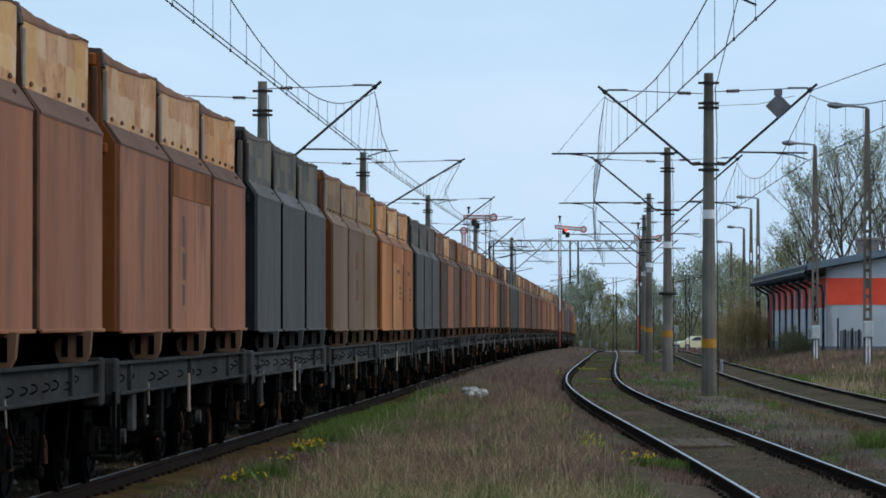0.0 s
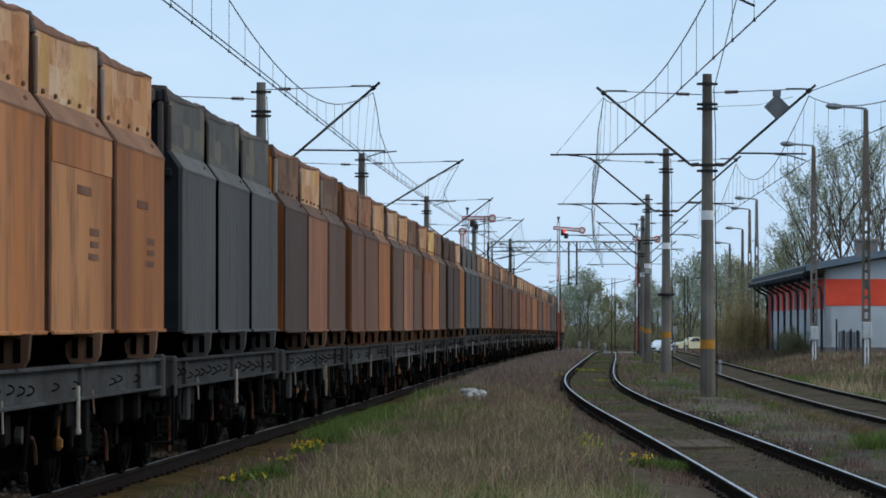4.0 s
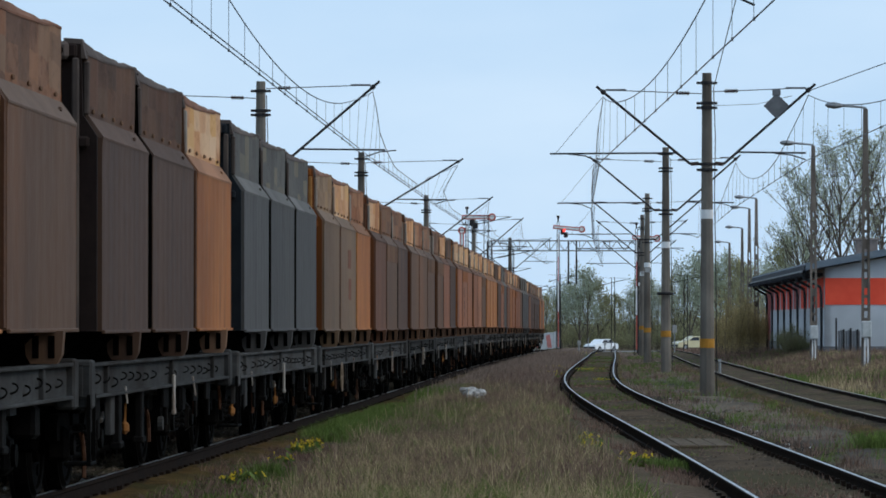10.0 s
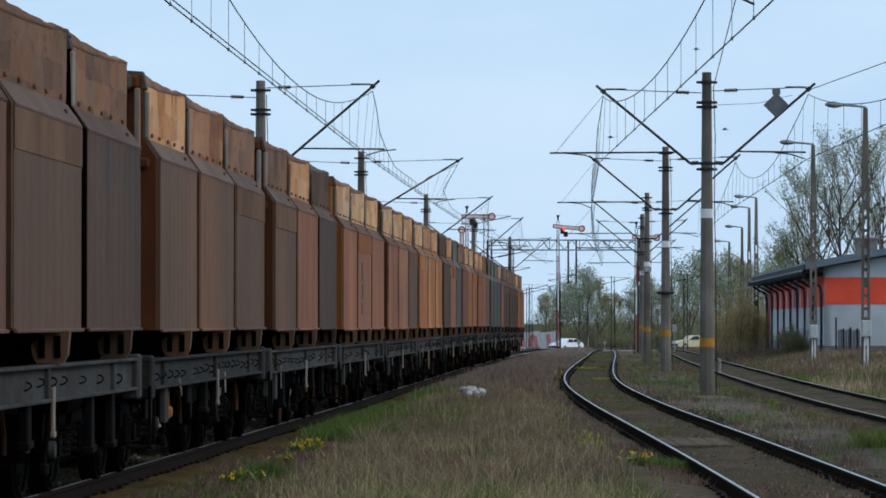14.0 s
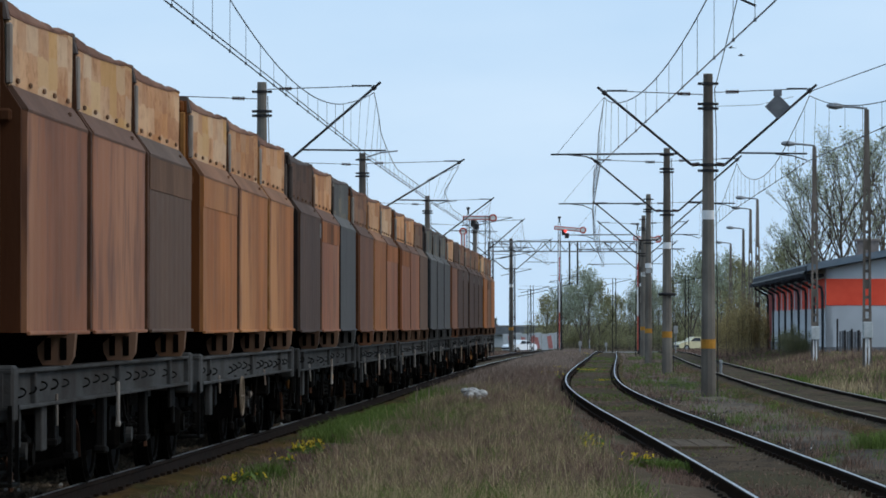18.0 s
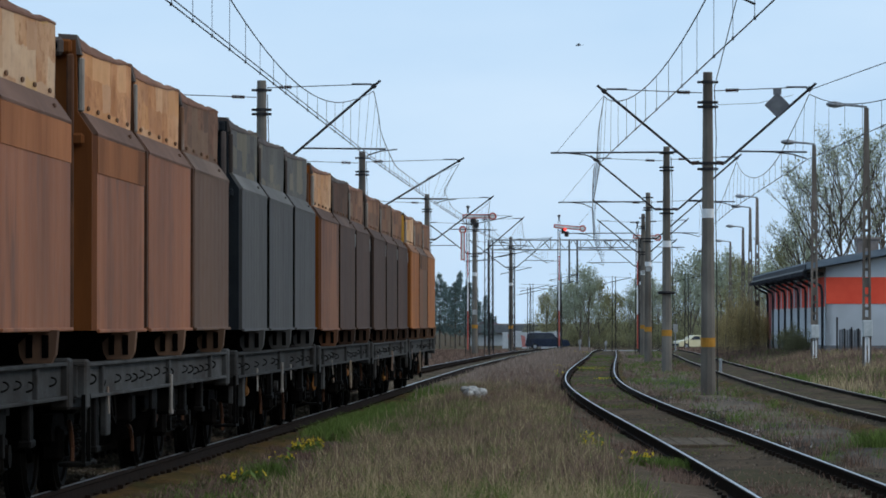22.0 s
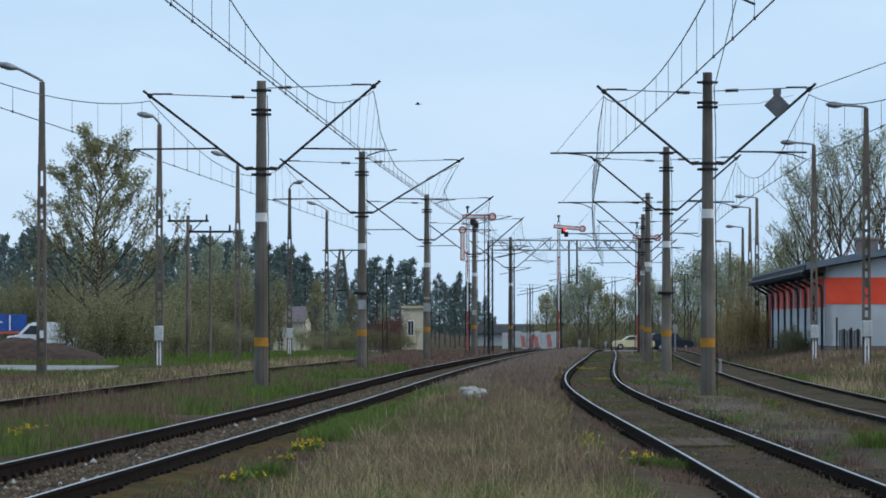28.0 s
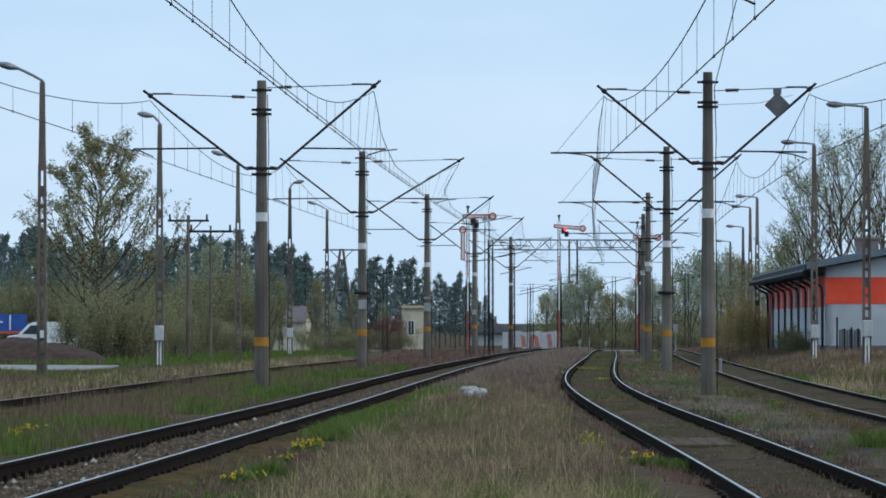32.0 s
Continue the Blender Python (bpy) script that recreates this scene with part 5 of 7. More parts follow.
# ---- signals, gantry and far masts ----
def semaphore(x, y, h, arm_z, arm, tilt, lamp, second=None):
    z = ground_z(x, y)
    t = thing("semaphore_signal", pose(x, y, z), "semaphore signal with a red-bordered white arm on a banded lattice mast", "railway signal", "semaphore signals")
    s = Shape()
    for i in range(4):
        dx, dy = ((-1, -1), (1, -1), (1, 1), (-1, 1))[i]
        s.rod((dx * 0.14, dy * 0.14, -0.2), (dx * 0.07, dy * 0.07, h), 0.022, 0.018, 5)
    for k in range(int(h / 0.5)):
        w = 0.14 - 0.07 * k * 0.5 / h
        s.rod((-w, -w, k * 0.5), (w, -w, k * 0.5 + 0.5), 0.010, 0.010, 4)
        s.rod((w, -w, k * 0.5), (-w, -w, k * 0.5 + 0.5), 0.010, 0.010, 4)
    part("lattice_mast", s, M["iron"], t)
    for i, (z0, z1, mt) in enumerate(((0.05, 0.32, "red"), (0.32, 0.55, "white"), (0.55, 0.74, "red"), (0.74, 0.92, "white"))):
        part("colour_plate", Shape().box((0, -0.17, h * (z0 + z1) / 2), (0.07, 0.02, h * (z1 - z0) - 0.02), 0.004), M[mt], t)
    for az, tl in ((arm_z, tilt),) + (((second[0], second[1]),) if second else ()):
        rot = Matrix.Rotation(radians(tl), 4, "Y")
        o = Vector((0 if az == arm_z else -0.30, -0.22, az))
        hold = part("signal_arm", Shape().box(tuple(o + rot @ Vector((arm * 0.38, 0, 0))), (arm * 1.24, 0.02, 0.26), 0.004, rot), M["red"], t, "red-bordered signal arm")
        part("white_face", Shape().box(tuple(o + rot @ Vector((arm * 0.38, -0.014, 0))), (arm * 1.14, 0.012, 0.13), 0.002, rot), M["white"], hold)
        c = o + rot @ Vector((arm * 1.08, -0.006, 0))
        part("arm_disc", Shape().disc(tuple(c), (0, 1, 0), 0.23, 0.02, 22), M["red"], hold)
        part("disc_face", Shape().disc(tuple(c + Vector((0, -0.016, 0))), (0, 1, 0), 0.135, 0.012, 20), M["white"], hold)
    part("finial", Shape().rod((0, 0, h), (0, 0, h + 0.3), 0.05, 0.05, 8).disc((0, 0, h + 0.36), (0, 0, 1), 0.10, 0.14, 12), M["iron"], t)
    lm = part("lamp_case", Shape().box((0.28, -0.12, arm_z - 0.30), (0.26, 0.26, 0.36), 0.03).box((0.5, -0.12, arm_z - 0.5), (0.28, 0.2, 0.34), 0.03), M["iron"], t)
    if lamp:
        part("red_lens", Shape().disc((0.40, -0.28, arm_z - 0.20), (0, 1, 0), 0.10, 0.04, 16), M["redlamp"], lm, "glowing red lens")
    return t


def glow(name, color, strength):
    m = bpy.data.materials.new(name)
    m.use_nodes = True
    b = m.node_tree.nodes["Principled BSDF"]
    b.inputs["Base Color"].default_value = (*color, 1)
    b.inputs["Emission Color"].default_value = (*color, 1)
    b.inputs["Emission Strength"].default_value = strength
    return m


M["redlamp"] = glow("lit_red_lens", (1.0, 0.06, 0.04), 1.6)
semaphore(1.46, 230, 8.45, 8.25, 1.35, 0, False, (6.0, -90))
semaphore(7.70, 260, 8.75, 8.40, 1.45, 5, True)
semaphore(12.4, 250, 8.1, 7.55, 1.20, 2, False)


def gantry():
    y, x0, x1, z = 270.0, 3.27, 13.6, 7.07 - 0.0
    t = thing("signal_gantry", pose(0, y, 0), "grey lattice truss gantry spanning the tracks on slender legs", "gantry")
    s = Shape()
    for zz in (z, z - 0.68):
        for yy in (-0.3, 0.3):
            s.rod((x0, yy, zz), (x1, yy, zz), 0.04, 0.04, 5)
    n = 20
    for i in range(n):
        a, b = x0 + (x1 - x0) * i / n, x0 + (x1 - x0) * (i + 1) / n
        for yy in (-0.3, 0.3):
            s.rod((a, yy, z if i % 2 else z - 0.68), (b, yy, z - 0.68 if i % 2 else z), 0.024, 0.024, 4)
        if i % 4 == 0:
            s.rod((a, -0.3, z), (a, -0.3, z - 0.68), 0.035, 0.035, 4)
    part("truss", s, M["gantry"], t)
    for x in (x0, x1):
        leg = Shape()
        for dx in (-0.15, 0.15):
            leg.rod((x + dx, 0, -0.8), (x + dx, 0, z), 0.05, 0.05, 6)
        for k in range(9):
            leg.rod((x - 0.15, 0, k * 0.8), (x + 0.15, 0, k * 0.8 + 0.8), 0.02, 0.02, 4)
        part("leg", leg, M["iron"], t)
    for x in (8.7, 9.25):
        part("drop_post", Shape().rod((x, 0, z + 0.05), (x, 0, z - 3.0), 0.06, 0.06, 6), M["iron"], t)


M["gantry"] = paint("grey_truss_steel", (0.14, 0.155, 0.165), (0.22, 0.235, 0.245), 6, 0.6, 0.2)
gantry()


def lattice_pole(x, y, h, w=0.30):
    z = ground_z(x, y)
    t = thing("lattice_mast", pose(x, y, z), "slender dark lattice steel mast beside the tracks", "line mast", "lattice masts")
    s = Shape()
    for dx in (-1, 1):
        for dy in (-1, 1):
            s.rod((dx * w / 2, dy * w / 2, -0.3), (dx * w / 2.6, dy * w / 2.6, h), 0.032, 0.03, 4)
    for k in range(int(h / 0.7)):
        s.rod((-w / 2.2, -w / 2.2, k * 0.7), (w / 2.2, -w / 2.2, k * 0.7 + 0.7), 0.014, 0.014, 4)
    part("frame", s, M["iron"], t)
    part("crosspiece", Shape().rod((-0.9, 0, h - 0.6), (1.4, 0, h - 0.1), 0.025, 0.025, 5).rod((-0.9, 0, h - 0.05), (1.4, 0, h - 0.1), 0.015, 0.015, 4), M["iron"], t)
    return t


for x, y, h in ((2.45, 218, 8.0), (2.95, 240, 6.4), (4.6, 258, 7.0), (5.15, 290, 6.4), (6.6, 300, 5.0), (7.0, 310, 5.4), (13.3, 305, 5.9), (18.4, 296, 6.0),
                (9.85, 330, 6.6), (-3.7, 250, 5.6), (10.2, 345, 6.3)):
    lattice_pole(x, y, h)


def plain_pole(x, y, h, label, r=0.11):
    z = ground_z(x, y)
    t = thing("utility_pole", pose(x, y, z), label, "utility pole", "utility poles")
    part("pole", Shape().rod((0, 0, -0.3), (0, 0, h), r, r * 0.7, 8), M["lamp_concrete"], t)
    part("cross_arm", Shape().box((0, 0, h - 0.25), (1.9, 0.1, 0.1), 0.01).rod((-0.6, 0, h - 0.3), (0, 0, h - 0.9), 0.025, 0.025, 5).rod(
        (0.6, 0, h - 0.3), (0, 0, h - 0.9), 0.025, 0.025, 5), M["iron"], t)
    part("pin_insulator", Shape().rod((-0.85, 0, h - 0.2), (-0.85, 0, h + 0.05), 0.05, 0.04, 8), M["insulator"], t)
    part("pin_insulator", Shape().rod((0.85, 0, h - 0.2), (0.85, 0, h + 0.05), 0.05, 0.04, 8), M["insulator"], t)


plain_pole(-11.7, 180, 6.6, "grey concrete utility pole with a cross arm")
plain_pole(-10.2, 172, 5.9, "thin pale utility pole among shrubs", 0.06)


def a_frame_pole(x, y, h):
    t = thing("a_frame_pole", pose(x, y, ground_z(x, y)), "grey A-frame utility pole with a cross arm among trees", "utility pole")
    for sx in (-1, 1):
        part("leg", Shape().rod((sx * 1.3, 0, -0.3), (sx * 0.12, 0, h), 0.15, 0.11, 8), M["lamp_concrete"], t)
    part("brace", Shape().rod((-0.55, 0, h * 0.6), (0.55, 0, h * 0.6), 0.05, 0.05, 6), M["iron"], t)
    part("cross_arm", Shape().box((0, 0, h - 0.1), (3.4, 0.12, 0.12), 0.01).rod((-1.0, 0, h - 0.15), (0, 0, h - 1.1), 0.04, 0.04, 5).rod((1.0, 0, h - 0.15), (0, 0, h - 1.1), 0.04, 0.04, 5), M["iron"], t)


a_frame_pole(-9.05, 350, 9.2)


# ---- cinder bed between the second track and the siding ----
def cinder_bed():
    s = Shape()
    ys = [44 + 1.0 * i for i in range(100)]
    rings = []
    for y in ys:
        a, b = second_x(y) + 1.35, siding_x(y) - 1.25
        ring = []
        for i in range(9):
            x = a + (b - a) * i / 8
            edge = min(i, 8 - i, 2) / 2.0
            fade = max(0.0, min(1.0, (y - 44) / 6.0, (143 - y) / 12.0))
            ring.append((x, y, ground_z(x, y) - 0.03 + 0.075 * edge * fade + 0.02 * noise.noise((x * 2.1, y * 1.3, 7.0))))
        ring.append(((a + b) / 2, y, ground_z((a + b) / 2, y) - 0.3))
        rings.append(ring)
    s.loft(rings)
    solid("cinder_bed", s, M["cinders"], "dark cinder bed between the curving track and the siding", "cinder bed", kind="structure", smooth=True)


cinder_bed()

# ---- road, heap and buildings ----
def strip(name, xs, ys, lift, material, label, category):
    s = Shape()
    rings = []
    for x in np.linspace(xs[0], xs[1], 24):
        rings.append([(x, ys[0], ground_z(x, ys[0]) - 0.3), (x, ys[0], ground_z(x, (ys[0] + ys[1]) / 2) + lift),
                      (x, ys[1], ground_z(x, (ys[0] + ys[1]) / 2) + lift), (x, ys[1], ground_z(x, ys[1]) - 0.3)])
    s.loft(rings)
    return solid(name, s, material, label, category, kind="structure")


strip("road", (-60, -11.0), (121, 133), 0.06, M["asphalt"], "pale worn service road beside the tracks", "road")
cross = Shape()
rings = []
for x in np.linspace(-60, 70, 40):
    rings.append([(x, 391, rail_z(391) - 0.5), (x, 391, rail_z(400) - 0.10), (x, 452, rail_z(445) - 0.02), (x, 452, rail_z(452) - 0.5)])
cross.loft(rings)
solid("crossing_road", cross, M["asphalt"], "road that crosses the railway beyond the crest", "road", kind="structure")


def heap():
    s = Shape()
    n, mrows = 48, 26
    for j in range(mrows + 1):
        for i in range(n + 1):
            u, v = i / n * 2 - 1, j / mrows * 2 - 1
            x, y = -16.4 + u * 4.0, 147 + v * 4.0
            h = max(0.0, 1 - (u * u + v * v)) ** 0.6 * (1.05 + 0.3 * noise.noise((x * 0.7, y * 0.7, 0))) + 0.10 * noise.noise((x * 2.3, y * 2.3, 4))
            s.v.append((x, y, ground_z(x, y) - 0.15 + h))
    for j in range(mrows):
        for i in range(n):
            a = j * (n + 1) + i
            s.f.append((a, a + 1, a + n + 2, a + n + 1))
    solid("soil_heap", s, M["heap"], "long heap of dark brown soil behind the road", "soil heap", smooth=True)


M["heap"] = paint("dark_heap_soil", (0.034, 0.021, 0.015), (0.075, 0.047, 0.034), 2.5, 0.95, 0, 0.8)
heap()

M["wall_grey"] = paint("pale_grey_render", (0.44, 0.47, 0.50), (0.53, 0.56, 0.59), 0.9, 0.9, 0, 0.15, (1, 1, 1), (0.40, 0.42, 0.44), 0.6)
M["wall_orange"] = paint("orange_red_stripe_paint", (0.78, 0.080, 0.042), (0.86, 0.105, 0.055), 1.2, 0.8, 0, 0.1)
M["roof_blue"] = paint("blue_grey_roof_sheet", (0.115, 0.150, 0.185), (0.17, 0.205, 0.24), 1.5, 0.55, 0.1, 0.15, (1, 1, 4))
M["soffit"] = paint("dark_soffit_board", (0.030, 0.034, 0.040), (0.055, 0.060, 0.068), 3, 0.8)
M["pipe"] = paint("dark_downpipe", (0.022, 0.024, 0.028), (0.042, 0.045, 0.05), 5, 0.5, 0.2)
M["soffit_far"] = paint("dark_grey_roofing", (0.10, 0.11, 0.12), (0.15, 0.16, 0.17), 2, 0.85)
M["redwall"] = paint("faded_red_board", (0.33, 0.08, 0.08), (0.45, 0.13, 0.12), 2, 0.8)


def striped_building():
    t = thing("station_store", pose(15.62, 160, 0.0, 0, 0, -2.1), "low grey rendered building with an orange stripe and blue-grey roof", "building")
    L, W, z0, ze = 50.0, 13.0, -0.4, 3.72
    part("side_wall", Shape().box((0.15, L / 2, (z0 + ze) / 2), (0.3, L, ze - z0)), M["wall_grey"], t, "long grey rendered side wall")
    g = Shape()
    prof = [(0, z0), (W, z0), (W, ze), (W / 2, ze + 1.15), (0, ze)]
    g.loft([[(x, 0.0, z) for x, z in prof], [(x, 0.3, z) for x, z in prof]])
    part("gable_wall", g, M["wall_grey"], t, "grey gable wall")
    part("back_wall", Shape().loft([[(x, L - 0.3, z) for x, z in prof], [(x, L, z) for x, z in prof]]), M["wall_grey"], t)
    part("far_side_wall", Shape().box((W - 0.15, L / 2, (z0 + ze) / 2), (0.3, L - 0.6, ze - z0)), M["wall_grey"], t)
    part("orange_stripe", Shape().box((W / 2, -0.012, 2.77), (W - 0.02, 0.02, 1.09), 0.0), M["wall_orange"], t, "broad orange stripe")
    for i in range(8):
        part("stripe_panel", Shape().box((-0.012, 3.0 + 6.05 * i, 2.72), (0.02, 4.7, 1.22)), M["wall_orange"] if i % 4 != 3 else M["redwall"], t, "orange stripe panel")
    part("red_board", Shape().box((-0.03, L - 1.6, 1.7), (0.05, 3.0, 3.2)), M["redwall"], t, "faded red board")
    part("plinth", Shape().box((W / 2, -0.03, z0 + 0.45), (W, 0.05, 0.95)).box((-0.03, L / 2, z0 + 0.45), (0.05, L, 0.95)), M["plinth"], t)
    o = 0.80
    for a, b, nm in ((-o, W / 2, "roof_slope"), (W / 2, W + o, "roof_slope")):
        za = ze + (1.15 + 0.02) * (1 - abs(a - W / 2) / (W / 2))
        zb = ze + (1.15 + 0.02) * (1 - abs(b - W / 2) / (W / 2))
        s = Shape()
        s.loft([[(a, y, za + 0.06), (b, y, zb + 0.06), (b, y, zb + 0.34), (a, y, za + 0.34)] for y in (-0.55, L + 0.5)])
        r = part(nm, s, M["roof_blue"], t, "blue-grey sheet roof")
        sf = Shape()
        sf.loft([[(a + 0.03, y, za + 0.02), (b, y, zb + 0.02), (b, y, zb + 0.055), (a + 0.03, y, za + 0.055)] for y in (-0.5, L + 0.45)])
        part("soffit", sf, M["soffit"], r)
    part("eaves_board", Shape().box((-o - 0.02, L / 2, 3.66), (0.05, L + 0.9, 0.36), 0.01), M["soffit"], t, "dark eaves board")
    part("gutter", Shape().line([(-o - 0.06, -0.5, 3.56), (-o - 0.06, L + 0.45, 3.56)], 0.075, 8), M["pipe"], t)
    for i in range(9):
        y = 0.35 + i * 6.05
        part("downpipe", Shape().line([(-o - 0.05, y, 3.56), (-o, y, 3.30), (-0.16, y, 2.95), (-0.12, y, 2.7), (-0.12, y, -0.3)], 0.065, 8), M["pipe"], t, "dark bent downpipe")
    for i in range(26):
        y = 0.8 + i * 1.93
        part("rafter_end", Shape().box((-0.55, y, 3.46), (1.05, 0.10, 0.14), 0.0, None), M["soffit"], t)
    part("chimney", Shape().box((2.2, 7, 4.45), (0.9, 0.9, 1.1), 0.02).box((2.2, 7, 5.03), (1.05, 1.05, 0.12), 0.02), M["chimney"], t, "grey brick chimney")


M["plinth"] = paint("dark_plinth_render", (0.12, 0.125, 0.135), (0.18, 0.185, 0.195), 2, 0.9)
M["chimney"] = paint("grey_chimney_brick", (0.17, 0.14, 0.13), (0.25, 0.21, 0.19), 6, 0.9)
striped_building()


def yard_fence():
    t = thing("grey_fence", pose(15.95, 157.5, 0.28), "short grey board fence with taller posts by the gable", "fence")
    for i in range(9):
        part("board", Shape().box((i * 0.10, 0, 0.42), (0.085, 0.03, 0.95 + 0.06 * math.sin(i * 2.0)), 0.006), M["signgrey"], t)
    for x, h in ((-0.12, 1.50), (0.18, 1.05), (0.46, 1.1), (0.74, 1.05)):
        part("post", Shape().box((x, -0.05, h / 2 - 0.1), (0.07, 0.07, h), 0.008), M["iron"], t)


yard_fence()

M["plaster"] = paint("cream_plaster", (0.46, 0.42, 0.31), (0.56, 0.52, 0.40), 1.4, 0.9, 0, 0.15)
M["roof_tile"] = paint("grey_mauve_roofing", (0.135, 0.110, 0.125), (0.19, 0.16, 0.175), 1.6, 0.85, 0, 0.3, (1, 6, 1))
M["eave_board"] = paint("yellowed_eave_board", (0.20, 0.165, 0.10), (0.28, 0.235, 0.15), 1.4, 0.85, 0, 0.2)
M["pane"] = paint("dark_window_glass", (0.020, 0.024, 0.030), (0.035, 0.040, 0.048), 2, 0.08)


def small_house(x, y, w, d, hz, rise, wall, roof, label, window, turn=0.0, over=0.3):
    z = ground_z(x, y) - 0.15
    t = thing("small_house", pose(x, y, z, 0, 0, turn), label, "house")
    part("wall", Shape().box((0, d / 2, hz / 2), (w, d, hz), 0.01), M[wall], t)
    rf = Shape()
    rf.loft([[(px, -over, hz + 0.02), (px, d / 2, hz + rise), (px, d + over, hz + 0.02), (px, d + over, hz + 0.14), (px, d / 2, hz + rise + 0.14), (px, -over, hz + 0.14)]
             for px in (-w / 2 - over, w / 2 + over)])
    part("roof", rf, M[roof], t)
    for s in (-1, 1):
        part("gable", Shape().loft([[(s * w / 2 - s * 0.02, 0, hz), (s * w / 2 - s * 0.02, d / 2, hz + rise), (s * w / 2 - s * 0.02, d, hz)],
                                    [(s * w / 2 - s * 0.2, 0, hz), (s * w / 2 - s * 0.2, d / 2, hz + rise), (s * w / 2 - s * 0.2, d, hz)]]), M[wall], t)
    for wx, wz, ww, wh in window:
        win = part("window", Shape().box((wx, -0.02, wz), (ww + 0.16, 0.06, wh + 0.16), 0.01), M["white"], t, "white framed window")
        part("pane", Shape().box((wx, -0.055, wz), (ww, 0.02, wh)), M["pane"], win)
        part("glazing_bar", Shape().box((wx, -0.07, wz), (0.05, 0.02, wh)), M["white"], win)
    return t


small_house(-2.69, 380, 2.25, 3.6, 4.25, 0.22, "plaster", "eave_board", "small cream plastered hut with one narrow window and a low-pitched roof", ((-0.40, 2.45, 0.50, 1.35),), 4, 0.18)
small_house(-15.0, 378, 3.1, 4.3, 2.9, 1.5, "plaster", "roof_tile", "pale plastered shed with a steep mauve roof among shrubs", ((-0.7, 1.5, 0.5, 0.7),), -8)

M["banner_blue"] = paint("blue_panel_paint", (0.02, 0.07, 0.28), (0.04, 0.11, 0.38), 2, 0.6)
bb = thing("billboard", pose(-26.5, 235, ground_z(-26, 235) + 0.25), "blue roadside billboard with a red foot panel", "billboard")
part("panel", Shape().box((0, 0, 1.62), (3.1, 0.08, 1.0), 0.01), M["banner_blue"], bb)
part("foot_panel", Shape().box((0, -0.01, 1.02), (3.1, 0.09, 0.16), 0.01), M["red"], bb)
part("white_panel", Shape().box((0.55, -0.05, 1.62), (0.08, 0.02, 0.9)).box((-0.35, -0.05, 1.66), (0.9, 0.02, 0.10)), M["white"], bb, "unreadable white bars")
for x in (-1.3, 1.3):
    part("post", Shape().box((x, 0.08, 0.6), (0.1, 0.1, 2.4), 0.01), M["iron"], bb)

# pale and red hoarding far off by the crossing
M["hoard_red"] = paint("faded_red_print", (0.36, 0.13, 0.12), (0.46, 0.19, 0.17), 3, 0.8)
M["hoard_white"] = paint("faded_white_print", (0.36, 0.38, 0.39), (0.46, 0.48, 0.49), 3, 0.8)
fence = thing("hoarding", pose(0, 0, 0), "white and red advertising hoarding beside the far crossing", "hoarding")
for i in range(9):
    x = 7.3 + i * 0.76
    hp = part("panel", Shape().box((x, 458, -0.85 + 0.08 * (i % 3)), (0.73, 0.05, 1.9), 0.01), M["hoard_white"], fence)
    if i % 2 or i == 4:
        lean = 0.22 * (-1) ** i
        part("red_print", Shape().loft([[(x - 0.30, yy, -1.6), (x + 0.20, yy, -1.6), (x + 0.20 + lean, yy, -0.35 + 0.3 * (i % 3 == 1)), (x - 0.30 + lean, yy, -0.2)] for yy in (457.95, 457.97)]), M["hoard_red"], hp)


# ---- vehicles ----
def car_body(prof, w, top):
    """A body lofted across its width from the side outline; narrower above the waist."""
    s = Shape()
    rings = []
    for f, inset in ((-1.0, 0.06), (-0.94, 0.0), (0.94, 0.0), (1.0, 0.06)):
        ring = []
        for x, z in prof:
            n = 1.0 - (0.16 * max(0.0, z - 0.85) / max(0.01, top - 0.85))
            ring.append((x * (1 - inset * 0.3), f * w / 2 * n, z - (inset * 0.5 if z > 0.5 else 0)))
        rings.append(ring)
    return s.loft(rings)


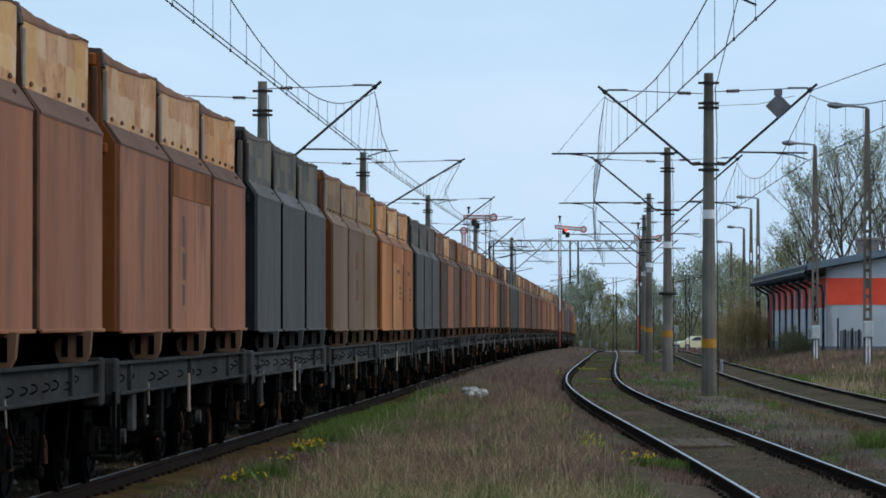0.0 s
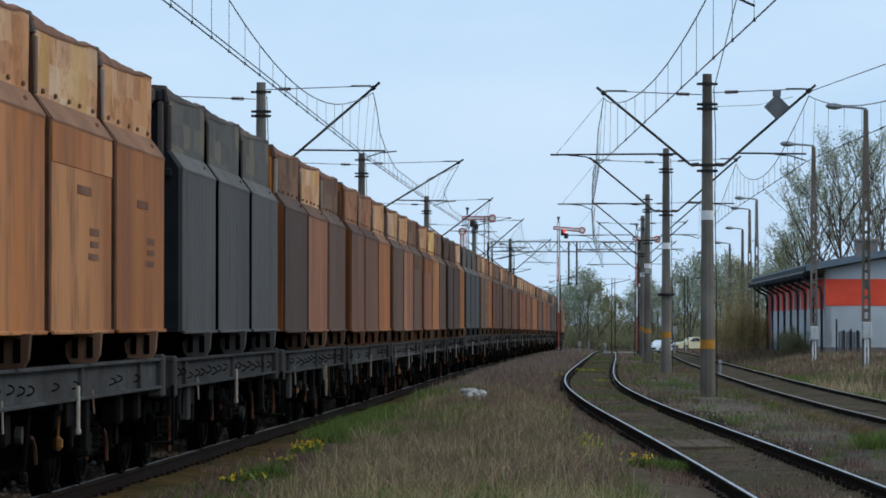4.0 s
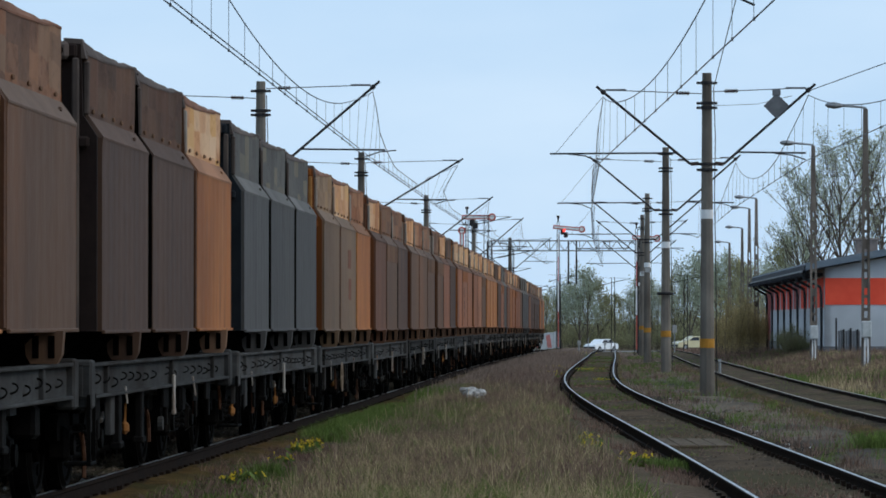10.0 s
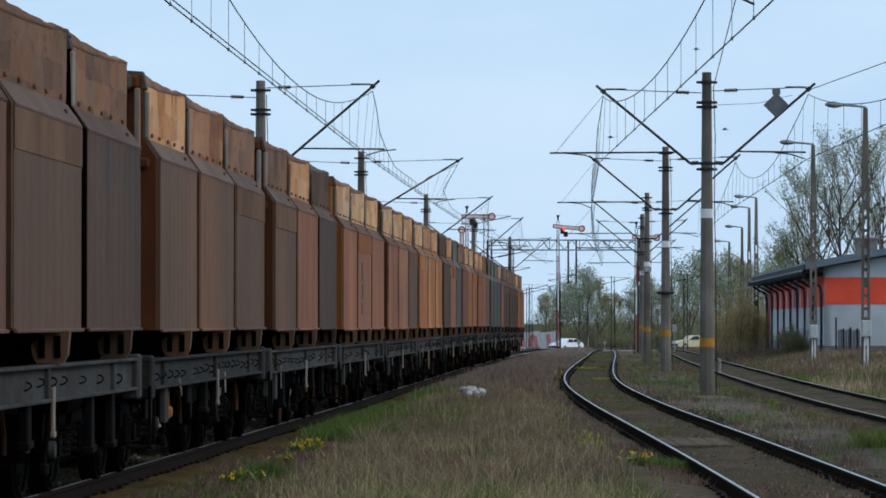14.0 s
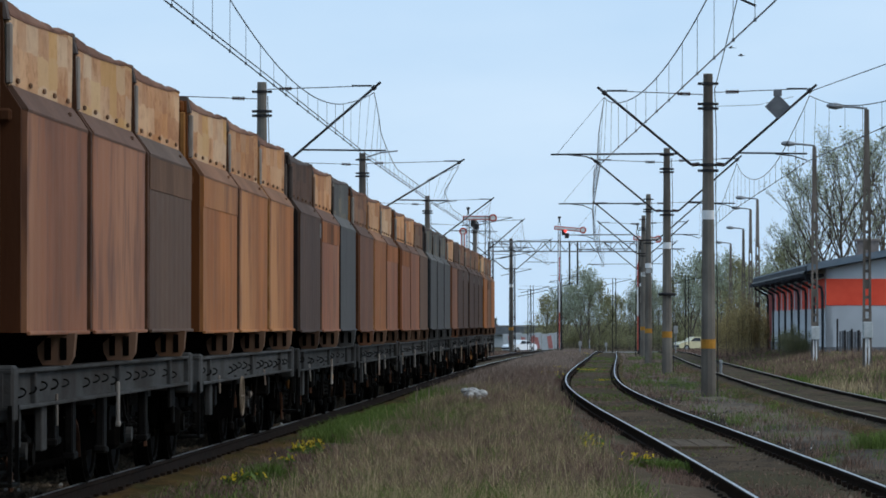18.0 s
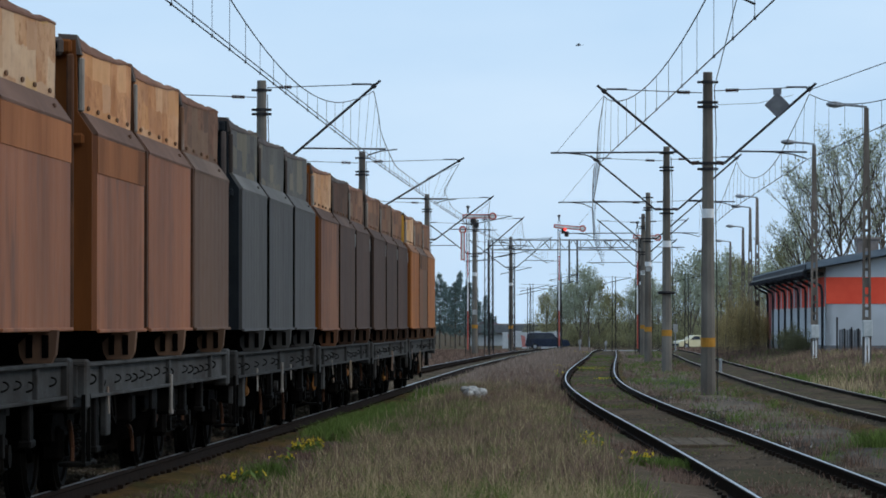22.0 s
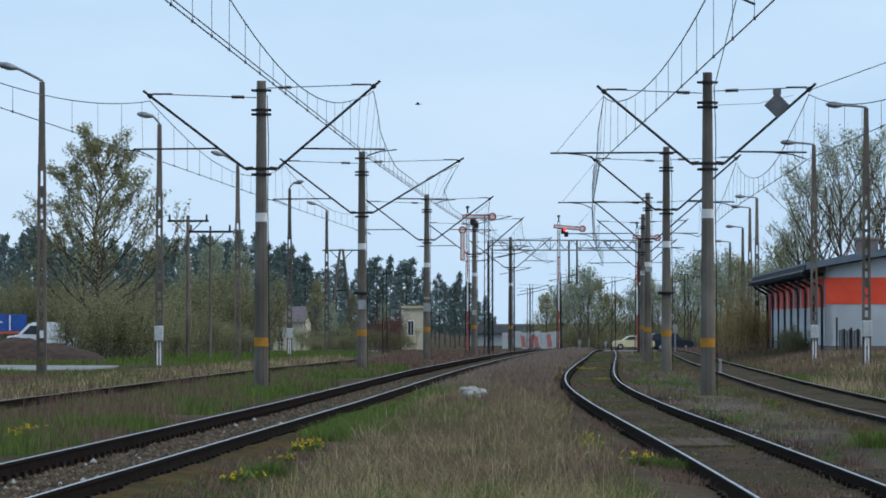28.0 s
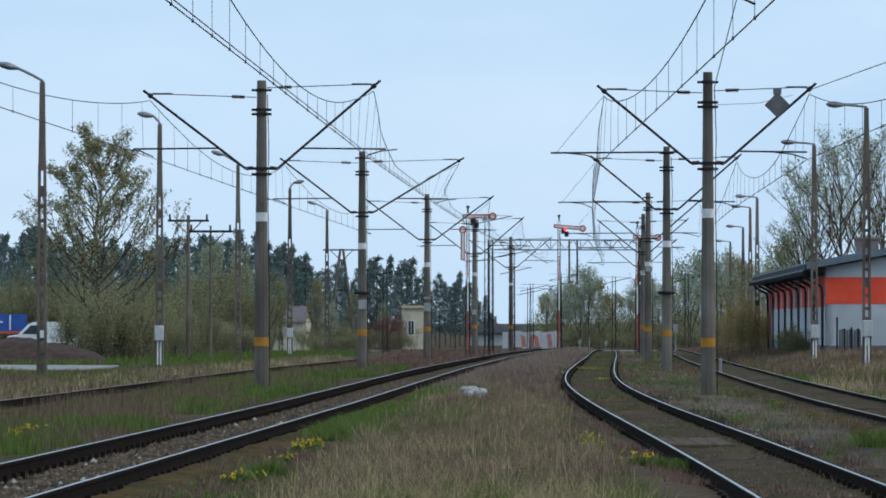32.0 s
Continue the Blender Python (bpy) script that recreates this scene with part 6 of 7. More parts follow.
def build_car(paintm, kind, label):
    t = thing("car", pose(0, 0, 0), label, "car", "cars on the crossing road")
    if kind == "suv":
        L, w, top = 4.55, 1.80, 1.72
        prof = [(-2.25, 0.38), (-2.27, 0.75), (-2.20, 0.98), (-2.02, 1.60), (-1.80, 1.70), (0.25, 1.72), (0.50, 1.66), (1.05, 1.08), (1.95, 0.98), (2.22, 0.80),
                (2.26, 0.45), (2.1, 0.30), (-2.1, 0.28)]
        glass = [(-2.03, 1.10), (-1.86, 1.56), (0.30, 1.60), (0.86, 1.10)]
    elif kind == "van":
        L, w, top = 4.4, 1.8, 1.85
        prof = [(-2.2, 0.4), (-2.2, 1.75), (-2.1, 1.84), (0.55, 1.85), (0.9, 1.70), (1.45, 1.12), (2.1, 1.0), (2.2, 0.8), (2.2, 0.4), (2.0, 0.3), (-2.1, 0.3)]
        glass = [(0.2, 1.15), (0.2, 1.65), (0.72, 1.65), (1.2, 1.15)]
    else:
        L, w, top = 4.35, 1.70, 1.42
        prof = [(-2.15, 0.38), (-2.17, 0.72), (-2.05, 0.92), (-1.45, 0.98), (-0.95, 1.38), (-0.7, 1.42), (0.25, 1.42), (0.50, 1.36), (1.05, 0.96), (1.90, 0.86),
                (2.14, 0.70), (2.16, 0.42), (2.0, 0.28), (-2.0, 0.28)]
        glass = [(-1.32, 0.99), (-0.88, 1.33), (0.36, 1.33), (0.90, 0.98)]
    part("body", car_body(prof, w, top), M[paintm], t, smooth=False)
    for sy in (-1, 1):
        gm = Shape()
        k = 0.94
        gm.loft([[(x, sy * w / 2 * (1.0 - 0.16 * (z - 0.85) / (top - 0.85)) * 0.985, z) for x, z in glass],
                 [(x, sy * (w / 2 * (1.0 - 0.16 * (z - 0.85) / (top - 0.85)) + 0.012), z) for x, z in glass]])
        wnd = part("side_window", gm, M["pane"], t, "dark side window")
        part("pillar", Shape().box((-0.25, sy * (w / 2 * 0.93), (glass[0][1] + glass[1][1]) / 2), (0.07, 0.06, glass[1][1] - glass[0][1]), 0.0), M[paintm], wnd)
        for x in (-1.32, 1.32):
            wh = part("wheel", Shape().disc((x, sy * (w / 2 - 0.08), 0.31), (0, 1, 0), 0.31, 0.20, 20), M["tyre"], t, "black tyre")
            part("rim", Shape().disc((x, sy * (w / 2 + 0.015), 0.31), (0, 1, 0), 0.18, 0.03, 14), M["galv"], wh)
        part("headlight", Shape().box((L / 2 - 0.13, sy * (w / 2 - 0.25), 0.72), (0.10, 0.34, 0.15), 0.02), M["white"], t)
        part("tail_light", Shape().box((-L / 2 + 0.10, sy * (w / 2 - 0.18), 0.80), (0.08, 0.22, 0.20), 0.02), M["red"], t)
    part("bumper", Shape().box((L / 2 - 0.05, 0, 0.48), (0.16, w - 0.1, 0.2), 0.03).box((-L / 2 + 0.05, 0, 0.48), (0.16, w - 0.1, 0.2), 0.03), M["bumper"], t)
    return t


M["tyre"] = paint("black_rubber", (0.012, 0.012, 0.012), (0.022, 0.022, 0.022), 6, 0.85)
M["bumper"] = paint("dark_plastic", (0.018, 0.018, 0.02), (0.03, 0.03, 0.033), 6, 0.6)
M["car_blue"] = paint("dark_blue_car_paint", (0.006, 0.010, 0.022), (0.010, 0.016, 0.034), 1.5, 0.3)
M["car_cream"] = paint("pale_yellow_car_paint", (0.50, 0.44, 0.27), (0.58, 0.52, 0.33), 1.5, 0.25)
M["car_white"] = paint("white_car_paint", (0.72, 0.74, 0.76), (0.80, 0.82, 0.84), 1.5, 0.25)
BLUE_CAR = build_car("car_blue", "suv", "dark blue estate car driving on the crossing road")
CREAM_CAR = build_car("car_cream", "saloon", "pale yellow saloon car waiting at the crossing, then driving off")
WHITE_CAR = build_car("car_white", "saloon", "white saloon car creeping along the crossing road")
van = build_car("car_white", "van", "parked white van behind the soil heap")
van.matrix_basis = pose(-23.5, 232, ground_z(-24, 232) + 0.05, 0, 0, 170)


def move_cars():
    def drive(ob, rows, y, face):
        walk(ob, [(t, pose((c - 784) * yy / 6935.0, yy, rail_z(yy) - 0.05, 0, 0, f)) for t, c, yy, f in rows])

    drive(BLUE_CAR, [(0, 380, 402, 0), (15, 720, 402, 0), (19, 862, 402, 0), (21, 941, 402, 0), (22, 969, 402, 0), (23, 1008, 402, 0), (24, 1046, 402, 0), (25, 1081, 402, 0),
                     (25.5, 1096, 402, 2), (27.5, 1170, 404, 8), (28, 1188, 405, 10), (28.5, 1201, 410, 25), (29, 1212, 418, 45), (29.2, 1216, 421, 48), (29.6, 1235, 428, 45), (30, 1262, 434, 35), (31, 1335, 440, 15), (32, 1410, 442, 5)], 402, 0)
    drive(CREAM_CAR, [(0, 1230, 396, 200), (25.5, 1230, 396, 200), (26.6, 1204, 397, 190), (28, 1120, 398, 183), (28.5, 1080, 398, 180), (29, 1040, 398, 180),
                      (29.5, 988, 398, 180), (30, 944, 398, 180), (31, 825, 400, 180), (32, 700, 402, 180)], 398, 180)
    drive(WHITE_CAR, [(0, 1240, 444, 230), (6.5, 1128, 444, 230), (12.5, 1025, 444, 230), (17, 948, 444, 230), (19, 880, 444, 225), (21, 760, 444, 200), (23, 580, 444, 190), (32, 120, 444, 185)], 444, 230)


# ---- birds ----
M["feather"] = paint("dark_feathers", (0.055, 0.056, 0.060), (0.10, 0.10, 0.105), 9, 0.8)


def build_bird():
    t = thing("bird", pose(0, 0, 50), "small dark bird gliding across the sky", "bird", "flying birds")
    b = Shape()
    b.loft([[(x, r * math.cos(q), r * math.sin(q) * 0.9) for q in [i * math.pi / 4 for i in range(8)]] for x, r in
            ((-0.17, 0.008), (-0.10, 0.03), (0.0, 0.045), (0.08, 0.038), (0.12, 0.02), (0.16, 0.004))])
    part("body", b, M["feather"], t, smooth=True)
    for s in (-1, 1):
        w = Shape()
        w.loft([[(0.06, s * 0.03, 0.01), (-0.05, s * 0.03, 0.01), (-0.05, s * 0.03, 0.022), (0.06, s * 0.03, 0.022)],
                [(0.05, s * 0.18, 0.07), (-0.05, s * 0.18, 0.07), (-0.05, s * 0.18, 0.078), (0.05, s * 0.18, 0.078)],
                [(-0.04, s * 0.36, 0.05), (-0.08, s * 0.36, 0.05), (-0.08, s * 0.36, 0.054), (-0.04, s * 0.36, 0.054)]])
        part("wing", w, M["feather"], t)
    part("tail", Shape().loft([[(-0.15, -0.015, 0), (-0.15, 0.015, 0), (-0.15, 0.015, 0.01), (-0.15, -0.015, 0.01)],
                               [(-0.26, -0.05, 0), (-0.26, 0.05, 0), (-0.26, 0.05, 0.008), (-0.26, -0.05, 0.008)]]), M["feather"], t)
    return t


BIRDS = [build_bird() for _ in range(8)]


def move_birds():
    y = 200.0
    paths = [((22.0, 6.92, 15.6), (23.5, -5.83, 16.35)), ((19.5, 3.6, 13.0), (20.0, -0.1, 13.4)), ((19.5, 3.5, 12.3), (20.0, -0.4, 12.6)), ((28.0, -1.27, 12.6), (30.0, -21.7, 13.1)),
             ((14.0, 14.45, 11.3), (14.5, 6.2, 12.0)), ((14.0, 8.6, 10.9), (14.5, 3.1, 11.1)), ((13.2, 20.0, 14.8), (14.0, 12.98, 15.4)), ((20.0, 20.6, 16.05), (20.5, 11.1, 16.3))]
    for ob, ((t0, x0, z0), (t1, x1, z1)) in zip(BIRDS, paths):
        rows = []
        for i in range(65):
            t = 0.5 * i
            f = (t - t0) / (t1 - t0)
            climb = 5.0 * max(0.0, abs(t - (t0 + t1) / 2) - 1.0)
            rows.append((t, pose(x0 + (x1 - x0) * f, y, max(10.5, z0 + (z1 - z0) * f + climb), 0, 0, 180)))
        walk(ob, rows)


# ---- trees and shrubs ----
def leaf_quads(rng, c, n, spread, size, long=1.0):
    """Small tilted leaf faces scattered round a point."""
    vs, fs = [], []
    for _ in range(n):
        p = Vector(c) + Vector((rng.gauss(0, spread), rng.gauss(0, spread), rng.gauss(0, spread)))
        a = Vector((rng.uniform(-1, 1), rng.uniform(-1, 1), rng.uniform(-1, 1))).normalized()
        b = a.orthogonal().normalized()
        s = size * rng.uniform(0.6, 1.3)
        k = len(vs)
        vs += [tuple(p - a * s * long), tuple(p + b * s * 0.5), tuple(p + a * s * long), tuple(p - b * s * 0.5)]
        fs.append((k, k + 1, k + 2, k + 3))
    return vs, fs


def grow(rng, wood, leaves, p, d, length, r, depth, cfg):
    q = p + d * length
    wood.rod(p, q, r, r * 0.66, 7 if depth > 2 else 4, caps=False)
    if depth <= cfg["leaf_from"]:
        n = cfg["leaves"]
        for f in ((0.4, 0.75, 1.0) if cfg.get("along", True) else (1.0,)):
            leaves.add(*leaf_quads(rng, p.lerp(q, f), n, cfg["spread"], cfg["size"], cfg.get("long", 1.0)))
    if depth == 0:
        return
    for i in range(cfg["kids"] if depth > 1 else cfg["kids"] + 1):
        ax = Vector((rng.uniform(-1, 1), rng.uniform(-1, 1), rng.uniform(-0.3, 0.4)))
        nd = (d + ax * cfg["angle"] + Vector((0, 0, cfg["up"]))).normalized()
        grow(rng, wood, leaves, p.lerp(q, rng.uniform(0.65, 1.0)), nd, length * rng.uniform(0.62, 0.86), r * 0.62, depth - 1, cfg)


def tree_meshes(seed, h, cfg, leafmat, name):
    """A tree with a leader: limbs leave it from low down to near the top, shorter and steeper as they go up."""
    rng = random.Random(seed)
    wood, leaves = Shape(), Shape()
    th = h * cfg["trunk"]
    top = h * cfg.get("leader", 0.72)
    p = Vector((0, 0, -0.4))
    axis = [p]
    for i in range(6):
        f = (i + 1) / 6
        q = Vector((rng.uniform(-0.02, 0.02) * h * f, rng.uniform(-0.02, 0.02) * h * f, top * f))
        wood.rod(p, q, cfg["r"] * (1 - 0.78 * (f - 1 / 6)), cfg["r"] * (1 - 0.78 * f), 8, caps=False)
        axis.append(q)
        p = q
    for i in range(cfg["limbs"]):
        f = i / max(1, cfg["limbs"] - 1)
        z = th + (top - th) * f
        k = min(5, int(z / top * 6))
        base = axis[k].lerp(axis[k + 1], max(0.0, min(1.0, z / top * 6 - k)))
        a = 2.4 * i + rng.uniform(-0.5, 0.5)
        lean = rng.uniform(*cfg["lean"]) * (1.0 - 0.45 * f)
        if cfg.get("clump"):
            base = Vector((rng.gauss(0, 1) * cfg["clump"] * h, rng.gauss(0, 1) * cfg["clump"] * h, -0.1))
        d = Vector((math.cos(a) * lean, math.sin(a) * lean, 1)).normalized()
        grow(rng, wood, leaves, base, d, h * cfg["limb"] * (1.0 - cfg.get("taper", 0.42) * f) * rng.uniform(0.75, 1.15), cfg["r"] * (0.48 - 0.25 * f), cfg["depth"], cfg)
    return wood.mesh(name + "_wood", M["bark"], True), leaves.mesh(name + "_crown", M[leafmat])


OPEN = dict(trunk=0.14, leader=0.88, r=0.105, limbs=50, lean=(0.8, 1.7), limb=0.225, depth=3, kids=2, angle=0.36, up=0.30, leaf_from=2, leaves=5, spread=0.11, size=0.058, taper=0.66, long=1.5)
BARE = dict(trunk=0.22, leader=0.6, r=0.15, limbs=15, lean=(0.6, 1.3), limb=0.20, depth=4, kids=2, angle=0.46, up=0.14, leaf_from=2, leaves=2, spread=0.17, size=0.075)
SHRUB = dict(trunk=0.02, leader=0.30, r=0.04, limbs=34, lean=(0.05, 0.45), limb=0.30, depth=3, kids=2, angle=0.30, up=0.22, leaf_from=3, leaves=7, spread=0.20, size=0.040, clump=0.22)
FARTREE = dict(trunk=0.08, leader=0.60, r=0.13, limbs=18, lean=(0.5, 1.1), limb=0.20, depth=3, kids=2, angle=0.5, up=0.14, leaf_from=2, leaves=3, spread=0.32, size=0.12)
KIT = {
    "open": [tree_meshes(5, 10.4, OPEN, "spring", "open")],
    "bare": [tree_meshes(7, 13.0, BARE, "pale_leaf", "bare"), tree_meshes(8, 12.0, BARE, "pale_leaf", "bare")],
    "ochre": [tree_meshes(s, 4.0, SHRUB, "ochre", "ochre") for s in (14, 15)],
    "shrub": [tree_meshes(s, 4.0, SHRUB, m, "shrub") for s, m in ((11, "olive"), (12, "spring"), (13, "olive"))],
    "far": [tree_meshes(s, 10.0, FARTREE, m, "far") for s, m in ((21, "pale_leaf"), (22, "spring"), (23, "pale_leaf"))],
    "red": [tree_meshes(31, 4.0, SHRUB, "redleaf", "red")],
}


def pine_meshes(seed):
    rng = random.Random(seed)
    wood, leaves = Shape(), Shape()
    h = 14.0
    wood.rod((0, 0, -0.5), (0.1, 0, h), 0.20, 0.04, 7, caps=False)
    z = h * 0.22
    while z < h:
        f = (z - h * 0.22) / (h * 0.78)
        reach = (0.3 + 2.1 * (1 - f) ** 0.8 * (0.5 + 0.5 * min(1, f * 4))) * rng.uniform(0.55, 1.2)
        for i in range(rng.choice((3, 4, 5))):
            a = rng.uniform(0, 6.283)
            tip = Vector((math.cos(a) * reach, math.sin(a) * reach, z + rng.uniform(-0.1, 0.6)))
            base = Vector((0, 0, z))
            wood.rod(base, tip, 0.035, 0.012, 4, caps=False)
            for g in (0.45, 0.7, 0.95):
                leaves.add(*leaf_quads(rng, base.lerp(tip, g), 6, 0.20, 0.20, 1.3))
        z += rng.uniform(0.34, 0.6)
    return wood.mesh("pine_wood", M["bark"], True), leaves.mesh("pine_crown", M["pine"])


KIT["pine"] = [pine_meshes(s) for s in (41, 42, 43)]


def plant(kind, x, y, h, base_h, label, category, group, var=0, wide=1.0, turn=0.0, sink=0.0):
    wood, crown = KIT[kind][var % len(KIT[kind])]
    s = h / base_h
    t = thing("tree" if category == "tree" else ("pine_tree" if category == "pine" else "shrub"), Matrix.LocRotScale(
        (x, y, ground_z(x, y) - sink), Euler((0, 0, turn)), (s * wide, s * wide, s)), label, category, group)
    if category == "shrub":
        tagged(part("branchwork", wood, None, t), kind="stuff")
    else:
        part("trunk", wood, None, t)
    part("crown", crown, None, t)
    return t


vr = random.Random(77)
plant("open", -15.0, 170, 9.5, 10.4, "spring tree with many upright limbs and sparse olive leaves", "tree", "", 0, 1.12)
PINE_TOP = [(-60, 425), (0, 415), (100, 428), (200, 422), (270, 440), (330, 430), (400, 408), (440, 430), (490, 432), (540, 450), (600, 470), (640, 480), (690, 458),
            (730, 470), (770, 505), (810, 488), (850, 520), (885, 560)]
px = -70.0
while px < 880:
    d = vr.uniform(520, 640)
    top = lerp(px, PINE_TOP) + vr.uniform(-8, 30)
    x = (px - 784) * d / 6935.0
    h = 1.58 + (566 - top) * d / 6935.0 - ground_z(x, d)
    plant("pine", x, d, h, 13.6, "pine at the edge of the far wood, tinted pale for haze", "pine", "pines of the far wood", vr.randrange(3), vr.uniform(0.8, 1.15), vr.uniform(0, 6))
    px += vr.uniform(7, 13)


def row_of(kind, group, label, category, base_h, spots, wide=(0.9, 1.3)):
    for px, top, d in spots:
        x = (px - 784) * d / 6935.0
        h = 1.58 + (566 - top) * d / 6935.0 - ground_z(x, d)
        plant(kind, x, d, h, base_h, label, category, group, vr.randrange(3), vr.uniform(*wide), vr.uniform(0, 6))


row_of("shrub", "shrubs beyond the road", "dense olive-brown shrub coming into leaf", "shrub", 4.0, [
    (-20, 455, 275), (25, 440, 280), (70, 455, 270), (95, 430, 265), (165, 460, 225), (190, 470, 164), (195, 480, 163), (235, 500, 165), (205, 450, 176), (190, 470, 210), (225, 450, 240), (262, 460, 220), (300, 455, 250),
    (335, 445, 260), (365, 430, 270), (395, 440, 260), (430, 455, 255), (150, 520, 185), (210, 530, 180), (250, 540, 190), (310, 530, 195), (350, 520, 205),
    (395, 540, 210), (440, 560, 215)], (0.9, 1.25))
row_of("far", "thin trees beyond the road", "thin young tree with pale spring leaves", "tree", 10.0, [
    (375, 392, 300), (425, 410, 310), (330, 420, 320), (495, 470, 330), (560, 470, 340), (625, 500, 350), (585, 520, 330), (680, 520, 370)], (0.45, 0.7))
row_of("red", "copper shrubs", "copper-red shrub beside the cream hut", "shrub", 4.0, [(686, 528, 372), (672, 540, 368), (693, 538, 376)], (0.6, 0.8))
row_of("shrub", "low shrubs along the wood", "low brown-green scrub along the wood", "shrub", 4.0, [
    (452, 560, 330), (560, 560, 340), (600, 555, 345), (640, 560, 350), (700, 570, 370), (560, 585, 300), (610, 580, 310)] , (1.2, 1.7))
row_of("far", "trees beyond the crossing", "spreading spring tree with pale sparse leaves beyond the crossing", "tree", 10.0, [
    (968, 500, 500), (996, 478, 510), (1028, 448, 490), (1042, 452, 480), (1060, 470, 520), (1090, 500, 530), (1115, 490, 540), (1020, 500, 560), (1075, 505, 570), (985, 515, 560), (1140, 470, 560),
    (1165, 480, 520)], (0.7, 1.0))
row_of("far", "trees behind the siding", "tall thin spring tree behind the siding", "tree", 10.0, [
    (1195, 450, 470), (1222, 418, 450), (1248, 425, 470), (1275, 415, 440), (1300, 420, 430), (1325, 440, 420), (1350, 430, 400), (1210, 460, 520), (1262, 440, 520), (1312, 430, 500),
    (1372, 410, 380), (1395, 380, 360), (1425, 370, 350)], (0.5, 0.8))
row_of("bare", "bare trees behind the building", "tall tree with bare branches and first pale leaves", "tree", 13.0, [
    (1492, 165, 232), (1440, 245, 250), (1560, 165, 240), (1425, 315, 262), (1530, 200, 252)], (0.75, 0.95))
row_of("ochre", "shrubs by the siding", "ochre budding shrub standing beside the grey building", "shrub", 4.0, [
    (1318, 482, 208), (1300, 505, 225), (1338, 515, 212), (1287, 540, 235), (1328, 500, 220), (1308, 510, 214)], (0.6, 0.75))
row_of("shrub", "shrubs against the building", "fresh green shrub against the grey wall", "shrub", 4.0, [(1398, 555, 172), (1412, 570, 168)], (0.8, 1.0))
row_of("shrub", "scrub beyond the crossing", "hazy grey-green scrub beyond the crossing", "shrub", 4.0, [
    (965, 560, 560), (990, 552, 540), (1015, 548, 570), (1045, 545, 550), (1075, 550, 560), (1105, 548, 580), (1135, 540, 560), (1165, 545, 570), (1200, 530, 540), (1230, 525, 520),
    (1262, 530, 500), (1290, 535, 480), (1320, 540, 470), (975, 570, 500), (1030, 572, 510), (1090, 575, 520), (1150, 570, 500), (1220, 560, 470), (1275, 560, 440)], (1.2, 1.8))

depot = thing("low_depot", pose(9.6, 600, -2.3), "long low pale depot with a dark grey roof", "building")
part("wall", Shape().box((0, 4, 0.85), (11.5, 8, 1.9)), M["hoard_white"], depot)
part("roof", Shape().box((0, 3.8, 2.45), (12.2, 9, 1.3), 0.05), M["soffit_far"], depot, "dark grey roof")
part("gable", Shape().loft([[(-4.4, -0.3, 3.1), (-1.0, -0.3, 3.1), (-2.7, -0.3, 4.2)], [(-4.4, 5, 3.1), (-1.0, 5, 3.1), (-2.7, 5, 4.2)]]), M["roof_tile"], depot)


# ---- grass, weeds, flowers and stones ----
nr = np.random.RandomState(5)
_gx = np.linspace(-28, 34, 125)
_gy = np.concatenate([np.linspace(26, 150, 249), np.linspace(151, 420, 180)])
_gz = np.array([[ground_z(float(x), float(y)) for x in _gx] for y in _gy])


def ground_many(x, y):
    """Heights of the ground under many points, read from a grid of it."""
    i = np.clip(np.searchsorted(_gx, x) - 1, 0, len(_gx) - 2)
    j = np.clip(np.searchsorted(_gy, y) - 1, 0, len(_gy) - 2)
    fx = (x - _gx[i]) / (_gx[i + 1] - _gx[i])
    fy = (y - _gy[j]) / (_gy[j + 1] - _gy[j])
    return (_gz[j, i] * (1 - fx) * (1 - fy) + _gz[j, i + 1] * fx * (1 - fy) + _gz[j + 1, i] * (1 - fx) * fy + _gz[j + 1, i + 1] * fx * fy)


def patchiness(x, y, scale, seed):
    """Smooth random field from a few waves, 0 to 1."""
    r = np.random.RandomState(seed)
    f = np.zeros_like(x)
    for _ in range(9):
        a = r.uniform(0, 6.283)
        k = scale * r.uniform(0.5, 2.2)
        f += np.sin((x * math.cos(a) + y * 0.45 * math.sin(a)) * k + r.uniform(0, 6.283))
    return 0.5 + f / 9.0


